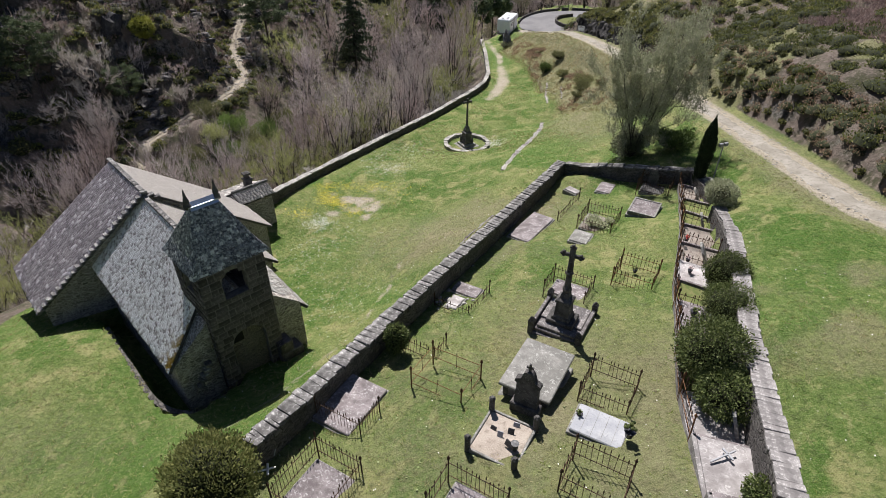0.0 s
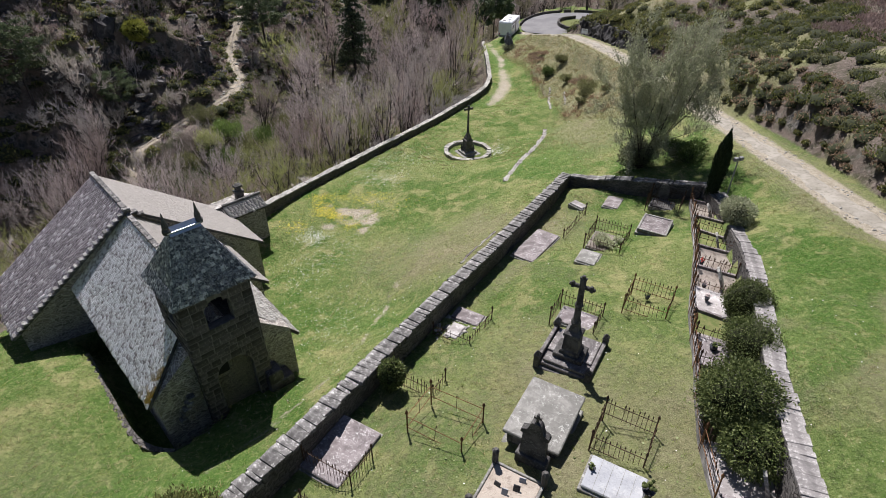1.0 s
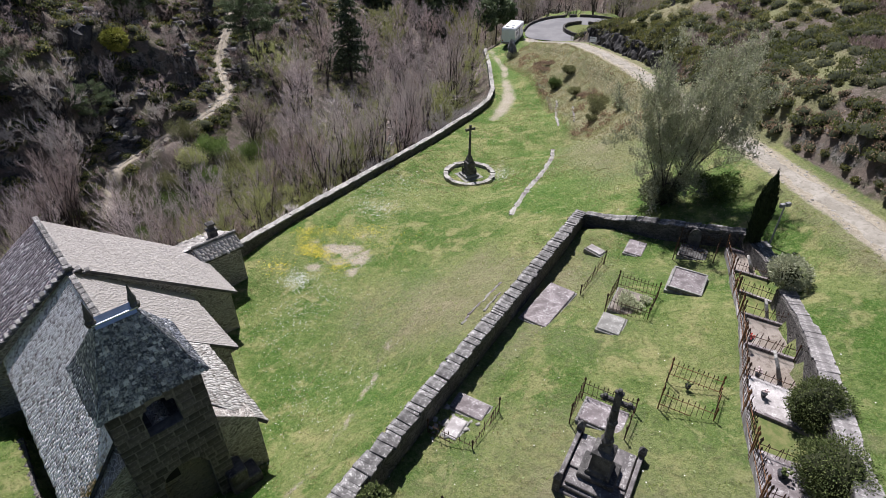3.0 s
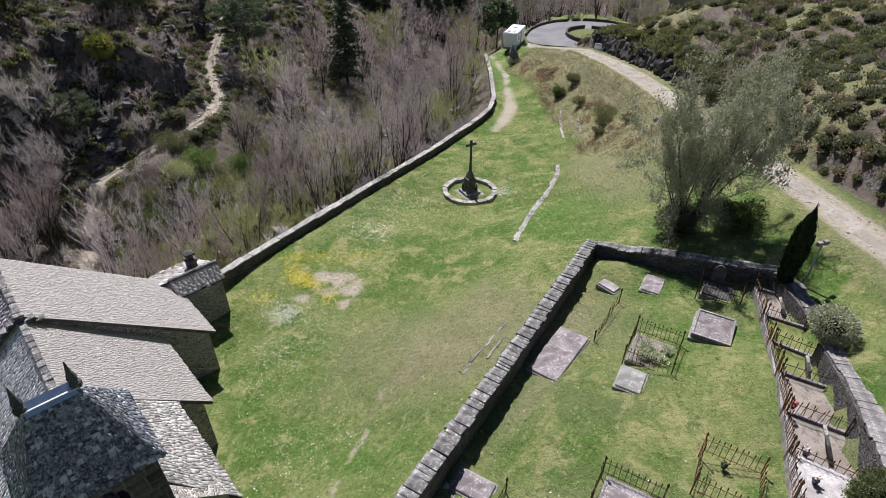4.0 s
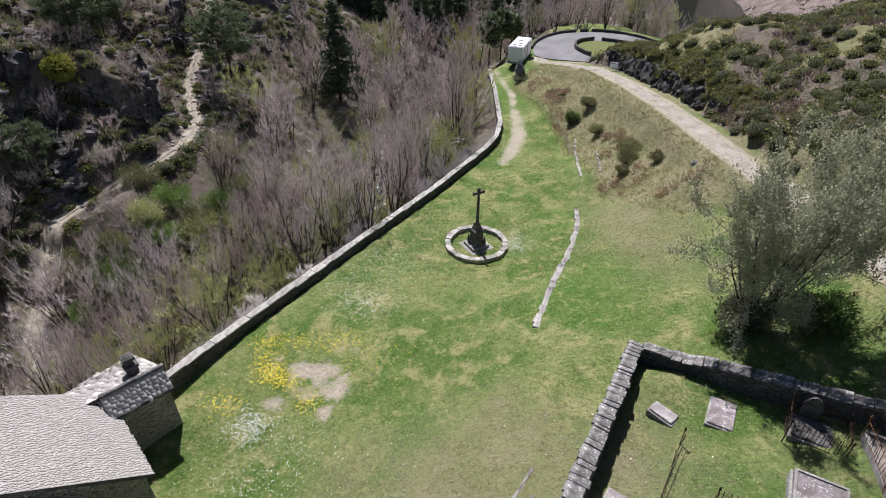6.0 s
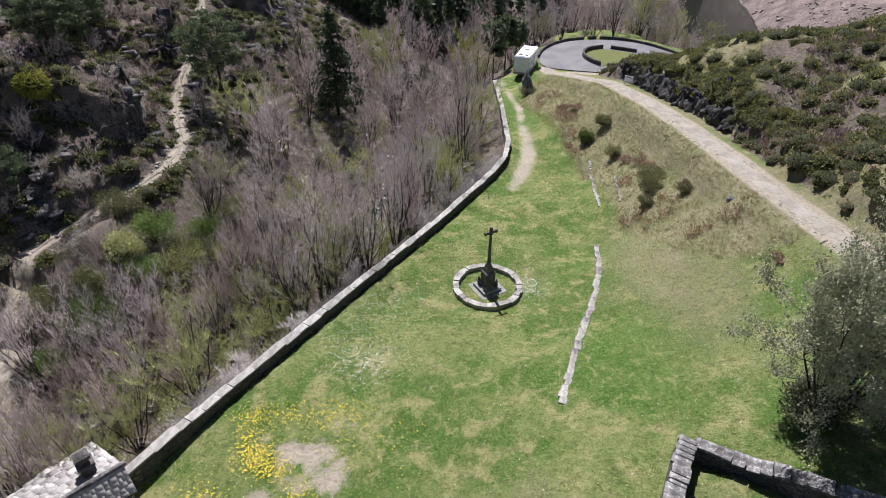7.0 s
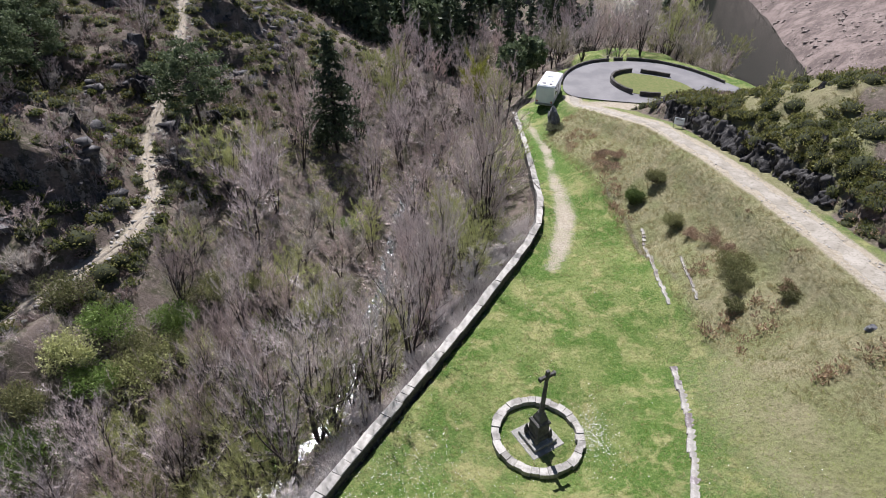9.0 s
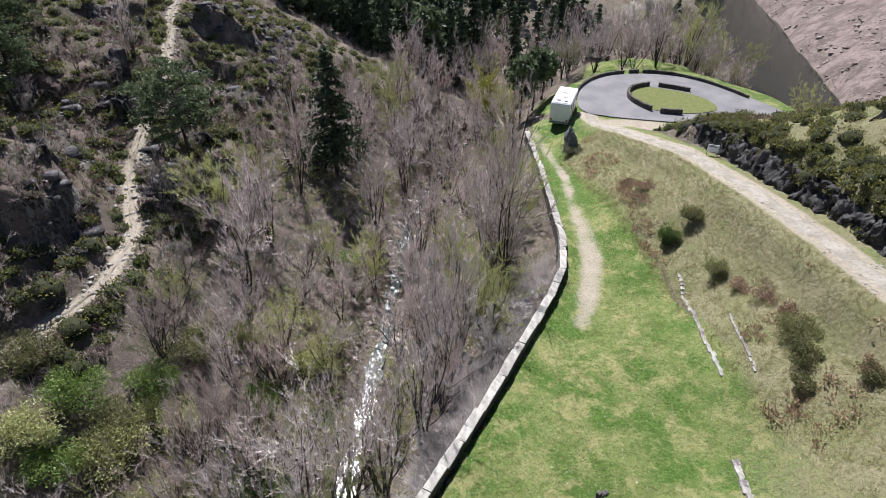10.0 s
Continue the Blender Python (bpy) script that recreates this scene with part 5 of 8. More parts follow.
def railing(w, l, h, label, step=0.14, sides="FBLR", tip=True, material=None, lean=2.5, post=0.025, name="grave_railing"):
    """An iron railing round a plot: posts, two rails a side and bars."""
    material = material or M_IRON
    t = thing(name, label, "railing", "iron railings round graves")
    corner = {"F": ((-w / 2, -l / 2), (w / 2, -l / 2)), "B": ((w / 2, l / 2), (-w / 2, l / 2)), "L": ((-w / 2, l / 2), (-w / 2, -l / 2)), "R": ((w / 2, -l / 2), (w / 2, l / 2))}
    used = set()
    for s in sides:
        a, b = (Vector((*p, 0)) for p in corner[s])
        off = [Vector((random.uniform(-1, 1), random.uniform(-1, 1), 0)) * h * lean * 0.012 for _ in range(2)]
        for p in (a, b):
            k = (round(p.x, 2), round(p.y, 2))
            if k not in used:
                used.add(k)
                bm = rod(bmesh.new(), (p.x, p.y, -0.3), (p.x, p.y, h + 0.06), post, post * 0.9, 6)
                turned(bm, [(post * 1.2, h + 0.06), (post * 2, h + 0.1), (post * 1.6, h + 0.15), (0.004, h + 0.24)], 6, p.x, p.y)
                part("post", bm, material, t)
        for z in (0.14, h * 0.86):
            part("rail", rod(bmesh.new(), a + Vector((0, 0, z)) + off[0] * z, b + Vector((0, 0, z)) + off[1] * z, 0.014, 0.014, 5), material, t)
        n = int((b - a).length / step)
        for i in range(1, n):
            if random.random() < 0.05:
                continue
            me = bar_mesh(h * random.choice((0.96, 1.0)), 0.009, tip)
            if not me.materials:
                me.materials.append(material)
            ob = under(new("bar", me), t)
            p = a.lerp(b, i / n)
            ob.matrix_basis = pose(p.x, p.y, 0, random.uniform(-lean, lean), random.uniform(-lean, lean), 0)
    return t


def chest_tomb():
    t = thing("chest_tomb", "large raised chest tomb with a grey slab top", "grave", "graves in the cemetery")
    part("base", block(-0.95, 0.95, -1.25, 1.25, -0.5, 0.1, 0.03), M_TOMB_GREY, t)
    part("body", block(-0.8, 0.8, -1.12, 1.12, 0.1, 0.62, 0.02), M_DARKSTONE, t, "dark side walls")
    for y in (-1.12, 1.12):
        part("panel", block(-0.6, 0.6, y - 0.02, y + 0.02, 0.18, 0.54, 0.01), M_TOMB, t)
    part("top_slab", block(-0.92, 0.92, -1.26, 1.26, 0.62, 0.76, 0.03), M_TOMB_GREY, t, "weathered grey top slab")
    return t


def stele():
    t = thing("headstone", "tall dark shouldered headstone topped by a small cross", "headstone")
    part("foot", block(-0.5, 0.5, -0.2, 0.2, -0.4, 0.35, 0.03), M_DARKSTONE, t)
    bm = bmesh.new()
    ring = [(-0.4, 0.35), (0.4, 0.35), (0.36, 1.25), (0.44, 1.3), (0.42, 1.42), (0.24, 1.5), (0.16, 1.78), (0.1, 1.84), (-0.1, 1.84), (-0.16, 1.78), (-0.24, 1.5), (-0.42, 1.42), (-0.44, 1.3), (-0.36, 1.25)]
    a = [bm.verts.new((x, -0.11, z)) for x, z in ring]
    b = [bm.verts.new((x, 0.11, z)) for x, z in ring]
    bm.faces.new(a), bm.faces.new(b[::-1])
    for i in range(len(ring)):
        j = (i + 1) % len(ring)
        bm.faces.new((a[j], a[i], b[i], b[j]))
    bmesh.ops.recalc_face_normals(bm, faces=bm.faces)
    part("stone", bm, M_DARKSTONE, t)
    bm = box(bmesh.new(), -0.035, 0.035, -0.035, 0.035, 1.84, 2.16, 0.008)
    box(bm, -0.12, 0.12, -0.03, 0.03, 1.97, 2.05, 0.008)
    part("cross", bm, M_DARKSTONE, t)
    return t


def cross_tomb():
    t = thing("cross_monument", "stepped dark tomb carrying a tall carved stone cross", "grave", "graves in the cemetery")
    part("base", block(-1.02, 1.02, -1.2, 1.15, -0.5, 0.14, 0.03), M_TOMB_DARK, t)
    part("step", block(-0.9, 0.9, -1.08, 1.02, 0.14, 0.3, 0.03), M_TOMB_DARK, t, "worn dark step")
    part("floor_slab", block(-0.86, 0.86, -0.35, 1.0, 0.3, 0.38, 0.02), M_TOMB_DARK, t)
    part("front_step", block(-0.8, 0.8, -0.98, -0.62, 0.3, 0.42, 0.02), M_TOMB_DARK, t)
    for x in (-0.98, 0.98):
        part("side_curb", block(x - 0.07, x + 0.07, -1.15, 1.1, 0.14, 0.5, 0.02), M_TOMB_DARK, t)
        for y in (-1.12, 1.02):
            bm = turned(bmesh.new(), [(0.15, 0.0), (0.15, 0.62), (0.18, 0.66), (0.12, 0.74), (0.03, 0.86)], 4, x, y)
            part("corner_post", bm, M_DARKSTONE, t)
    part("plinth", block(-0.56, 0.56, -0.68, 0.25, 0.38, 0.62, 0.03), M_DARKSTONE, t)
    part("pedestal", turned(bmesh.new(), [(0.52, 0.62), (0.5, 0.74), (0.42, 0.8), (0.38, 1.4), (0.46, 1.46), (0.44, 1.56), (0.26, 1.66), (0.2, 1.9)], 4, 0, -0.2), M_DARKSTONE, t)
    part("shaft", turned(bmesh.new(), [(0.16, 1.9), (0.2, 2.05), (0.13, 2.2), (0.12, 2.75), (0.17, 2.82), (0.12, 2.92), (0.11, 3.35)], 8, 0, -0.2), M_DARKSTONE, t)
    head = box(bmesh.new(), -0.1, 0.1, -0.28, -0.12, 3.3, 4.0, 0.03)
    box(head, -0.33, 0.33, -0.26, -0.14, 3.56, 3.72, 0.03)
    for x, z in ((-0.34, 3.64), (0.34, 3.64), (0, 4.0)):
        for dx, dz in ((-0.07, 0), (0.07, 0), (0, 0.08), (0, -0.07)):
            box(head, x + dx - 0.06, x + dx + 0.06, -0.26, -0.14, z + dz - 0.06, z + dz + 0.06, 0.03)
    part("cross_head", head, M_DARKSTONE, t, "cross with trefoil ends")
    return t


def gravel_grave():
    t = thing("gravel_grave", "kerbed gravel grave with corner posts and leaning plaques", "grave", "graves in the cemetery")
    w, l = 1.45, 1.6
    part("gravel_bed", block(-w / 2, w / 2, -l / 2, l / 2, -0.4, 0.13, 0.02), M_GRAVEL_BUFF, t, "buff gravel bed")
    for x0, x1, y0, y1 in ((-w / 2 - 0.08, w / 2 + 0.08, -l / 2 - 0.08, -l / 2), (-w / 2 - 0.08, w / 2 + 0.08, l / 2, l / 2 + 0.08), (-w / 2 - 0.08, -w / 2, -l / 2, l / 2), (w / 2, w / 2 + 0.08, -l / 2, l / 2)):
        part("curb", block(x0, x1, y0, y1, -0.4, 0.17, 0.015), M_TOMB_GREY, t)
    for x in (-w / 2 - 0.04, w / 2 + 0.04):
        for y in (-l / 2 - 0.04, l / 2 + 0.04):
            part("corner_post", turned(bmesh.new(), [(0.1, -0.3), (0.1, 0.62), (0.12, 0.66), (0.06, 0.74)], 6, x, y), M_DARKSTONE, t, "dark stone bollard")
    part("urn", turned(bmesh.new(), [(0.06, 0.13), (0.1, 0.2), (0.12, 0.32), (0.09, 0.4), (0.13, 0.46)], 8, 0.5, -0.2), M_GRANITE, t)
    return t


def place(t, x, y, turn=YAW, dz=0.0):
    """Sets a thing level on the ground, its foot sunk by the slope."""
    t.matrix_basis = pose(x, y, ground_z(x, y) + dz, 0, 0, turn)
    return t


place(gravel_grave(), 1.82, 10.95)
place(chest_tomb(), 3.3, 13.75)
place(stele(), 2.72, 12.28)
place(cross_tomb(), 4.98, 17.5)
white = place(flat_tomb(1.62, 1.15, 0.2, M_TOMB_WHITE, "clean white slab tomb with five panels"), 4.9, 11.3)
for i in range(1, 5):
    x = -0.81 + 1.62 * i / 5
    part("panel_joint", block(x - 0.006, x + 0.006, -0.57, 0.57, 0.2, 0.204), M_TOMB_GREY, white)
place(flat_tomb(1.55, 1.8, 0.34, M_TOMB, "raised grey-pink slab tomb with a moulded border", True), 11.66, 28.15)
place(flat_tomb(1.85, 2.3, 0.2, M_TOMB, "broad lichen-spotted slab tomb beside the wall"), -3.4, 13.4, YAW, 0.06)
place(flat_tomb(1.3, 3.1, 0.16, M_TOMB, "long pinkish slab tomb in the wall's shade"), 5.1, 27.5, -36, 0.1)
place(flat_tomb(0.95, 1.2, 0.12, M_TOMB_GREY, "small sunken grey slab"), 7.45, 25.4, YAW, 0.08)
place(flat_tomb(0.9, 1.4, 0.14, M_TOMB, "low worn slab near the end wall"), 10.55, 32.3)
place(flat_tomb(1.5, 1.1, 0.16, M_TOMB, "lichened slab inside an iron railing"), 5.7, 19.85)
place(flat_tomb(1.3, 0.8, 0.14, M_TOMB, "pale broken slab inside low railing by the wall"), 1.15, 20.9)
place(flat_tomb(0.55, 0.9, 0.12, M_PLOT_PALE, "small cracked whitish slab inside low railing by the wall"), 0.55, 19.85)
place(flat_tomb(1.5, 1.6, 0.2, M_TOMB, "slab inside a spiked railing"), -3.65, 9.55)
place(flat_tomb(0.95, 0.55, 0.16, M_PLOT_PALE, "pale broken slab at the foot of the wall"), 8.5, 32.6, -50, 0.1)
place(flat_tomb(1.5, 1.1, 0.14, M_DARKSTONE, "dark mossy slab against the end wall"), 13.2, 31.05)
place(flat_tomb(1.6, 1.7, 0.1, M_EARTHGRAVEL, "gravel bed of an overgrown plot"), 8.75, 26.95)
place(flat_tomb(1.3, 1.0, 0.16, M_TOMB, "dark red-brown slab inside a railing"), 0.7, 8.5)

place(railing(1.6, 1.5, 0.75, "spiked iron railing round a grassy plot"), 5.6, 12.95)
place(railing(1.65, 1.3, 0.8, "rusty iron railing round a weedy plot", 0.15, material=M_IRON), 4.2, 9.1)
place(railing(1.85, 1.2, 0.8, "spiked iron railing round a dark slab"), 0.65, 8.5)
place(railing(1.75, 2.0, 0.85, "spiked iron railing round a slab grave", 0.13), -3.7, 9.7)
place(railing(2.0, 1.5, 0.75, "leaning rusty railing with few bars remaining", 0.7, material=M_RUST, lean=6, post=0.03), 0.12, 13.9)
place(railing(1.9, 1.1, 0.85, "iron railing along one side of a slab", 0.13, sides="FR"), -3.3, 12.9)
place(railing(1.85, 1.35, 0.7, "thin iron railing behind the cross tomb", 0.16, sides="BLR"), 5.65, 19.85)
place(railing(1.72, 1.6, 0.75, "thin rusty railing round a grass plot", 0.16, material=M_RUST, tip=True), 8.75, 20.35)
place(railing(1.85, 2.0, 0.75, "dark iron railing round a planted grave", 0.16), 8.75, 26.95)
place(railing(1.85, 1.4, 0.8, "black iron railing against the end wall", 0.12), 13.15, 31.0)
place(railing(1.75, 2.1, 0.6, "low bent wire railing by the wall", 0.16, sides="FR", lean=7), 0.9, 20.2)
place(railing(1.5, 0.9, 0.7, "crooked black railing leaning beside a bush", 0.12, sides="FR", lean=7), -0.75, 16.5, -30)
place(railing(3.4, 0.3, 0.6, "crooked iron railing along a plot edge", 0.2, sides="F", lean=7), 7.55, 29.8, 57)


def plaque(label, x, y, turn, dz, material, w=0.22, h=0.2, tilt=-28):
    t = thing("memorial_plaque", label, "plaque", "small plaques on graves")
    part("tablet", block(-w / 2, w / 2, -0.02, 0.02, 0, h, 0.008), material, t)
    part("stand", block(-0.04, 0.04, 0.02, 0.09, 0, h * 0.5, 0.005), M_GRANITE, t)
    t.matrix_basis = pose(x, y, ground_z(x, y) + dz, tilt, 0, turn)
    return t


for x, y, m, w in ((1.55, 11.25, M_GRANITE, 0.2), (1.75, 11.0, M_TOMB_WHITE, 0.18), (2.1, 11.1, M_GRANITE, 0.2), (2.3, 11.35, M_TOMB_WHITE, 0.2), (1.95, 10.6, M_GRANITE, 0.26)):
    plaque("small memorial plaque leaning on the gravel", x, y, YAW + random.uniform(-20, 20), 0.13, m, w)
plaque("small white memorial tablet at the wall foot", -5.55, 11.15, YAW, 0.05, M_TOMB_WHITE, 0.3, 0.25)


def pot(label, x, y, dz, flower, size=1.0):
    t = thing("flower_pot", label, "flower pot", "flower pots on graves")
    part("pot", turned(bmesh.new(), [(0.07 * size, 0), (0.1 * size, 0.14 * size), (0.11 * size, 0.15 * size)], 10), M_GRANITE, t)
    bm = bmesh.new()
    for _ in range(14):
        a, r, z = random.uniform(0, 6.28), random.uniform(0, 0.13) * size, random.uniform(0.18, 0.34) * size
        p = Vector((r * math.cos(a), r * math.sin(a), z))
        bmesh.ops.create_icosphere(bm, subdivisions=1, radius=0.035 * size, matrix=Matrix.Translation(p))
    part("flowers", bm, flower, t)
    return place(t, x, y, 0, dz)


pot("dark pot of faded flowers on the white slab", 4.35, 11.75, 0.2, M_LEAF)
pot("dark planter at the end of the white tomb", 5.62, 10.78, 0.2, M_LEAF, 1.7)
pot("pot of red flowers on a brown plot", 11.9, 22.9, 0.25, M_FLOWER_RED)
pot("pot of pale flowers on a pale slab", 10.9, 19.9, 0.3, M_FLOWER_PINK)
pot("pot of pale flowers on a pale slab", 11.2, 20.9, 0.3, M_FLOWER_PINK)
pot("dark urn on a grey slab", 9.75, 16.6, 0.3, M_LEAF, 1.4)
pot("dark urn standing in grass inside a railing", 8.9, 20.9, 0.1, M_LEAF)


def small_cross(label, x, y, h, material, turn=YAW, tilt=0.0, dz=0.0):
    t = thing("grave_cross", label, "cross", "small grave crosses")
    bm = box(bmesh.new(), -0.035 * h, 0.035 * h, -0.03 * h, 0.03 * h, -0.1, h, 0.01)
    box(bm, -0.28 * h, 0.28 * h, -0.03 * h, 0.03 * h, 0.62 * h, 0.71 * h, 0.01)
    part("cross", bm, material, t)
    t.matrix_basis = pose(x, y, ground_z(x, y) + dz, tilt, 0, turn)
    return t


small_cross("white painted cross lying on dry grass", -5.95, 10.4, 0.75, M_WHITEPAINT, -75, -86, 0.1)
small_cross("small pale cross lying on a slab", -4.3, 14.6, 0.5, M_TOMB_GREY, -40, -86, 0.25)

# the row of kerbed plots below the retaining wall
ROW = [p[:2] for p in PLOT_ROW]
BACK = PLOT_BACK
FILL = ["brown", "grass", "fresh", "gravel", "gravel", "pale", "grass", "slab", "grass", "grass", "pale", "pale", "slab"]


def plot(i):
    a, b, c, d = (Vector(p) for p in (ROW[i], ROW[i + 1], BACK[i + 1], BACK[i]))
    mid = (a + b + c + d) / 4
    z = (ground_z(*a) + ground_z(*b)) / 2
    kind = FILL[i]
    word = {"brown": "brown rail-edged plot of bare earth", "grass": "grassy kerbed plot under the wall", "fresh": "bright green weedy kerbed plot", "gravel": "kerbed plot of buff gravel", "pale": "pale stone slab plot under the wall", "slab": "grey slab plot with an iron edge"}[kind]
    t = thing("kerbed_plot", word, "grave", "kerbed graves along the wall")
    t.location = (mid.x, mid.y, z)

    def ring(k):
        return [tuple(mid.lerp(p, k) - mid) for p in (a, b, c, d)]
    fill = {"brown": M_EARTHGRAVEL, "gravel": M_EARTHGRAVEL, "pale": M_PLOT_PALE, "slab": M_TOMB, "grass": M_GROUNDLESS, "fresh": M_GROUNDLESS}[kind]
    top = {"pale": 0.3, "slab": 0.26}.get(kind, 0.12)
    rg = ring(0.93)
    if sum(rg[k][0] * rg[(k + 1) % 4][1] - rg[(k + 1) % 4][0] * rg[k][1] for k in range(4)) < 0:
        rg = rg[::-1]
    part("bed", prism(bmesh.new(), rg, -1.2, top), fill, t)
    pts = [a - mid, b - mid, c - mid, d - mid]
    for p, q in ((0, 1), (1, 2), (3, 0)):
        u, v = pts[p], pts[q]
        n = Vector((-(v - u).y, (v - u).x)).normalized() * 0.06
        bm = prism(bmesh.new(), [tuple(u - n), tuple(v - n), tuple(v + n), tuple(u + n)], -1.2, 0.24)
        bmesh.ops.recalc_face_normals(bm, faces=bm.faces)
        part("curb", bm, M_PALE if p == 0 else M_TOMB, t)
    return t


M_GROUNDLESS = make_plain("plot_turf", (0.1, 0.13, 0.04), (0.17, 0.17, 0.07), 5.0, 0.95, 0, 0.15, 0.2, "each", 0.03)
for i in range(13):
    plot(i)


def row_railing(i, side):
    """A rusty railing along the front of a plot, or across its end."""
    a, b = (Vector((*ROW[i], 0)), Vector((*ROW[i + 1], 0))) if side == "front" else (Vector((*ROW[i + 1], 0)), Vector((*BACK[i + 1], 0)))
    mid = (a + b) / 2
    ln = (b - a).length
    t = railing(ln - 0.1, 0.1, random.choice((0.6, 0.7, 0.75)), "rusty iron railing of a kerbed plot" if side == "front" else "iron railing between two kerbed plots", random.choice((0.12, 0.15, 0.18)), "F", material=M_RUST if side == "front" else M_IRON, lean=6)
    d = b - a
    t.matrix_basis = pose(mid.x, mid.y, ground_z(mid.x, mid.y) + 0.15, 0, math.degrees(math.atan2(ground_z(a.x, a.y) - ground_z(b.x, b.y), ln)) * (1 if side == "front" else 0), math.degrees(math.atan2(d.y, d.x)))


for i in range(13):
    if i not in (11, 12):
        row_railing(i, "front")
    if i in (0, 1, 2, 3, 4, 6, 7, 9):
        row_railing(i, "across")


def leaning_stone(x, y, turn, w, h, tilt, label, material=None):
    t = thing("headstone", label, "headstone", "headstones along the wall")
    bm = bmesh.new()
    ring = [(-w / 2, 0), (w / 2, 0), (w / 2, h * 0.75), (w / 4, h * 0.95), (0, h), (-w / 4, h * 0.95), (-w / 2, h * 0.75)]
    a = [bm.verts.new((x_, -0.05, z)) for x_, z in ring]
    b = [bm.verts.new((x_, 0.05, z)) for x_, z in ring]
    bm.faces.new(a), bm.faces.new(b[::-1])
    for i in range(len(ring)):
        j = (i + 1) % len(ring)
        bm.faces.new((a[j], a[i], b[i], b[j]))
    bmesh.ops.recalc_face_normals(bm, faces=bm.faces)
    part("stone", bm, material or M_TOMB_GREY, t)
    t.matrix_basis = pose(x, y, ground_z(x, y) - 0.15, tilt, 0, turn)
    return t


leaning_stone(13.55, 24.6, -110, 0.7, 1.2, 18, "pale headstone leaning against the wall")
leaning_stone(12.35, 21.2, -110, 0.8, 1.3, 25, "pale headstone leaning against the wall")
leaning_stone(8.95, 10.7, -110, 0.55, 1.3, 20, "white-washed headstone leaning against the wall")
leaning_stone(13.3, 31.75, -30, 0.6, 1.35, 3, "dark headstone against the end wall", M_DARKSTONE)
leaning_stone(15.2, 29.0, -110, 0.7, 1.0, 30, "pale broken headstone near the cypress")
small_cross("fallen white stone cross lying on a pale slab", 7.5, 9.5, 0.75, M_TOMB_WHITE, -70, -84, 0.36)


# ---- lamp at the yard's corner ----
def yard_lamp():
    t = thing("floodlight_post", "slim grey post with a pair of floodlights", "lamp")
    part("post", rod(bmesh.new(), (0, 0, -0.4), (0, 0, 2.3), 0.045, 0.035, 8), M_TRIMGREY, t)
    for s in (-1, 1):
        part("floodlight", block(s * 0.17 - 0.12, s * 0.17 + 0.12, -0.09, 0.09, 2.22, 2.42, 0.02), M_TRIMGREY, t)
    return place(t, 16.1, 30.0, 20)


yard_lamp()


# ---- hairpin walls, camper, sign ----
def low_wall(line, half, h, label):
    t = thing("parapet", label, "wall", "low walls of the hairpin")
    o = Vector((line[0][0], line[0][1], ROAD_Z))
    t.location = o
    pts = [Vector((p[0], p[1])) for p in line]
    for a, b in zip(pts[:-1], pts[1:]):
        d = (b - a).normalized()
        n = Vector((-d.y, d.x)) * half
        ring = [tuple(p - o.to_2d()) for p in (a - n, b - n, b + n, a + n)]
        bm = prism(bmesh.new(), ring, -0.4, h + random.uniform(-0.03, 0.03))
        bmesh.ops.recalc_face_normals(bm, faces=bm.faces)
        part("wall_block", bm, M_WALL, t)
    return t


def densify(line, step):
    return [tuple(p[:2]) for p in smooth_line([(x, y, 0) for x, y in line], step)]


low_wall(densify([(14.2, 111.5), (15.2, 115), (17.5, 118.6), (20.5, 121.2), (23.4, 122.2)], 0.9), 0.13, 0.38, "low dark stone parapet round the outside of the bend")
low_wall(densify([(24.2, 122.35), (25.6, 122.4)], 0.7), 0.16, 0.4, "short piece of low stone parapet")
low_wall(densify([(26.2, 122.4), (29.2, 122.2), (32.4, 120), (35, 116.5), (37, 112)], 0.9), 0.13, 0.38, "low dark stone parapet round the outside of the bend")
low_wall(densify([(25.3, 116.5), (23.3, 116.1), (21.6, 114.2), (21.0, 111.5), (21.6, 109.2), (22.8, 107.4)], 0.7), 0.17, 0.6, "curved stone wall of the traffic island")
low_wall(densify([(26.6, 116.4), (28.9, 115.2), (30.2, 114.4)], 0.7), 0.17, 0.5, "short stone wall of the traffic island")
low_wall(densify([(23.7, 106.8), (26.2, 106.2)], 0.7), 0.17, 0.6, "short stone wall of the traffic island")
fan("traffic_island", rounded([(25.5, 116.2), (22.6, 115.4), (21.4, 112.8), (21.6, 109.8), (23.3, 107.2), (27, 106.2), (32, 107.5), (31, 113)], True, 2), ROAD_Z + 0.06, M_GROUNDLESS, "grassy island inside the hairpin", "grass")


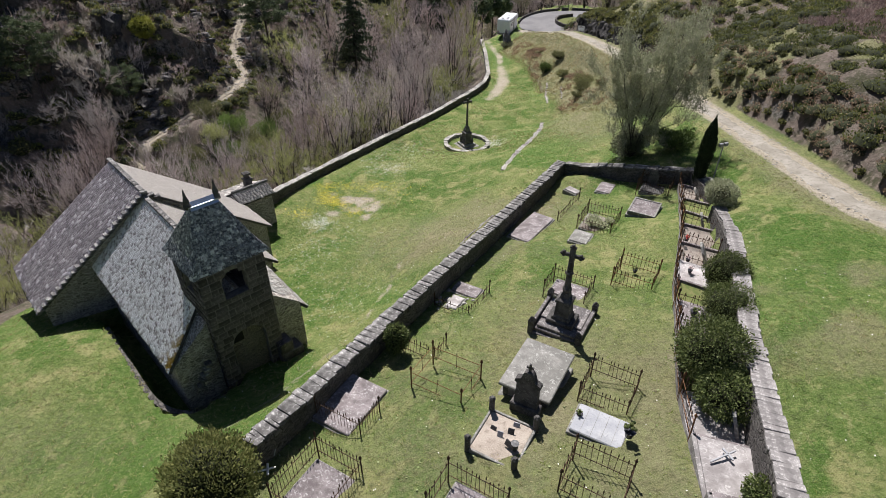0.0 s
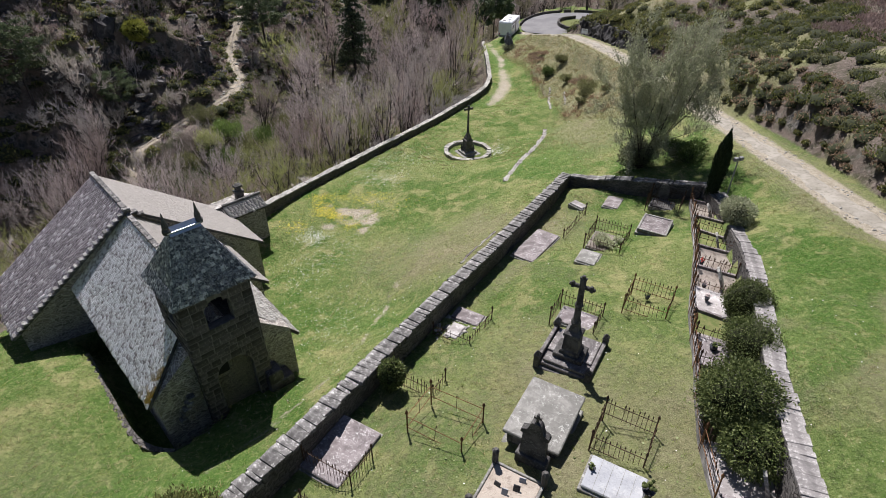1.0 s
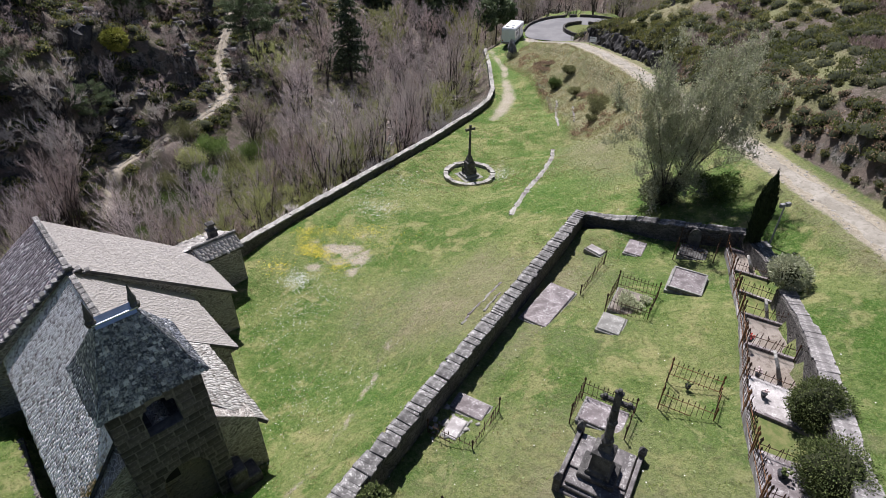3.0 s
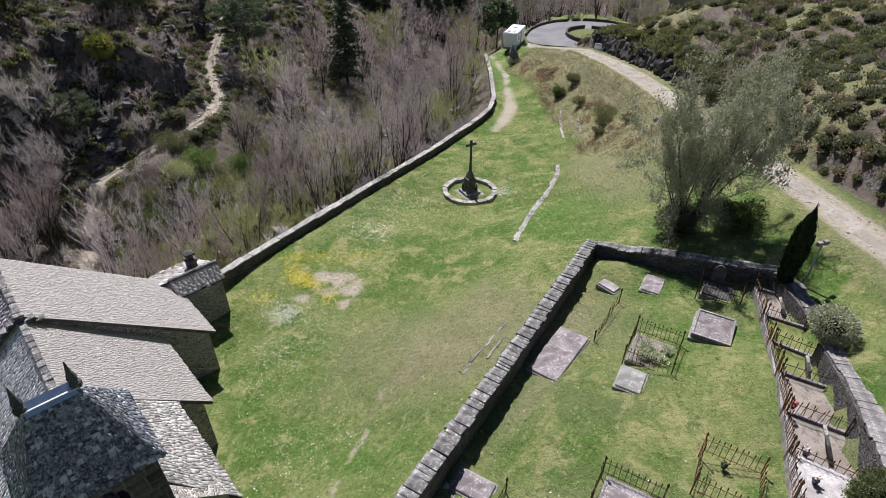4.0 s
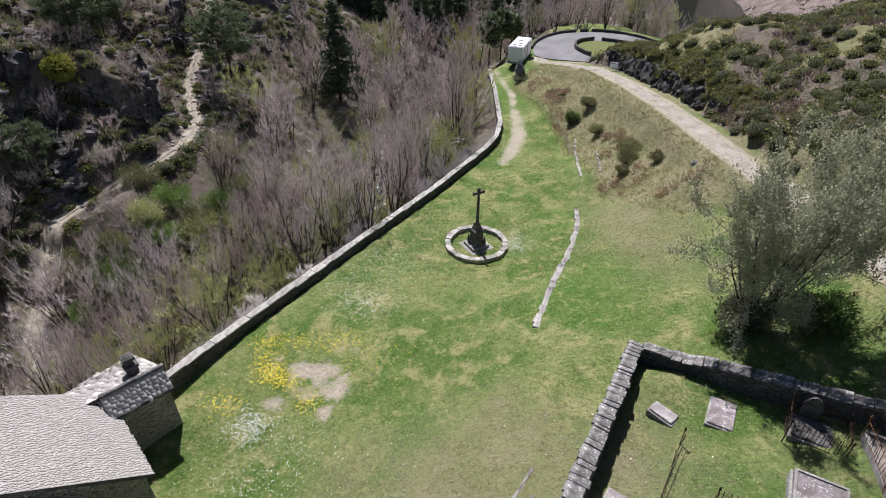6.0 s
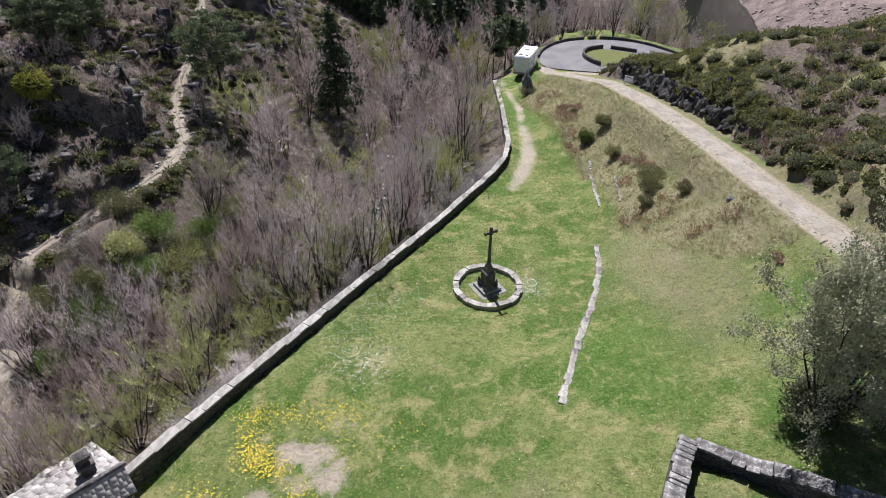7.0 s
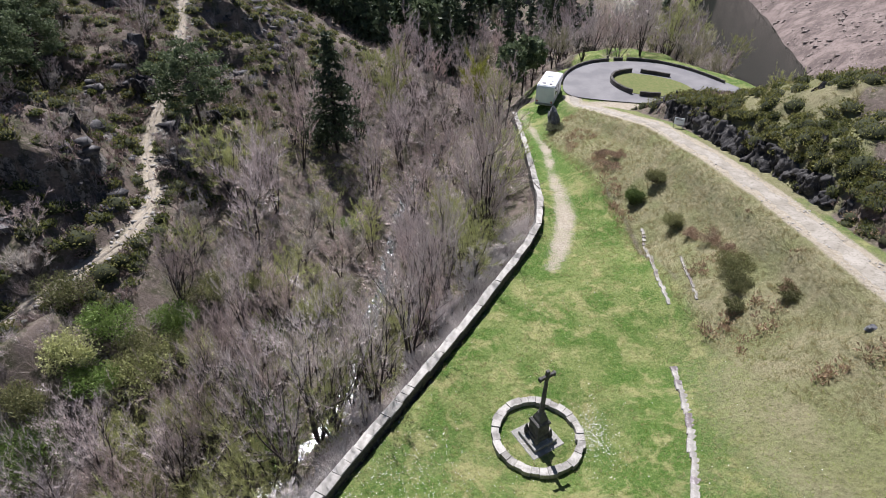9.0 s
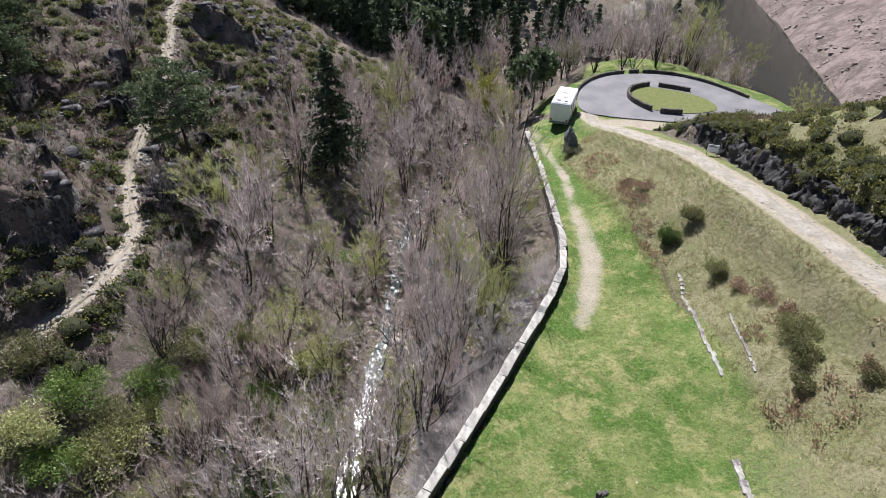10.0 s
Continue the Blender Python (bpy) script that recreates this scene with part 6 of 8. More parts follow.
def camper():
    t = thing("motorhome", "white coachbuilt motorhome parked beside the bend", "motorhome")
    body = bmesh.new()
    ring = [(-3.2, 0.55), (2.0, 0.55), (2.0, 1.75), (2.85, 2.05), (2.75, 2.85), (-3.05, 2.9), (-3.2, 2.7)]
    a = [body.verts.new((-1.12, y, z)) for y, z in ring]
    b = [body.verts.new((1.12, y, z)) for y, z in ring]
    body.faces.new(a), body.faces.new(b[::-1])
    for i in range(len(ring)):
        j = (i + 1) % len(ring)
        body.faces.new((a[j], a[i], b[i], b[j]))
    bmesh.ops.recalc_face_normals(body, faces=body.faces)
    bmesh.ops.bevel(body, geom=list(body.edges), offset=0.08, segments=2, affect="EDGES")
    part("body", body, M_PAINT, t)
    cab = bmesh.new()
    prism(cab, [(-0.98, 2.0), (0.98, 2.0), (0.9, 3.7), (-0.9, 3.7)], 0.5, [1.75, 1.75, 1.15, 1.15])
    bmesh.ops.recalc_face_normals(cab, faces=cab.faces)
    part("cab", cab, M_PAINT, t)
    part("windscreen", block(-0.85, 0.85, 2.3, 2.34, 1.2, 1.72), M_GLASS, t)
    part("chassis", block(-1.0, 1.0, -2.9, 3.4, 0.3, 0.56, 0.03), M_TRIMGREY, t)
    part("rear_bumper", block(-1.08, 1.08, -3.3, -3.1, 0.45, 0.72, 0.04), M_TRIMGREY, t)
    for x in (-0.9, 0.9):
        part("tail_light", block(x - 0.09, x + 0.09, -3.24, -3.18, 0.78, 1.02, 0.02), M_LAMPRED, t)
        for y in (-1.9, 2.7):
            wheel = part("wheel", rod(bmesh.new(), (x - 0.12, y, 0.33), (x + 0.12, y, 0.33), 0.33, 0.33, 18), M_TYRE, t)
            part("rim", rod(bmesh.new(), (x - 0.13, y, 0.33), (x + 0.13, y, 0.33), 0.18, 0.18, 12), M_TRIMGREY, wheel)
    for x, y, w in ((-0.4, -2.2, 0.25), (0.3, -1.0, 0.3), (-0.1, 0.7, 0.35), (0.5, -2.4, 0.18)):
        part("roof_hatch", block(x - w, x + w, y - w, y + w, 2.88, 2.98, 0.03), M_TRIMGREY if w < 0.3 else M_PAINT, t)
    part("side_door", block(1.11, 1.14, -0.5, 0.15, 0.65, 2.4, 0.01), M_TRIMGREY, t)
    part("side_window", block(1.11, 1.14, -2.3, -1.2, 1.6, 2.15, 0.01), M_GLASS, t)
    part("awning_case", block(1.12, 1.24, -2.8, 1.8, 2.5, 2.65, 0.02), M_TRIMGREY, t)
    return at(t, 11.6, 105.9, -9.3, -20)


camper()


def boulder(size, seed, squash=(1, 1, 1), jag=0.35, cuts=3):
    """A split, faceted rock."""
    rnd = random.Random(seed)
    bm = bmesh.new()
    bmesh.ops.create_icosphere(bm, subdivisions=cuts, radius=1.0)
    off = Vector((rnd.uniform(0, 50), rnd.uniform(0, 50), rnd.uniform(0, 50)))
    planes = [(Vector((rnd.uniform(-1, 1), rnd.uniform(-1, 1), rnd.uniform(-0.5, 0.9))).normalized(), rnd.uniform(0.4, 0.85)) for _ in range(16)]
    for v in bm.verts:
        p = v.co.copy()
        for n, d in planes:
            k = p.dot(n)
            if k > d:
                p -= n * (k - d)
        q = Vector((p.x * 3.4, p.y * 3.4, p.z * 1.3)) + off
        p *= 1 + jag * 0.5 * noise.noise(p * 1.5 + off) + jag * 0.55 * (noise.cell(q) - 0.5) + jag * 0.3 * noise.noise(p * 5.5 + off)
        v.co = Vector((p.x * squash[0], p.y * squash[1], p.z * squash[2])) * size
    return bm


def rock(x, y, size, seed, squash, label, dz=0.0, turn=0.0, group="rocks", tilt=0.0):
    t = part("rock", boulder(size, seed, squash), M_STANDING)
    tagged(t, label, "rock", group)
    t.matrix_basis = pose(x, y, ground_z(x, y) + dz, tilt, 0, turn)
    return t


rock(10.45, 96.0, 1.25, 3, (0.85, 0.75, 1.6), "tall blue-grey standing rock beside the motorhome", 1.0, 20, "", -16)


def rock_face():
    """The split rock of the road cutting, in upright ribs."""
    foot = smooth_line([(20.2, 93.5, 0), (19.95, 89, 0), (20.35, 84.6, 0), (20.95, 79, 0), (21.5, 74, 0), (21.85, 70, 0), (22.1, 66, 0), (22.4, 63, 0)], 0.09)
    rows = 10
    n = len(foot)
    d = np.gradient(foot[:, :2], axis=0)
    d /= np.linalg.norm(d, axis=1)[:, None]
    side = np.stack([-d[:, 1], d[:, 0]], 1)
    side *= np.sign(side[:, :1])
    s = np.arange(n) * 0.09

    def blocks(u, v, seed):
        """One random value to each block of the split rock."""
        h = np.sin(np.floor(u) * 127.1 + np.floor(v) * 311.7 + seed * 74.7) * 43758.5453
        return h - np.floor(h)
    z0 = height(foot[:, 0], foot[:, 1]) - 0.25
    tall = (1.2 + 0.9 * blocks(s / 1.1, s * 0, 1) + 0.5 * blocks(s / 0.42, s * 0, 2)) * np.clip(np.minimum(s, s[-1] - s) / 2.5, 0.15, 1)
    V = []
    for r in range(rows + 3):
        k = min(1.0, r / rows)
        z = z0 + tall * k
        u = s + 0.35 * k * tall + 0.25 * vnoise(s, s * 0, 1.5, 73)
        rib = 0.75 * blocks(u / 0.85, k * 2.2 + blocks(u / 0.85, s * 0, 3), 4) + 0.45 * blocks(u / 0.33, k * 4.0 + blocks(u / 0.33, s * 0, 5), 6) + 0.14 * (vnoise(s, z, 0.3, 76) - 0.5)
        back = 0.75 + 0.5 * k - rib + (max(0, r - rows)) * 0.8
        V.append(np.stack([foot[:, 0] + side[:, 0] * back, foot[:, 1] + side[:, 1] * back, z - max(0, r - rows) * 0.25], 1))
    v = np.concatenate(V)
    i = (np.arange(rows + 2)[:, None] * n + np.arange(n - 1)[None]).ravel()
    ob = soup("rock_face", v, np.stack([i, i + 1, i + n + 1, i + n], 1), M_ROCKCUT)
    return tagged(ob, "dark split rock face of the road cutting", "rock", kind="structure")


rock_face()


def notice():
    t = thing("notice_board", "small pale notice board at the rock's foot", "sign")
    part("panel", block(-0.45, 0.45, -0.02, 0.02, 0.35, 1.0, 0.01), M_SIGN, t)
    for i in range(3):
        part("text_bar", block(-0.36, 0.3 - 0.1 * i, -0.028, -0.02, 0.78 + 0.06 * i, 0.81 + 0.06 * i), M_GRANITE, t)
    for x in (-0.4, 0.4):
        part("leg", rod(bmesh.new(), (x, 0.03, -0.3), (x, 0.03, 1.0), 0.03, 0.03, 6), M_TRIMGREY, t)
    return at(t, 19.85, 84.6, None, -22)


notice()


# ---- plants ----
class Leaves:
    """Collects points and faces with numpy, then makes one mesh."""

    def __init__(self):
        self.v, self.f, self.n = [], [], 0

    def add(self, verts, faces):
        self.v.append(np.asarray(verts, np.float32))
        self.f.append(np.asarray(faces, np.int32) + self.n)
        self.n += len(verts)

    def build(self, name, material, smooth=False):
        return soup(name, np.concatenate(self.v), np.concatenate(self.f), material, smooth)


def quads_at(rng, c, size, long=1.0, up=0.0, way=None):
    """Leaf-like quads at the centres c, turned at random; long stretches them, up raises them."""
    n = len(c)
    a = rng.normal(size=(n, 3)) if way is None else way + 0.35 * rng.normal(size=(n, 3))
    a[:, 2] += up
    a /= np.linalg.norm(a, axis=1)[:, None]
    b = np.cross(a, rng.normal(size=(n, 3)))
    b /= np.linalg.norm(b, axis=1)[:, None] + 1e-9
    s = (size * rng.uniform(0.6, 1.4, n))[:, None]
    a, b = a * s * long * 0.5, b * s * 0.5
    v = np.stack([c - a, c + b * 0.8, c + a, c - b * 0.8], 1).reshape(-1, 3)
    i = np.arange(n)[:, None] * 4
    return v, i + np.array([[0, 1, 2, 3]])


def slivers(rng, p, q, w):
    """Thin twigs from p to q, as three-cornered faces."""
    n = len(p)
    d = q - p
    b = np.cross(d, rng.normal(size=(n, 3)))
    b /= np.linalg.norm(b, axis=1)[:, None] + 1e-9
    w = np.broadcast_to(np.asarray(w, float), (n,))[:, None]
    v = np.stack([p - b * w / 2, p + b * w / 2, q], 1).reshape(-1, 3)
    return v, np.arange(n)[:, None] * 3 + np.array([[0, 1, 2]])


def tubes(rng, segs):
    """Three-sided tapered limbs; segs holds rows of p, q, r0, r1."""
    s = np.array(segs)
    p, q, r0, r1 = s[:, :3], s[:, 3:6], s[:, 6:7], s[:, 7:8]
    d = (q - p) / (np.linalg.norm(q - p, axis=1)[:, None] + 1e-9)
    e = np.cross(d, np.array([0.31, 0.77, 0.2]))
    e /= np.linalg.norm(e, axis=1)[:, None] + 1e-9
    g = np.cross(d, e)
    ring = [(math.cos(t), math.sin(t)) for t in (0, 2.094, 4.189)]
    v = np.stack([p + (e * c + g * k) * r0 for c, k in ring] + [q + (e * c + g * k) * r1 for c, k in ring], 1).reshape(-1, 3)
    i = np.arange(len(s))[:, None, None] * 6
    f = np.array([[0, 1, 4], [0, 4, 3], [1, 2, 5], [1, 5, 4], [2, 0, 3], [2, 3, 5]])
    return v, (i + f[None]).reshape(-1, 3)


def bands(rng, segs):
    """Thin limbs as flat tapered strips."""
    p, q, r0, r1 = segs[:, :3], segs[:, 3:6], segs[:, 6:7], segs[:, 7:8]
    b = np.cross(q - p, rng.normal(size=p.shape))
    b /= np.linalg.norm(b, axis=1)[:, None] + 1e-9
    v = np.stack([p - b * r0, p + b * r0, q + b * r1, q - b * r1], 1).reshape(-1, 3)
    i = np.arange(len(p))[:, None, None] * 4
    return v, (i + np.array([[0, 1, 2], [0, 2, 3]])[None]).reshape(-1, 3)


def limb(rng, p, d, length, r, depth, segs, tips, steps=4, wander=0.18, up=0.12, split=(2, 4), shrink=0.62, splay=0.58):
    """A limb with its branches."""
    p, d = np.array(p, float), np.array(d, float)
    step = length / steps
    for k in range(steps):
        d = d + rng.normal(size=3) * wander + np.array([0, 0, up])
        d /= np.linalg.norm(d)
        q = p + d * step
        r1 = r * (0.82 if k < steps - 1 else 0.6)
        segs.append((*p, *q, r, r1, depth))
        if depth > 0 and k >= 1:
            for _ in range(rng.integers(*split)):
                e = d + rng.normal(size=3) * splay + np.array([0, 0, 0.1])
                e /= np.linalg.norm(e)
                limb(rng, q, e, length * shrink * rng.uniform(0.6, 1.1), r1 * 0.55, depth - 1, segs, tips, 3, wander, up, split, shrink, splay)
        if depth <= 1:
            tips.append((*q, *d, length))
        p, r = q, r1


def bare_tree(name, label, seed, h, stems, spread, twig_mat, twigs=5, twig_len=0.55, twig_w=0.022, category="tree", group="bare trees in the gorge", leaf=None, splay=0.58, up=0.1):
    """A leafless tree or coppiced clump: stems, limbs and a haze of twigs."""
    rng = np.random.default_rng(seed)
    segs, tips = [], []
    for k in range(stems):
        a = rng.uniform(0, 6.283)
        d = np.array([math.cos(a) * spread, math.sin(a) * spread, 1.0])
        hh = h * rng.uniform(0.75, 1.05)
        limb(rng, (math.cos(a) * 0.03, math.sin(a) * 0.03, -0.3), d / np.linalg.norm(d), hh * 0.8, 0.034 + h * 0.015 / stems ** 0.3, 2, segs, tips, 6, 0.1, up, (1, 3), 0.42, splay)
    t = thing(name, label, category, group)
    s = np.array(segs)
    thick = s[:, 8] >= 2
    stem = Leaves()
    stem.add(*tubes(rng, s[thick]))
    stem.add(*bands(rng, s[s[:, 8] == 1]))
    under(stem.build("trunk", M_BARK), t)
    lv = Leaves()
    fine = s[s[:, 8] == 0]
    lv.add(*slivers(rng, fine[:, :3], fine[:, 3:6] + (fine[:, 3:6] - fine[:, :3]) * 0.5, np.maximum(fine[:, 6] * 1.5, twig_w * 0.8)))
    tp = np.array(tips)
    p = np.repeat(tp[:, :3], twigs, 0)
    d = np.repeat(tp[:, 3:6], twigs, 0) + rng.normal(size=(len(p), 3)) * 0.45 + np.array([0, 0, 0.5])
    d /= np.linalg.norm(d, axis=1)[:, None]
    q = p + d * (twig_len * rng.uniform(0.5, 1.3, len(p)))[:, None]
    lv.add(*slivers(rng, p, q, twig_w))
    under(lv.build("crown", twig_mat), t)
    if leaf:
        m, size, many = leaf
        k = rng.integers(0, len(p), many)
        c = p[k] + (q[k] - p[k]) * rng.uniform(0, 1, many)[:, None] + rng.normal(size=(many, 3)) * 0.16
        v, f = quads_at(rng, c, size, 1.3)
        under(soup("leaves", v, f, m), t)
    return t


def blob(rng, c, r, cells=10):
    """A rough closed lump, for the shaded inside of a dense bush."""
    th, ph = np.meshgrid(np.linspace(0.05, math.pi - 0.05, cells), np.linspace(0, 2 * math.pi, cells * 2, endpoint=False), indexing="ij")
    d = np.stack([np.sin(th) * np.cos(ph), np.sin(th) * np.sin(ph), np.cos(th)], -1).reshape(-1, 3)
    d = d * (1 + 0.12 * rng.normal(size=(len(d), 1)))
    v = np.asarray(c) + d * np.asarray(r)
    m = cells * 2
    i, j = np.meshgrid(np.arange(cells - 1), np.arange(m), indexing="ij")
    a, b = i * m + j, i * m + (j + 1) % m
    return v, np.stack([a, b, b + m, a + m], -1).reshape(-1, 4)


def bush(name, label, seed, size, leaves, leaf, material, category="bush", group="", lumps=7, core=0.72, square=2.0, up=0.0, long=1.6):
    """A leafy bush: a dark inside and many small leaves in lumps on its surface."""
    rng = np.random.default_rng(seed)
    t = thing(name, label, category, group)
    sx, sy, sz = size
    lv = Leaves()
    cs = rng.normal(size=(lumps, 3))
    cs /= np.linalg.norm(cs, axis=1)[:, None]
    cs[:, 2] = np.abs(cs[:, 2]) * 0.8
    under(soup("branch_core", *blob(rng, (0, 0, sz * 0.5), (sx * core, sy * core, sz * 0.5 * core)), M_BUSH_SHADE), t)
    d = rng.normal(size=(leaves, 3))
    d /= (np.abs(d) ** square).sum(1)[:, None] ** (1 / square)
    lump = np.max(np.clip((d @ cs.T), 0, 1) ** 6, axis=1)
    r = 0.76 + 0.24 * lump + rng.normal(size=leaves) * 0.085
    c = d * r[:, None] * np.array([sx, sy, sz * 0.5]) + np.array([0, 0, sz * 0.5])
    keep = c[:, 2] > 0.02
    lv.add(*quads_at(rng, c[keep], leaf, long, up, d[keep] * 0.6))
    under(lv.build("foliage", material), t)
    return t


# Near-black, so the gloom inside a bush is put into the lump's colour.
M_BUSH_SHADE = make_plain("bush_shade", (0.02, 0.025, 0.01), (0.04, 0.045, 0.02), 6.0, 0.95)


def loose(name, label, seed, r, h, material, category="bush", group="", leaves=1500, leaf=0.1, tufts=9, squash=0.9):
    """An open shrub of several leaning tufts of sprigs, with gaps between them."""
    g = np.random.default_rng(seed)
    t = thing(name, label, category, group)
    lv = Leaves()
    twigs = []
    for k in range(tufts):
        a, q = g.uniform(0, 6.283), math.sqrt(g.uniform(0, 1)) * 0.75
        foot = np.array([math.cos(a) * q * r * 0.4, math.sin(a) * q * r * 0.4 * squash, 0.0])
        mid = np.array([math.cos(a) * q * r, math.sin(a) * q * r * squash, h * g.uniform(0.35, 0.68) * (1 - 0.35 * q * q)])
        rad = np.array([r * 0.42, r * 0.42, h * 0.34]) * g.uniform(0.7, 1.15)
        n = leaves // tufts
        d = g.normal(size=(n, 3))
        d /= np.linalg.norm(d, axis=1)[:, None]
        c = mid + d * rad * (g.uniform(0.15, 1.0, (n, 1)) ** 0.55)
        keep = c[:, 2] > 0.03
        lv.add(*quads_at(g, c[keep], leaf, 2.0, 0.25, d[keep] * 0.5))
        for _ in range(5):
            twigs.append((*foot, *(mid + g.normal(size=3) * rad * 0.5), 0.018, 0.006))
    v, f = tubes(g, np.array(twigs))
    under(soup("stem", v, f, M_BARK), t)
    under(lv.build("foliage", material), t)
    return t


def conifer(name, label, seed, h, w, material, kind="spruce", group="conifers", whorls=13, needle=0.32):
    """A conifer with tiers of drooping boughs, or a bare-stemmed pine with a flat top."""
    rng = np.random.default_rng(seed)
    t = thing(name, label, "tree", group)
    segs = [(0, 0, -0.4, 0, 0, h * 0.5, h * 0.02, h * 0.013, 2), (0, 0, h * 0.5, 0, 0, h, h * 0.013, 0.02, 2)]
    lv = Leaves()
    start = 0.12 if kind == "spruce" else 0.46
    for k in range(whorls):
        f = start + (0.97 - start) * k / (whorls - 1)
        reach = w * ((1 - f) ** 0.8 if kind == "spruce" else (0.35 + 0.9 * math.sin(math.pi * min(1, (f - start) / (1 - start) * 0.85 + 0.12))) * 0.75)
        for b in range(rng.integers(4, 7)):
            a = rng.uniform(0, 6.283)
            ln = reach * rng.uniform(0.65, 1.1) + 0.15
            drop = -0.28 if kind == "spruce" else rng.uniform(-0.05, 0.35)
            p = np.array([0, 0, h * f])
            q = p + np.array([math.cos(a) * ln, math.sin(a) * ln, ln * drop])
            segs.append((*p, *q, 0.012 * h * (1 - f) + 0.012, 0.008, 1))
            n = int((10 + ln * 13) * (0.35 / needle) ** 1.2) if kind == "spruce" else int((14 + ln * 18) * (0.35 / needle) ** 1.2)
            u = rng.uniform(0.25, 1.05, n)[:, None] if kind == "spruce" else rng.choice((0.62, 0.8, 0.97), n)[:, None]
            c = p + (q - p) * u + rng.normal(size=(n, 3)) * (np.array([1, 1, 0.4]) * (0.1 + 0.12 * ln) if kind == "spruce" else np.array([0.22, 0.22, 0.13]) * h / 9)
            lv.add(*quads_at(rng, c, needle, 1.7, -0.2 if kind == "spruce" else 0.1))
    v, f = tubes(rng, np.array(segs))
    under(soup("trunk", v, f, M_BARK), t)
    under(lv.build("crown", material), t)
    return t


def heights(xy):
    return height(xy[:, 0], xy[:, 1])


def scatter(rng, n, box, keep):
    """n random points of the box (x0, x1, y0, y1) at which keep(x, y) holds."""
    out = []
    total = 0
    while total < n:
        p = np.stack([rng.uniform(box[0], box[1], n * 2), rng.uniform(box[2], box[3], n * 2)], 1)
        p = p[keep(p[:, 0], p[:, 1])]
        out.append(p)
        total += len(p)
    return np.concatenate(out)[:n]


def apart(p, gap):
    """Only those points that keep a distance from those before."""
    got = []
    for q in p:
        if all((q[0] - g[0]) ** 2 + (q[1] - g[1]) ** 2 > gap * gap for g in got):
            got.append(q)
    return got


def wild(x, y, clear=1.2):
    d_lane, _ = near(x, y, LANE_LINE)
    d_trail, _ = near(x, y, TRAIL_LINE)
    d_stream, _ = near(x, y, STREAM_LINE)
    d_trail = np.minimum(d_trail, near(x, y, SPUR)[0])
    ok = ~inside(x, y, LAWN_EDGE) & (d_lane > 2.6) & (d_trail > clear) & (d_stream > 1.3)
    return ok & (np.hypot((x - 27) / 1.3, y - 111) > 13.5)


def copies(first, spots, rng, lo, hi):
    """Copies of the things in first over the spots, sized between lo and hi."""
    for k, (x, y) in enumerate(spots):
        ob = first[k % len(first)]
        s = rng.uniform(lo, hi)
        z = ground_z(x, y)
        m = pose(x, y, z, rng.uniform(-4, 4), rng.uniform(-4, 4), rng.uniform(0, 360)) @ Matrix.Diagonal((s, s, s * rng.uniform(0.9, 1.15), 1))
        if k < len(first):
            ob.matrix_basis = m
        else:
            c = copy_thing(ob, Matrix())
            c.matrix_basis = m


TRAIL_LOW = TRAIL_LINE[TRAIL_LINE[:, 1] < 93]


def hides_trail(x, y, reach=11.0):
    """Whether a tall tree there would stand in front of the footpath, seen from the meadow."""
    d = Vector((x, y - 8)).normalized()
    for k in range(1, int(reach) + 1):
        if float(near(np.array([x + d.x * k]), np.array([y + d.y * k]), TRAIL_LOW)[0][0]) < 1.7:
            return True
    return False


M_BLOSSOM = make_leaf("white_blossom", (0.6, 0.58, 0.54), (0.78, 0.76, 0.72), 0.15, 0.2)
M_LEAF_OLIVE = make_leaf("olive_leaves", (0.09, 0.11, 0.035), (0.32, 0.325, 0.13), 0.3, 0.4, 0.45)
rng = np.random.default_rng(7)
# the leafless wood of the gorge
BARE = [bare_tree("bare_tree", "leafless grey-mauve alder with upright stems", 11, 9.0, 5, 0.16, M_TWIG, 4, 0.75, 0.03),
        bare_tree("bare_tree", "leafless coppiced clump of thin grey stems", 12, 6.5, 6, 0.36, M_TWIG, 4, 0.7, 0.032),
        bare_tree("bare_tree", "slender leafless ash with a brown twiggy crown", 13, 10.0, 3, 0.1, M_TWIG_BROWN, 6, 0.75, 0.032),
        bare_tree("bare_tree", "low spreading leafless tree with pale twigs", 14, 5.0, 6, 0.6, M_TWIG_PALE, 5, 0.55, 0.026),
        bare_tree("bare_tree", "leafless tree showing first olive buds", 15, 7.5, 5, 0.26, M_TWIG_OLIVE, 8, 0.6, 0.034),
        bare_tree("bare_tree", "leafless brown tree with a rounded crown", 16, 6.5, 4, 0.4, M_TWIG_BROWN, 6, 0.65, 0.03)]
BARE_NEAR = [bare_tree("bare_tree", "leafless alder with dark upright stems and a mauve haze of twigs", 51, 9.5, 6, 0.2, M_TWIG, 7, 0.6, 0.015, splay=0.42, up=0.14),
             bare_tree("bare_tree", "leafless coppiced clump of dark fanning stems", 52, 8.0, 9, 0.34, M_TWIG_BROWN, 6, 0.6, 0.015, splay=0.4, up=0.15),
             bare_tree("bare_tree", "coppiced willow with dark stems in first olive leaf", 53, 7.0, 7, 0.45, M_TWIG_OLIVE, 8, 0.5, 0.018),
             bare_tree("bare_tree", "low spreading tree in first olive leaf", 54, 5.5, 6, 0.6, M_TWIG_OLIVE, 8, 0.5, 0.018)]
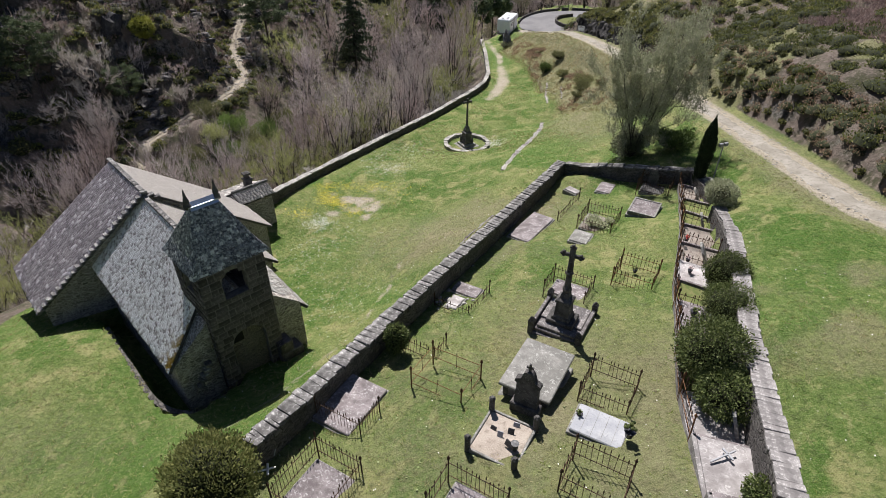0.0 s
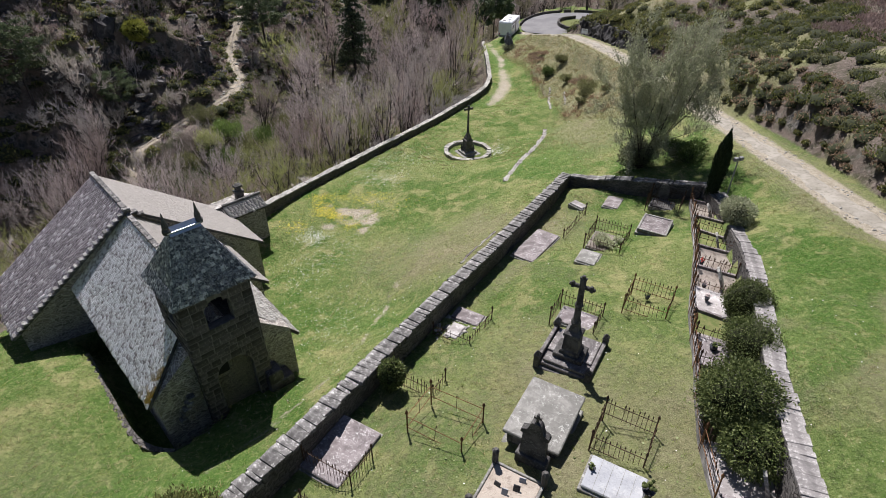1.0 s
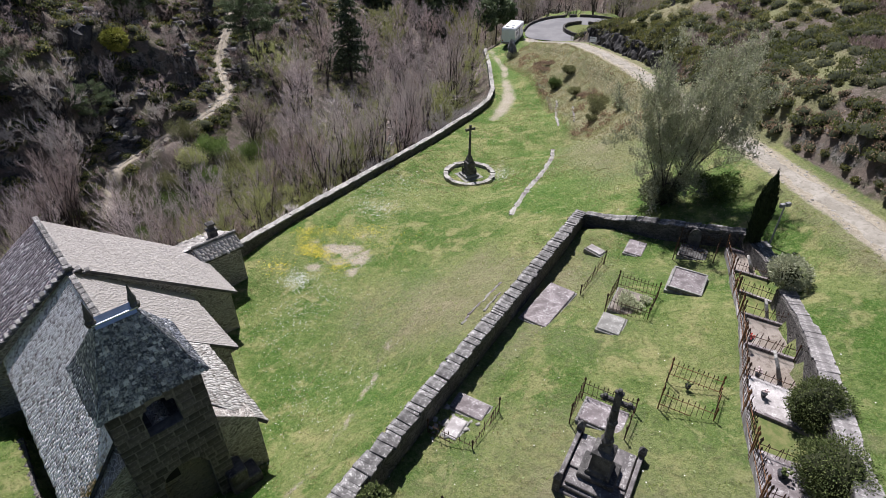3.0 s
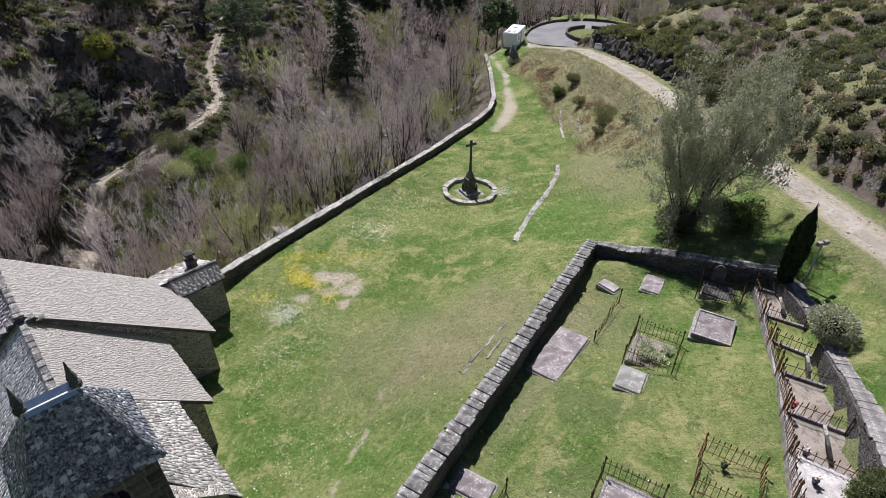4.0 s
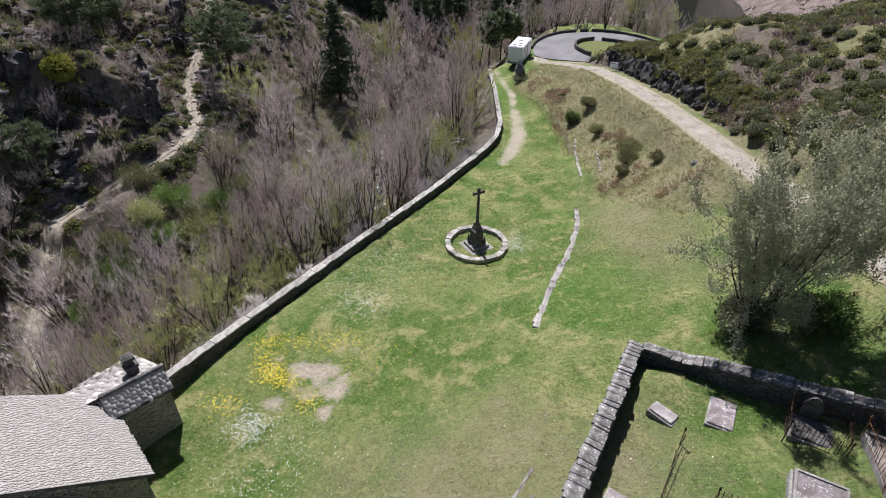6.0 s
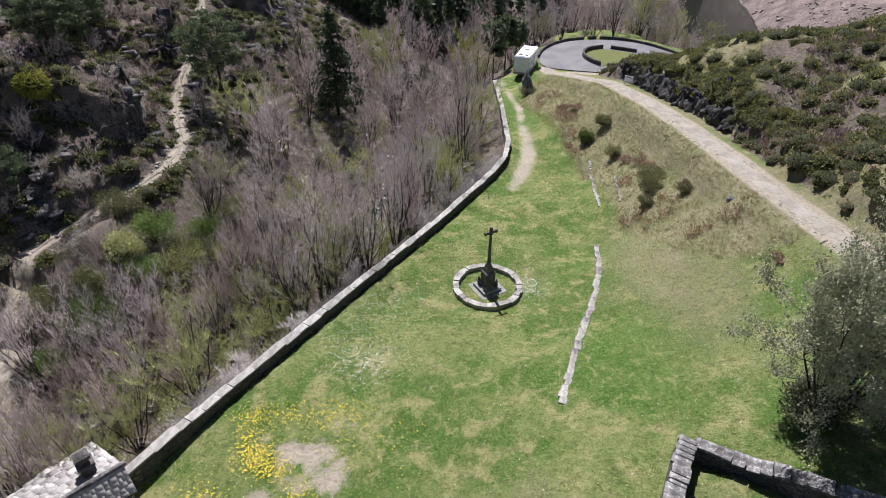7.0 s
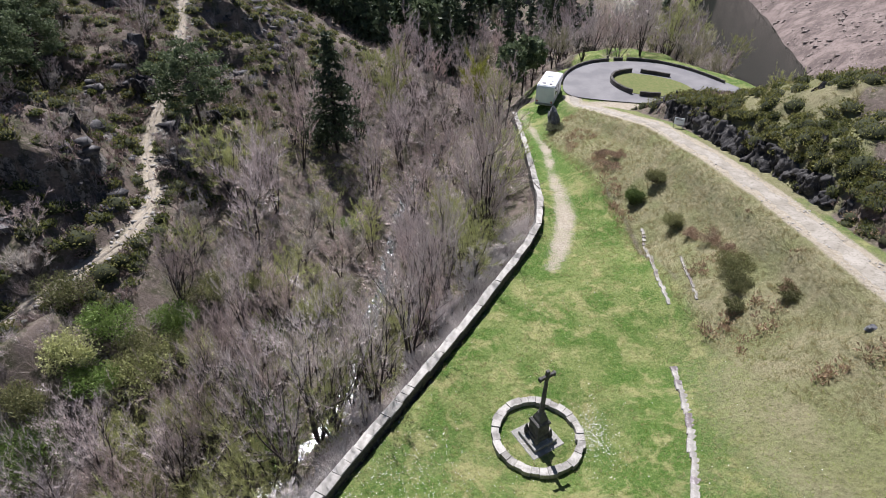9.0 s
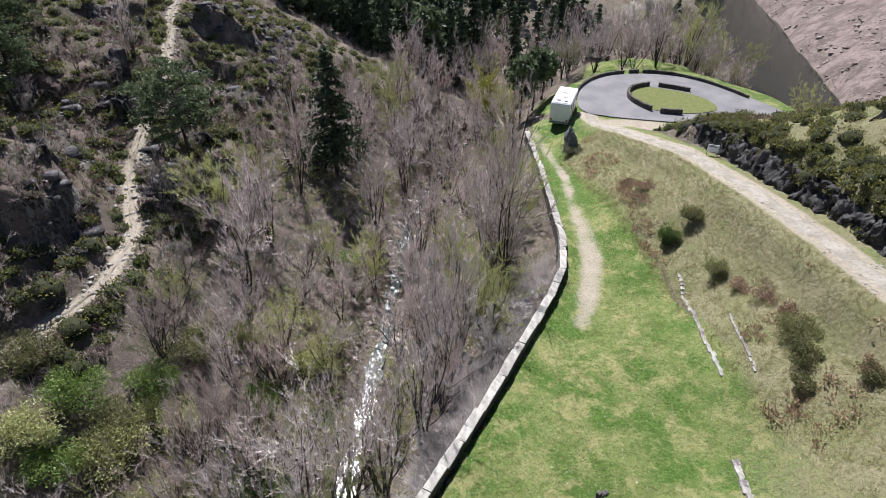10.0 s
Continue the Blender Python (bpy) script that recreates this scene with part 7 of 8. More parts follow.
BARE_FAR = [bare_tree("bare_tree", "distant leafless tree, greyish mauve", 17, 8.5, 4, 0.2, M_TWIG, 3, 1.0, 0.06),
            bare_tree("bare_tree", "distant tree in first greyish olive leaf", 18, 8.0, 4, 0.3, M_TWIG_GREYGREEN, 4, 0.9, 0.07),
            bare_tree("bare_tree", "distant leafless brown tree", 19, 7.5, 3, 0.25, M_TWIG_BROWN, 4, 0.9, 0.06)]
for ob, x, y in zip(BARE_FAR, (44, 47, 8), (140, 146, 135)):
    at(ob, x, y)
GORGE = [(-13.6, 38), (-12.6, 43), (-8.2, 52), (-2.8, 62), (2.2, 71.5), (4.2, 80), (4.4, 100), (7, 112), (2, 126), (-8, 128), (-18, 112), (-23, 92), (-22, 78), (-25, 66), (-33, 58), (-40, 46), (-38, 30), (-27, 27), (-21, 36)]
spots = apart(scatter(rng, 1400, (-40, 8, 27, 128), lambda x, y: inside(x, y, GORGE) & wild(x, y, 2.6)), 2.6)
spots = [p for p in spots if ground_z(*p) < -6.5 and not (p[0] < -15 and hides_trail(*p)) and not (abs(p[0] + 14.5) < 3.2 and 86 < p[1] < 101)][:150]
copies(BARE_NEAR, [p for p in spots if p[1] < 72], rng, 0.6, 1.05)
copies(BARE, [p for p in spots if p[1] >= 72], rng, 0.6, 1.05)
# a few stand on the hillside and the far terrace
few = apart(scatter(rng, 240, (-55, 62, 55, 175), lambda x, y: wild(x, y) & ~inside(x, y, GORGE) & (((x < -26) & (y < 105)) | ((y > 126) & (x > 26) & (x < 62)))), 5.5)[:34]
for k, (x, y) in enumerate([p for p in few if not (p[0] < -20 and hides_trail(*p, 6))]):
    c = copy_thing(BARE[(3, 5, 4, 0)[k % 4]], Matrix())
    s = rng.uniform(0.45, 0.7) if x < -20 else rng.uniform(0.9, 1.3)
    c.matrix_basis = pose(x, y, ground_z(x, y), 0, 0, rng.uniform(0, 360)) @ Matrix.Diagonal((s, s, s, 1))

for k, (i, x, y, s) in enumerate(((3, -36.5, 57.5, 1.3), (3, -38.5, 61.5, 1.3), (0, -10.5, 52.5, 1.0), (0, -9.2, 54.6, 1.05), (0, -7.6, 56.5, 0.95), (0, -3.2, 66.5, 1.05), (0, -2.0, 68.5, 1.0), (4, -14.5, 55, 1.0), (4, -17.5, 57.5, 0.95), (0, 0.6, 76, 1.0), (0, 1.0, 79, 1.1), (2, 2.0, 89, 1.0), (1, -16, 62, 1.1))):
    c = copy_thing((BARE if i == 3 else BARE_NEAR)[{3: 3, 0: 0, 4: 2, 2: 1, 1: 1}[i]], Matrix())
    c.matrix_basis = pose(x, y, ground_z(x, y), 0, 0, 70 * k) @ Matrix.Diagonal((s, s, s, 1))
for k, (x, y) in enumerate(apart(scatter(rng, 200, (-46, -25, 55, 104), lambda x, y: wild(x, y, 3.2) & ~inside(x, y, GORGE)), 3.0)[:44]):
    if hides_trail(x, y, 6):
        continue
    c = copy_thing(BARE[(3, 5)[k % 2]], Matrix())
    s = rng.uniform(0.35, 0.6)
    c.matrix_basis = pose(x, y, ground_z(x, y), 0, 0, rng.uniform(0, 360)) @ Matrix.Diagonal((s * 1.2, s * 1.2, s, 1))
more = apart(scatter(rng, 260, (-42, -17, 29, 58), lambda x, y: inside(x, y, GORGE) & wild(x, y, 1.3)), 2.3)[:34]
for k, (x, y) in enumerate([p for p in more if not hides_trail(*p, 9)]):
    c = copy_thing(BARE_NEAR[(0, 1, 0, 3)[k % 4]], Matrix())
    s = rng.uniform(0.6, 0.9)
    c.matrix_basis = pose(x, y, ground_z(x, y), 0, 0, rng.uniform(0, 360)) @ Matrix.Diagonal((s, s, s, 1))
# budding trees between the hairpin and the lake, and leafless wood below the far forest
bank_trees = apart(scatter(rng, 400, (40, 66, 132, 205), lambda x, y: (np.abs(x - 44 - 0.2 * (y - 132)) < 9) & (np.hypot(x - 42, y - 166) > 4)), 3.2)[:36]


def grove(name, label, first, spots, lo, hi):
    """A far wood as one thing: the trees in first set over the spots, joined part by part."""
    got = {}
    for k, (x, y) in enumerate(spots):
        z, s = ground_z(x, y), rng.uniform(lo, hi)
        a = rng.uniform(0, 6.283)
        turn = np.array([[math.cos(a), -math.sin(a), 0], [math.sin(a), math.cos(a), 0], [0, 0, 1]]) * s
        for ob in first[k % len(first)].children:
            me = ob.data
            v = np.empty(len(me.vertices) * 3, np.float32)
            me.vertices.foreach_get("co", v)
            f = np.empty(len(me.loops), np.int32)
            me.loops.foreach_get("vertex_index", f)
            got.setdefault(me.materials[0].name, Leaves()).add(v.reshape(-1, 3) @ turn.T + np.array([x, y, z]), f.reshape(len(me.polygons), -1))
    top = tagged(got.pop(M_BARK.name).build(name, M_BARK), label, "wood", kind="stuff")
    for m, lv in got.items():
        under(lv.build("crowns", bpy.data.materials[m]), top)


grove("bank_wood", "budding greyish trees between the bend and the lake", [BARE_FAR[i] for i in (1, 1, 0, 1, 0)], bank_trees, 0.5, 0.85)
wood = apart(scatter(rng, 500, (-10, 40, 126, 186), lambda x, y: wild(x, y) & (np.hypot(x - 30, y - 168) > 8)), 3.4)[:80]
grove("far_wood", "leafless mauve wood below the far forest", [BARE_FAR[i] for i in (0, 0, 2, 0, 1, 2)], wood, 0.7, 1.1)
for k, (x, y, h) in enumerate(((50.5, 203, 5.0), (54, 206, 5.5), (47, 200, 4.5))):
    at(bare_tree("blossom_tree", "small tree white with blossom", 120 + k, h, 6, 0.5, M_BLOSSOM, 14, 0.6, 0.05, "tree", "trees in blossom"), x, y)

# conifers
pine = conifer("scots_pine", "tall Scots pine with a broad dark crown", 21, 11.0, 4.2, M_NEEDLE, "pine", "conifers", 11, 0.17)
spruce = conifer("spruce", "dark spruce with drooping tiers", 22, 13.0, 4.2, M_NEEDLE_DARK, "spruce", "conifers", 20, 0.27)
spruce_b = conifer("spruce", "dense dark spruce of the far forest", 23, 13.0, 3.0, M_NEEDLE_DARK, "spruce", "conifers", 13, 0.62)
pine_b = conifer("scots_pine", "dark pine with a ragged crown", 24, 11.0, 2.8, M_NEEDLE, "pine", "conifers", 11, 0.6)


def plant(ob, x, y, s=1.0, turn=0.0, used=[]):
    m = pose(x, y, ground_z(x, y), 0, 0, turn) @ Matrix.Diagonal((s, s, s, 1))
    if ob in used:
        ob = copy_thing(ob, Matrix())
    else:
        used.append(ob)
    ob.matrix_basis = m
    return ob


plant(spruce_b, 55, 187, 0.8)
plant(pine, -26.5, 88.5, 1.0, 20)
plant(spruce, -15.0, 98.5, 1.12)
plant(pine, -39.5, 82, 0.85, 100)
plant(pine, -44, 90, 0.9, 200)
plant(pine, -37, 64.5, 0.55, 300)
plant(pine, -48, 75, 0.8, 250)
plant(pine, -42, 58, 0.8, 50)
for x, y, s in ((-46, 61, 0.75), (-49, 66.5, 0.85), (-47, 71.5, 0.7), (-51, 79, 0.9), (-41, 89, 0.8), (-45, 95.5, 0.95), (-38.5, 79, 0.6), (-47.5, 101, 0.9)):
    plant(pine, x, y, s, x * 77)
for x, y, s in ((7.5, 113, 0.95), (9.8, 117, 0.9), (12.5, 125, 0.8)):
    plant(pine_b, x, y, s * 0.85, x * 40)
near_forest = apart(scatter(rng, 300, (-48, 2, 146, 184), lambda x, y: wild(x, y)), 3.3)[:78]
for x, y in near_forest:
    plant(spruce_b if rng.random() < 0.85 else pine_b, x, y, rng.uniform(0.85, 1.2), rng.uniform(0, 360))
far = apart(scatter(rng, 500, (-75, 34, 165, 225), lambda x, y: wild(x, y)), 4.4)[:84]
for x, y in far:
    plant(spruce_b if rng.random() < 0.75 else pine_b, x, y, rng.uniform(0.8, 1.35), rng.uniform(0, 360))

# the big budding tree behind the cemetery
big = bare_tree("budding_tree", "large many-stemmed tree in silvery-green bud", 35, 9.2, 15, 0.4, M_TWIG_BUD, 13, 0.75, 0.014, group="", leaf=(M_LEAF_BUD, 0.088, 60000), splay=0.95, up=0.06)
at(big, 13.55, 36.9, None, 40)
big.scale = (0.72, 0.72, 1.0)
undergrowth = loose("thicket", "dense dark thicket round the big tree's stems", 32, 1.5, 2.4, M_LEAF_THICKET, leaves=6000, leaf=0.075, tufts=26, squash=0.6)
at(undergrowth, 13.1, 36.9)
at(loose("thicket", "low green thicket on the verge", 33, 1.7, 1.5, M_LEAF_FRESHDARK, leaves=4500, leaf=0.09, tufts=14), 16.0, 36.3)

# yard bushes
cypress = bush("cypress", "narrow dark columnar cypress in the yard's corner", 41, (0.42, 0.42, 4.5), 7000, 0.09, M_CYPRESS, "tree", core=0.8, square=5.0, up=1.8, long=2.4)
for ob in cypress.children:
    for v in ob.data.vertices:
        k = max(0.0, min(1.0, v.co.z / 4.6))
        taper = 0.82 + 0.2 * k - 0.85 * (max(0.0, k - 0.6) / 0.4) ** 1.6
        v.co.x, v.co.y = v.co.x * taper, v.co.y * taper
at(cypress, 15.35, 30.25)
cypress.scale = (0.8, 0.8, 0.94)
at(bush("round_bush", "grey-green olive-like bush on a short stem", 42, (0.85, 0.85, 1.6), 4500, 0.06, M_LEAF_BUD, group="bushes in the cemetery", core=0.55, lumps=12), 14.5, 25.8, 1.75)
at(bush("round_bush", "clipped dark green bush beside the wall", 43, (0.98, 0.95, 2.1), 10000, 0.042, M_LEAF, group="bushes in the cemetery", core=0.74, lumps=12), 11.85, 18.75)
at(bush("round_bush", "clipped round box bush beside the wall", 44, (0.92, 0.92, 1.95), 10000, 0.04, M_LEAF, group="bushes in the cemetery", square=2.5, core=0.76), 10.8, 16.25)
at(bush("round_bush", "large loose shrub overhanging a grave", 45, (1.25, 1.15, 2.6), 12000, 0.055, M_LEAF, group="bushes in the cemetery", lumps=16, core=0.55), 8.85, 13.3)
at(bush("round_bush", "spreading leafy shrub against the wall", 46, (1.0, 1.0, 1.7), 6000, 0.06, M_LEAF, group="bushes in the cemetery", lumps=14, core=0.5), 8.75, 11.75)
at(bush("round_bush", "small leafy bush at the grave's end", 47, (0.65, 0.65, 1.1), 3200, 0.06, M_LEAF, group="bushes in the cemetery", core=0.55, lumps=10), 8.2, 8.1)
at(bush("ivy_bush", "dark ivy-like bush growing at the wall's foot", 48, (0.5, 0.5, 1.6), 2600, 0.07, M_LEAF, group="bushes in the cemetery"), -1.85, 16.3)
at(bush("round_bush", "dense rounded evergreen bush outside the wall", 49, (1.3, 1.3, 3.3), 13000, 0.055, M_LEAF_OLIVE, group="bushes in the cemetery", lumps=22, core=0.66, up=0.8, long=2.0), -6.6, 9.4)
at(loose("grave_plants", "grey-green plants overgrowing a railed grave", 50, 0.85, 0.45, M_LEAF_BUD, "plants", leaves=2600, leaf=0.05, tufts=16), 8.75, 26.95, ground_z(8.75, 26.95) + 0.08)

# shrubs of the bank below the lane
for x, y, r, h, m, word in ((13.5, 75.2, 0.75, 1.6, M_LEAF_FRESHDARK, "compact dark green bush on the grassy bank"), (15.4, 76.0, 0.9, 1.1, M_GORSE, "olive gorse bush on the bank"),
                            (15.0, 70.3, 0.8, 1.1, M_GORSE, "olive gorse bush on the bank"), (15.8, 62.8, 1.2, 1.1, M_GORSE, "broad gorse bush on the bank"), (15.2, 61.0, 0.9, 0.9, M_GORSE, "broad gorse bush on the bank"),
                            (14.4, 59.4, 0.6, 0.7, M_GORSE, "small gorse bush on the bank"), (17.0, 58.9, 0.7, 0.7, M_HEATHER, "dry brown bush on the bank"), (16.4, 64.4, 0.8, 0.8, M_HEATHER, "dry brown bush on the bank"),
                            (14.2, 82.5, 1.1, 0.6, M_HEATHER, "dead brown bracken on the bank"), (13.2, 84.0, 0.9, 0.5, M_HEATHER, "dead brown bracken on the bank"), (10.5, 95.0, 1.3, 0.9, M_LEAF_THICKET, "low grey-green bush at the standing rock"),
                            (16.3, 66.7, 1.3, 0.6, M_HEATHER, "dry brown bush on the bank"), (15.6, 68.2, 0.9, 0.5, M_HEATHER, "dry brown bush on the bank"), (16.8, 58.6, 0.7, 0.7, M_GORSE, "small gorse bush on the bank"), (13.5, 81.0, 1.2, 0.45, M_HEATHER, "dead brown bracken on the bank"), (17.3, 47.5, 0.5, 0.4, M_HEATHER, "dry tuft of stems on the verge")):
    at(loose("bank_shrub", word, int(x * 100 + y), r * 1.15, h * (1.1 if m != M_HEATHER else 0.6), M_BROOM if m == M_GORSE else M_BRACKEN if m == M_HEATHER else m, group="shrubs on the bank", leaves=int(2600 * r * h + 900), leaf=0.055, tufts=int(9 + 10 * r)), x, y)
at(bush("yellow_bush", "bright yellow-green bush on the hillside", 61, (1.5, 1.4, 2.9), 4200, 0.13, M_LEAF_YELLOW, core=0.4, lumps=16), -37.0, 72.6)
at(bare_tree("young_tree", "slim yellow-green tree in young leaf", 62, 9.0, 3, 0.12, M_LEAF_YELLOW, 12, 0.6, 0.03, "tree", "", leaf=(M_LEAF_YELLOW, 0.16, 3500)), 4.0, 118)
for k, (x, y, r) in enumerate(((-24.5, 59.5, 1.6), (-22.5, 57.0, 1.2), (-27.5, 57.5, 1.3), (-11.5, 66, 0.9), (-12.5, 70, 0.9), (-17, 50, 1.4), (-28, 51, 1.2), (-5.5, 79, 0.8), (-5.8, 68, 1.2), (-14, 60, 1.5), (-20, 63, 1.6), (-6.5, 86, 1.0), (-12, 84, 1.1), (1.0, 84, 1.0), (-19, 43, 1.5), (-23, 49, 1.6), (-16.5, 53.5, 1.9), (-20.5, 54, 2.0), (-26.5, 54.5, 2.1), (-22, 60.5, 1.8), (-30.5, 56, 1.8), (-13, 57.5, 1.5), (-18, 47, 1.6), (-26, 46, 1.7), (-15.5, 66, 1.4), (-17.5, 71, 1.3), (-28.5, 65, 1.6), (-24.7, 63, 1.7), (-26.2, 60.5, 1.5), (-22.7, 61.5, 1.7), (-21.4, 65, 1.5), (-13.4, 69.8, 1.2), (-20.3, 68, 1.5), (-15.8, 63, 1.3), (-19.5, 58.5, 1.6), (-17, 45.5, 1.4), (-24.5, 14.8, 1.3), (-25.5, 18.5, 1.5), (-26.3, 22.5, 1.5))):
    at(loose("fresh_shrub", "fresh green shrub in young leaf in the gorge", 70 + k, r * 1.25, r * 1.9, (M_LEAF_FRESH, M_TWIG_OLIVE, M_BROOM)[k % 3], group="green shrubs in the gorge", leaves=int(2300 * r), leaf=0.085, tufts=16), x, y)
for k, (x, y, r) in enumerate(((-1.6, 63.2, 1.0), (0.2, 66.0, 1.3), (-3.6, 59.6, 0.9), (1.4, 68.5, 1.1), (-6.4, 54, 0.9), (-9.2, 49, 0.8), (-11.8, 44.5, 0.9), (2.6, 71, 0.9))):
    t = bare_tree("pale_shrub", "whitish leafless shrub below the parapet", 90 + k, r * 2.2, 9, 0.75, M_TWIG_WHITE, 6, 0.4, 0.02, "bush", "pale shrubs below the parapet")
    at(t, x, y)


def scrub(name, label, spots, per, size, reach, tall, material, seed, long=2.0, up=0.6, category="scrub"):
    """Low growth that nobody could count, as one mesh."""
    g = np.random.default_rng(seed)
    n = len(spots)
    z = heights(spots)
    s = g.uniform(0.5, 1.4, n)
    d = g.normal(size=(n, per, 3))
    d /= np.linalg.norm(d, axis=2)[:, :, None]
    d[:, :, 2] = np.abs(d[:, :, 2])
    r = g.uniform(0.55, 1.05, (n, per, 1))
    c = d * r * np.array([reach, reach, tall]) * s[:, None, None]
    c = c + np.stack([spots[:, 0], spots[:, 1], z], 1)[:, None, :]
    v, f = quads_at(g, c.reshape(-1, 3), size, long, up, d.reshape(-1, 3) * 0.7)
    return tagged(soup(name, v, f, material), label, category, kind="stuff")


def stems(name, label, spots, per, tall, spread, w, material, seed, category="scrub"):
    """Upright twigs or blades in tufts, as one mesh."""
    g = np.random.default_rng(seed)
    n = len(spots)
    base = np.stack([spots[:, 0], spots[:, 1], heights(spots) - 0.02], 1)
    s = g.uniform(0.55, 1.35, n)[:, None]
    p = np.repeat(base, per, 0) + g.normal(size=(n * per, 3)) * np.array([spread * 0.35, spread * 0.35, 0])
    d = g.normal(size=(n * per, 3)) * np.array([spread, spread, 0.2 * tall]) + np.array([0, 0, tall])
    q = p + d * np.repeat(s, per, 0)
    v, f = slivers(g, p, q, w)
    return tagged(soup(name, v, f, material), label, category, kind="stuff")


west = lambda x, y: wild(x, y, 0.9) & (x < -20) & ~inside(x, y, GORGE)
east = lambda x, y: wild(x, y, 0.9) & (x > 20) & (y < 102)
patch = lambda x, y, s, c: (vnoise(x, y, 7, s) + 0.5 * vnoise(x, y, 2.5, s + 1)) > c


def heath(name, label, spots, lo, hi, material, seed, per=150, leaf=0.14, flat=0.75, category="scrub"):
    """Rounded bushes of sprigs over shaded insides, too many to count, as one thing."""
    g = np.random.default_rng(seed)
    spots = np.array(spots)
    n = len(spots)
    R = g.uniform(lo, hi, n)
    base = np.stack([spots[:, 0], spots[:, 1], heights(spots) - 0.1 * R], 1)
    scale = np.stack([R * g.uniform(0.8, 1.25, n), R * g.uniform(0.8, 1.25, n), R * flat * g.uniform(0.75, 1.25, n)], 1)
    k = g.normal(size=(n, 7, 3))
    k /= np.linalg.norm(k, axis=2)[:, :, None]
    d = g.normal(size=(n, per, 3))
    d /= np.linalg.norm(d, axis=2)[:, :, None]
    d[:, :, 2] = np.abs(d[:, :, 2])
    lump = np.max(np.clip(np.einsum("npi,nki->npk", d, k), 0, 1) ** 7, axis=2)
    r = 0.68 + 0.34 * lump + 0.09 * g.normal(size=(n, per))
    c = base[:, None, :] + d * r[:, :, None] * scale[:, None, :]
    v, f = quads_at(g, c.reshape(-1, 3), leaf, 1.8, 0.35, d.reshape(-1, 3) * 0.6)
    ob = tagged(soup(name, v, f, material), label, category, kind="stuff")
    # Near-black domes paint the shade between the sprigs.
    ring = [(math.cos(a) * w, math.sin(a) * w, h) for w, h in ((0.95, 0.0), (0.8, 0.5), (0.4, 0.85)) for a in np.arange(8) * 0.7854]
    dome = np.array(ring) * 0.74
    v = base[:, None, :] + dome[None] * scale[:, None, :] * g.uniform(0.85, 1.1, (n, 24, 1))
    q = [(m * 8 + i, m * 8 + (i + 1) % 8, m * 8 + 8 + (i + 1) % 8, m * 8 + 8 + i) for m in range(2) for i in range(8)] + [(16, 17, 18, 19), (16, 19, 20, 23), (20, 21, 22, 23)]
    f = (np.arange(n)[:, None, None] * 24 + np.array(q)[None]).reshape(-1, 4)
    under(soup("shaded_inside", v.reshape(-1, 3), f, M_BUSH_SHADE), ob)
    return ob


ridge = lambda x, y: wild(x, y, 0.9) & (west(x, y) | ((x > -36) & (x < -12) & (y > 98) & (y < 133) & ~inside(x, y, GORGE)))
A = apart(scatter(rng, 3000, (-60, -12, 45, 134), lambda x, y: ridge(x, y) & patch(x, y, 41, 0.42)), 1.25)
heath("gorse", "dark green gorse and broom covering the slopes", A[0:800:2], 0.75, 1.45, M_GORSE, 1, 150, 0.15)
heath("gorse", "dense dark green heath among the crags", A[1:800:2], 0.6, 1.2, M_GORSE_DARK, 31, 140, 0.15)
B = apart(scatter(rng, 2600, (20, 46, 54, 102), lambda x, y: east(x, y) & ((x < 36) | patch(x, y, 43, 0.5)) & (vnoise(x, y, 2.6, 64) < 0.8)), 1.2)
heath("gorse", "olive gorse in round clumps above the road cutting", B[0:640:2], 0.7, 1.3, M_GORSE, 17, 270, 0.098)
heath("gorse", "dark green heath bushes above the road cutting", B[1:640:2], 0.6, 1.15, M_GORSE_DARK, 18, 250, 0.098)
B = apart(scatter(rng, 1900, (21, 47, 16, 57), lambda x, y: east(x, y) & patch(x, y, 43, 0.5)), 1.15)
heath("gorse", "dense green gorse on the hillside above the lane", [q for k, q in enumerate(B[:520]) if k % 4 != 3], 0.75, 1.4, M_GORSE_DARK, 13, 290, 0.092, 0.6)
heath("gorse", "olive broom on the hillside above the lane", B[3:520:4], 0.6, 1.2, M_BROOM, 14, 190, 0.1, 0.6)
A = apart(scatter(rng, 1100, (-50, -24, 52, 112), west), 1.45)
heath("heather", "brown-mauve heath bushes on the crags", A[0:300:2], 0.6, 1.2, M_HEATHER, 32, 120, 0.14, 0.6)
heath("gorse", "low dark gorse on the crags", A[1:300:2], 0.6, 1.2, M_GORSE_DARK, 33, 110, 0.15, 0.6)
A = scatter(rng, 1500, (-62, -14, 45, 134), lambda x, y: ridge(x, y) & ~patch(x, y, 41, 0.72))
B = scatter(rng, 700, (20, 48, 58, 102), lambda x, y: east(x, y) & ~patch(x, y, 43, 0.72))
T = scatter(rng, 900, (22, 46, 54, 102), east)
stems("dry_grass", "tufts of pale dead grass between the heath bushes", T, 16, 0.35, 0.3, 0.035, M_STRAW, 34, "grass")
scrub("heather", "brown heather and dead bracken on the slopes", np.concatenate([A, B]), 17, 0.13, 0.55, 0.42, M_HEATHER, 2, 2.6, 0.8)
B = scatter(rng, 1100, (20, 46, 16, 60), lambda x, y: east(x, y) & ~patch(x, y, 43, 0.6))
scrub("heather", "mauve-brown heather and bracken above the lane", B, 26, 0.1, 0.6, 0.5, M_HEATHER, 15, 2.6, 0.5)
C = apart(scatter(rng, 1700, (20, 31, 16, 64), lambda x, y: (near(x, y, LANE_LINE)[0] > 2.15) & (near(x, y, LANE_LINE)[0] < 5.0) & (x > 20.5)), 0.7)
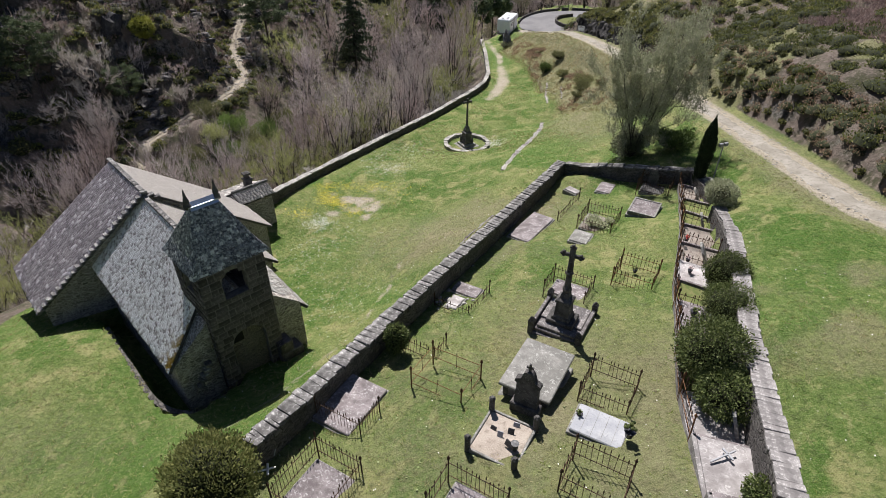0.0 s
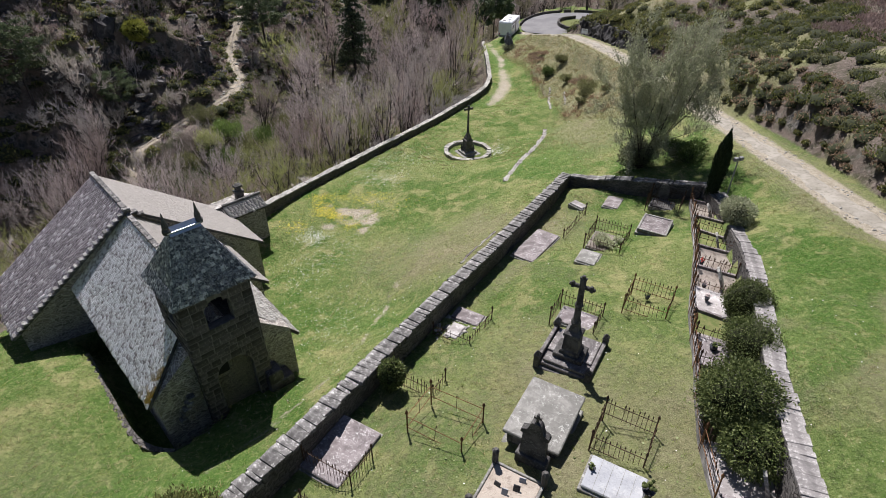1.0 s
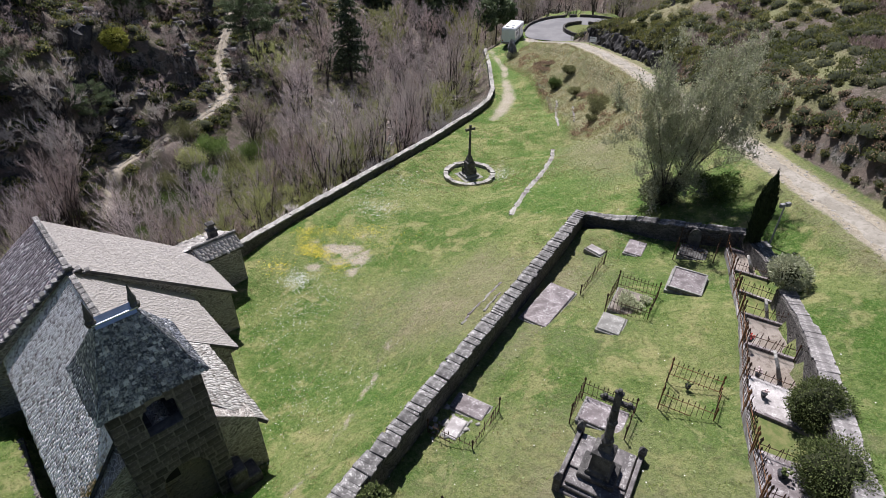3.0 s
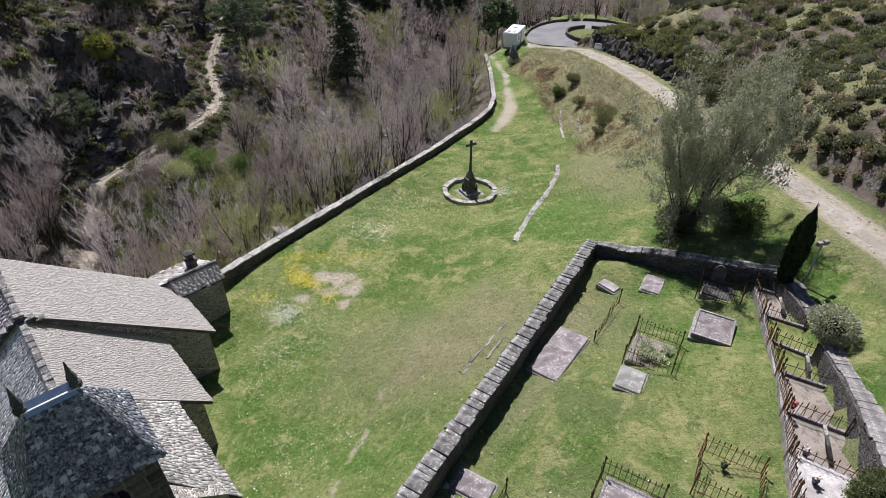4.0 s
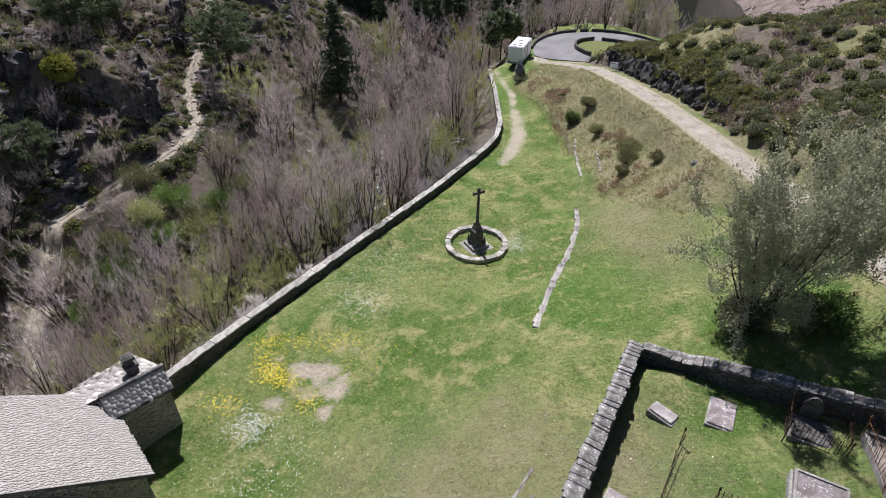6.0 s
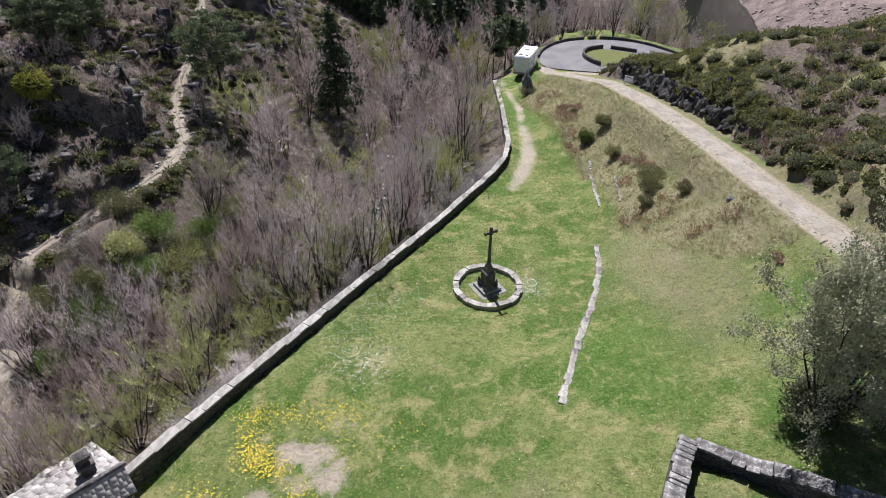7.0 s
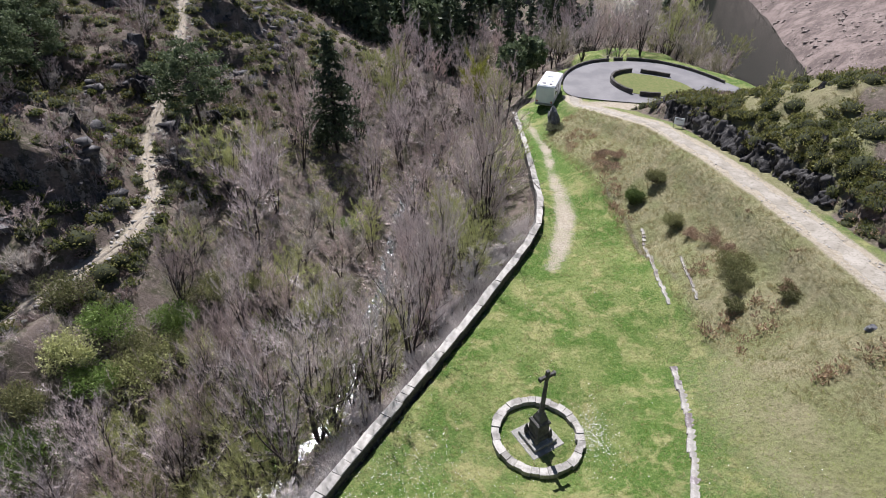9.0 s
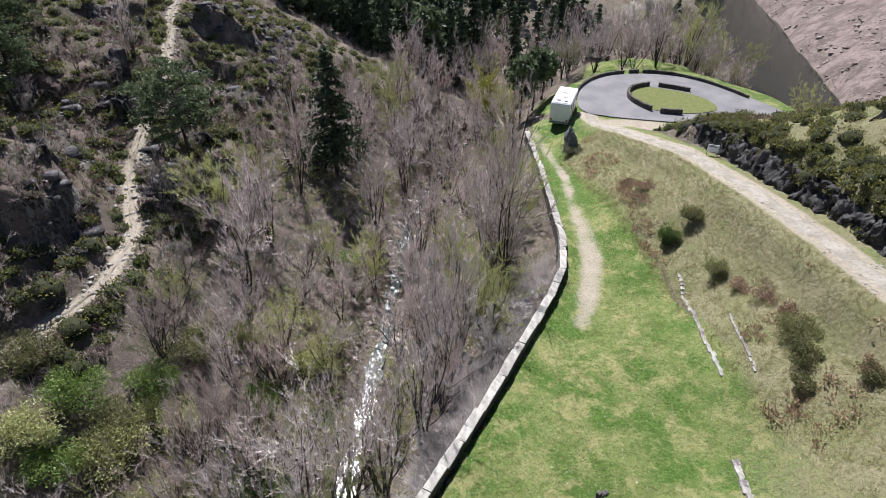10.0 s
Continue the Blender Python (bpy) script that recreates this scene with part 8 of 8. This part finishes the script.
heath("bracken", "tan dead bracken hanging over the lane's steep edge", [q for k, q in enumerate(C[:480]) if k % 3 != 2], 0.45, 0.9, M_BRACKEN, 19, 130, 0.085, 0.7)
heath("gorse", "small gorse clumps on the steep edge of the lane", C[2:480:3], 0.35, 0.7, M_GORSE, 20, 130, 0.085, 0.8)
A = scatter(rng, 1300, (-60, 40, 30, 150), lambda x, y: wild(x, y, 0.8) & ((x < 8) | (y > 128)))
stems("undergrowth", "bare mauve-grey undergrowth of the gorge", A, 44, 1.0, 0.42, 0.018, M_TWIG_BROWN, 3)
A = scatter(rng, 900, (-40, 8, 27, 120), lambda x, y: inside(x, y, GORGE) & wild(x, y))
stems("undergrowth", "pale leafless brush of the gorge", A, 44, 0.9, 0.4, 0.017, M_TWIG, 4)
def rubble(name, label, spots, lo, hi, material, seed):
    """Loose stones that nobody could count, as one mesh of uneven blocks."""
    g = np.random.default_rng(seed)
    n = len(spots)
    cube = np.array([(x, y, z) for z in (-0.6, 0.6) for x, y in ((-1, -1), (1, -1), (1, 1), (-1, 1))], float)
    v = cube[None] * g.uniform(0.5, 1.2, (n, 8, 1)) * (lo + (hi - lo) * g.uniform(0, 1, (n, 1, 1)) ** 3) * np.array([1, 0.8, 0.7])
    a = g.uniform(0, 6.283, n)
    x, y = v[:, :, 0] * np.cos(a)[:, None] - v[:, :, 1] * np.sin(a)[:, None], v[:, :, 0] * np.sin(a)[:, None] + v[:, :, 1] * np.cos(a)[:, None]
    v = np.stack([x + spots[:, :1], y + spots[:, 1:2], v[:, :, 2] + heights(spots)[:, None]], 2).reshape(-1, 3)
    f = np.array([[0, 1, 5, 4], [1, 2, 6, 5], [2, 3, 7, 6], [3, 0, 4, 7], [4, 5, 6, 7]])
    return tagged(soup(name, v, (np.arange(n)[:, None, None] * 8 + f[None]).reshape(-1, 4), material), label, "stones", kind="stuff")


M_SHORE = make_stone("shore_stones", (0.13, 0.11, 0.1), (0.26, 0.22, 0.2), (0.34, 0.31, 0.29), 0.4, 1.5, "island", 0.35)
A = scatter(rng, 2600, (66, 150, 135, 260), lambda x, y: (x - 0.3 * (y - 156) > 71) & (vnoise(x, y, 9, 81) + 0.5 * vnoise(x, y, 3, 82) > 0.7))
rubble("shore_stones", "broken stones strewn on the bare lake shore", A, 0.08, 0.6, M_SHORE, 21)
A = scatter(rng, 900, (-40, 10, 40, 125), lambda x, y: (near(x, y, STREAM_LINE)[0] < 2.2) & (near(x, y, STREAM_LINE)[0] > 0.25))
B = rng.normal(size=(46, 2)) * np.array([0.4, 0.45]) + np.array([0.35, 20.1])
rubble("broken_stones", "pale broken stones and rubbish on an old grave", B, 0.04, 0.15, M_KERB, 26)
rubble("stream_stones", "grey stones along the stream bed", A, 0.1, 0.5, M_SHORE, 22)
A = scatter(rng, 1300, (-60, -24, 50, 130), lambda x, y: west(x, y) & (vnoise(x, y, 5, 21) + 0.5 * vnoise(x, y, 1.8, 22) > 0.95))
rubble("scree", "broken grey rock on the hillside", A, 0.12, 0.8, M_CRAG, 23)
A = scatter(rng, 900, (-46, -24, 55, 140), lambda x, y: (near(x, y, TRAIL_LINE)[0] < 1.3))
rubble("path_stones", "pale loose stones along the footpath", A, 0.05, 0.24, M_KERB, 24)
A = scatter(rng, 2600, (14, 24, 18, 106), lambda x, y: near(x, y, LANE_LINE)[0] < 1.25)
rubble("lane_stones", "small pale stones lying loose on the lane", A, 0.02, 0.085, M_KERB, 25)
A = scatter(rng, 800, (-14, 8, 40, 76), lambda x, y: ~inside(x, y, LAWN_EDGE) & (near(x, y, WALL_LINE)[0] < 3.0) & (near(x, y, WALL_LINE)[0] > 0.9))
stems("undergrowth", "pale whitish brush along the foot of the parapet", A, 34, 0.8, 0.4, 0.02, M_TWIG_WHITE, 16)
A = scatter(rng, 800, (-40, 8, 27, 120), lambda x, y: inside(x, y, GORGE) & wild(x, y) & patch(x, y, 47, 0.72))
scrub("brambles", "olive brambles and young leaves on the gorge floor", A, 30, 0.13, 0.8, 0.6, M_TWIG_OLIVE, 5)
A = scatter(rng, 3400, (9, 26, 14, 100), lambda x, y: (near(x, y, BANK_LINE)[0] < 4) & (near(x, y, LANE_LINE)[0] > 1.5))
stems("dry_grass", "straw-coloured dead grass tufts on the bank", A, 11, 0.24, 0.18, 0.018, M_STRAW, 6, "grass")

B = scatter(rng, 170, (11, 20, 52, 96), lambda x, y: (near(x, y, BANK_LINE)[0] < 3.6) & (near(x, y, LANE_LINE)[0] > 1.9) & (vnoise(x, y, 3.0, 68) > 0.6))
scrub("heather", "mauve-brown dead bracken in patches on the bank", B, 26, 0.085, 0.5, 0.3, M_BRACKEN, 35, 2.6, 0.6)
top = np.array([(np.interp(y, (62, 74, 85, 94), (23.3, 22.5, 21.4, 21.2)) + abs(rng.normal()) * 0.9, y + rng.uniform(-0.3, 0.3)) for y in np.arange(61, 99, 0.34)])
heath("gorse", "gorse hanging over the rock cutting", top, 0.5, 1.05, M_GORSE, 12, 270, 0.095, 0.85)
# meadow grass, flowers and weeds
in_lawn = lambda x, y: inside(x, y, LAWN_EDGE) & (near(x, y, WORN)[0] > 1.0)
A = np.concatenate([scatter(rng, 12500, (-25, 19, 5, 45), in_lawn), scatter(rng, 7000, (-12, 17, 45, 80), in_lawn), scatter(rng, 1500, (7, 15, 80, 102), in_lawn)])
stems("grass", "short uneven meadow grass", A, 6, 0.075, 0.08, 0.02, M_GRASS, 7, "grass")
A = np.concatenate([scatter(rng, 5200, (-25, 19, 5, 45), lambda x, y: in_lawn(x, y) & patch(x, y, 51, 0.72)), scatter(rng, 3500, (-12, 17, 45, 80), lambda x, y: in_lawn(x, y) & patch(x, y, 51, 0.75))])
stems("dry_grass", "pale dry grass blades in the meadow", A, 6, 0.11, 0.09, 0.02, M_STRAW, 8, "grass")


def flowers(name, label, spots, size, lift, material, seed):
    g = np.random.default_rng(seed)
    c = np.stack([spots[:, 0], spots[:, 1], heights(spots) + lift * g.uniform(0.5, 1.3, len(spots))], 1)
    n = len(c)
    a = g.uniform(0, 6.283, n)
    tilt = g.normal(size=(n, 2)) * 0.35
    s = size * g.uniform(0.7, 1.35, n)
    V = []
    for k in range(5):
        dx, dy = np.cos(a + k * 1.2566) * s, np.sin(a + k * 1.2566) * s
        V.append(np.stack([c[:, 0] + dx, c[:, 1] + dy, c[:, 2] + dx * tilt[:, 0] + dy * tilt[:, 1]], 1))
    v = np.stack(V, 1).reshape(-1, 3)
    return tagged(soup(name, v, np.arange(n)[:, None] * 5 + np.arange(5)[None], material), label, "flowers", kind="stuff")


A = np.concatenate([rng.normal(size=(n, 2)) * np.array([sx, sy]) + np.array([x, y]) for x, y, sx, sy, n in ((-8.8, 38.2, 0.45, 0.5, 330), (-8.0, 37.7, 0.45, 0.35, 200), (-9.5, 40.4, 0.5, 0.35, 160), (-9.4, 39.0, 0.35, 0.7, 170), (-6.6, 36.3, 0.4, 0.4, 130), (-5.6, 40.7, 0.9, 0.45, 170), (-7.8, 40.6, 0.8, 0.4, 130))])
B = rng.normal(size=(120, 2)) * np.array([1.6, 1.0]) + np.array([-4.6, 39.4])
flowers("buttercups", "yellow buttercups round the bare patch", np.concatenate([A, B, rng.normal(size=(150, 2)) * np.array([0.6, 0.5]) + np.array([-10.6, 36.2])]), 0.024, 0.1, M_BUTTERCUP, 9)
C = [rng.normal(size=(k, 2)) * np.array([sx, sy]) + np.array([x, y]) for x, y, sx, sy, k in ((-5.5, 46.5, 2.2, 1.8, 700), (-4.6, 44.0, 1.2, 0.9, 420), (5.1, 52.5, 0.35, 0.8, 160), (-9.0, 35.0, 0.6, 0.5, 500), (-7.5, 33.5, 1.3, 1.5, 300), (-6, 26, 1.6, 2.5, 380), (5.2, 52, 0.5, 1.0, 220), (-3.5, 50, 1.6, 1.4, 260), (-9, 31, 1.0, 1.5, 200))]
C.append(scatter(rng, 700, (-12, 16, 8, 75), in_lawn))
C = np.concatenate(C)
flowers("daisies", "white daisies scattered in the grass", C[in_lawn(C[:, 0], C[:, 1])], 0.019, 0.07, M_DAISY, 10)
A = scatter(rng, 900, (-10, 12, 8, 40), in_lawn)
flowers("rosettes", "pale green weed rosettes in the grass", A, 0.032, 0.03, M_LEAF_PALE, 11)

# crags and the rock cutting
CRAG = []
for k, sq in enumerate(((1.0, 0.7, 1.3), (1.2, 0.6, 1.0), (0.8, 0.8, 1.6), (1.3, 0.9, 0.8), (0.7, 0.45, 1.8))):
    ob = part("rock", boulder(1.0, 100 + k, sq, 0.75, 3), M_CRAG)
    CRAG.append(tagged(ob, "jagged grey outcrop on the gorge side" if k < 4 else "upright split slab of the rock cutting", "rock", "outcrops"))


def rocks(first, spots, lo, hi, sink, tilt=12):
    for k, (x, y) in enumerate(spots):
        ob = first[k % len(first)]
        if "set" in ob:
            ob = copy_thing(ob, Matrix())
        ob["set"] = 1
        s = rng.uniform(lo, hi)
        ob.matrix_basis = pose(x, y, ground_z(x, y) - sink * s, rng.uniform(-tilt, tilt), rng.uniform(-tilt, tilt), rng.uniform(0, 360)) @ Matrix.Diagonal((s, s, s, 1))


steep = apart(scatter(rng, 500, (-52, -25, 54, 118), lambda x, y: west(x, y) & patch(x, y, 61, 0.85)), 1.6)[:16]
rocks(CRAG[:4], steep, 0.4, 1.1, 0.4)
slope = scatter(rng, 1500, (-56, -25, 54, 118), lambda x, y: (np.abs(height(x + 0.5, y) - height(x - 0.5, y)) + np.abs(height(x, y + 0.5) - height(x, y - 0.5)) > 1.9) & (near(x, y, TRAIL_LINE)[0] > 1.8))
rocks(CRAG[:4], apart(slope, 1.5)[:44], 0.5, 1.1, 0.4, 16)
big_crags = [(-41, 62, 3.2), (-43, 65.5, 3.0), (-36.5, 66.5, 2.2), (-34.2, 70, 1.9), (-38, 68.5, 2.4), (-33.8, 94, 1.7), (-35.5, 95.5, 1.9), (-29.5, 96, 1.4), (-27, 94.5, 1.4), (-45, 60, 3.4), (-32.6, 76.5, 1.6), (-48, 66, 3.0), (-40, 70, 2.2), (-36, 98, 2.0), (-20, 112, 1.8), (-24, 108, 1.6)]
for x, y, s in big_crags:
    rocks([CRAG[int(x * 7 + y) % 4]], [(x, y)], s, s * 1.05, 0.3)
rocks([CRAG[4], CRAG[1]], [(20.6, 95), (21.5, 96.2), (20.2, 97.2), (22.5, 97), (23.8, 98.2), (26, 99.6), (21.4, 90), (23, 75), (23.6, 70), (25, 82), (26.5, 77), (24.4, 86)], 0.5, 0.95, 0.3)
rocks([CRAG[0], CRAG[3]], [(x, y) for x, y in ((-2.6, 98), (-1.4, 97), (-3.4, 96.4), (4.6, 95), (4.4, 98))], 0.6, 1.1, 0.2)
for k, (x, y) in enumerate(((-9.0, 63), (-8.2, 66), (-9.6, 68), (-7.4, 72), (-8.8, 75), (-10.0, 60.5), (-7.0, 77))):
    rocks([CRAG[(0, 3)[k % 2]]], [(x + (0.7 if k % 2 else -0.7), y)], 0.25, 0.5, 0.1)
rock(17.4, 53.8, 0.45, 8, (1.2, 0.7, 0.5), "pale flat stone in the verge grass", 0.05, group="")


# ---- pieces of walls, last ----
COPE_MESH = {}


def coping(parent, line, width, length, thick, material, lift=0.0, wander=0.03, spin=3.0, rough=0.3):
    """Coping slabs along a wall's top, one by one."""
    pts = smooth_line(line, 0.1)
    d = np.concatenate([[0], np.cumsum(np.linalg.norm(np.diff(pts[:, :2], axis=0), axis=1))])
    s = 0.0
    while s < d[-1] - 0.1:
        k = random.randrange(6)
        key = (material.name, k, width, length)
        ln = length * (0.55 + 0.16 * k)
        if key not in COPE_MESH:
            b = block(-ln / 2, ln / 2, -width / 2 * (0.84 + 0.07 * (k % 4)), width / 2 * (0.82 + 0.06 * (k % 5)), 0, thick * (0.9 + 0.06 * (k % 3)), thick * 0.1, thick * rough)
            me = bpy.data.meshes.new("coping_stone")
            b.to_mesh(me)
            b.free()
            me.materials.append(material)
            COPE_MESH[key] = me
        c = min(s + ln / 2, d[-1])
        x, y, z = (np.interp(c, d, pts[:, i]) for i in range(3))
        x2, y2, z2 = (np.interp(min(c + 0.3, d[-1]), d, pts[:, i]) for i in range(3))
        x1, y1, z1 = (np.interp(max(c - 0.3, 0), d, pts[:, i]) for i in range(3))
        ang, up = math.degrees(math.atan2(y2 - y1, x2 - x1)), math.degrees(math.atan2(z2 - z1, math.hypot(x2 - x1, y2 - y1)))
        ob = under(new("coping_stone", COPE_MESH[key]), parent)
        ob.matrix_basis = pose(x + random.uniform(-wander, wander), y + random.uniform(-wander, wander), z - 0.02 + lift, 0, 0, ang + random.uniform(-spin, spin)) @ pose(0, 0, 0, random.uniform(-2, 2), -up + random.uniform(-1.5, 1.5), 0)
        s += ln - 0.01


coping(wall_west, YARD_WEST, 0.7, 0.36, 0.13, M_COPE, 0.0, 0.02, 3.5, 0.25)
coping(wall_north, YARD_NORTH, 0.62, 0.42, 0.12, M_COPE, 0.0, 0.03, 5.0, 0.28)
coping(wall_east, YARD_EAST, 0.72, 0.33, 0.1, M_PALE, 0.0, 0.015, 3.0, 0.18)
coping(wall_valley, VALLEY_WALL, 0.54, 1.1, 0.1, M_KERB, 0.0, 0.01, 0.6)
coping(wall_stub, YARD_STUB, 0.6, 0.5, 0.12, M_COPE, 0.0, 0.06, 9.0)
tower_stones()
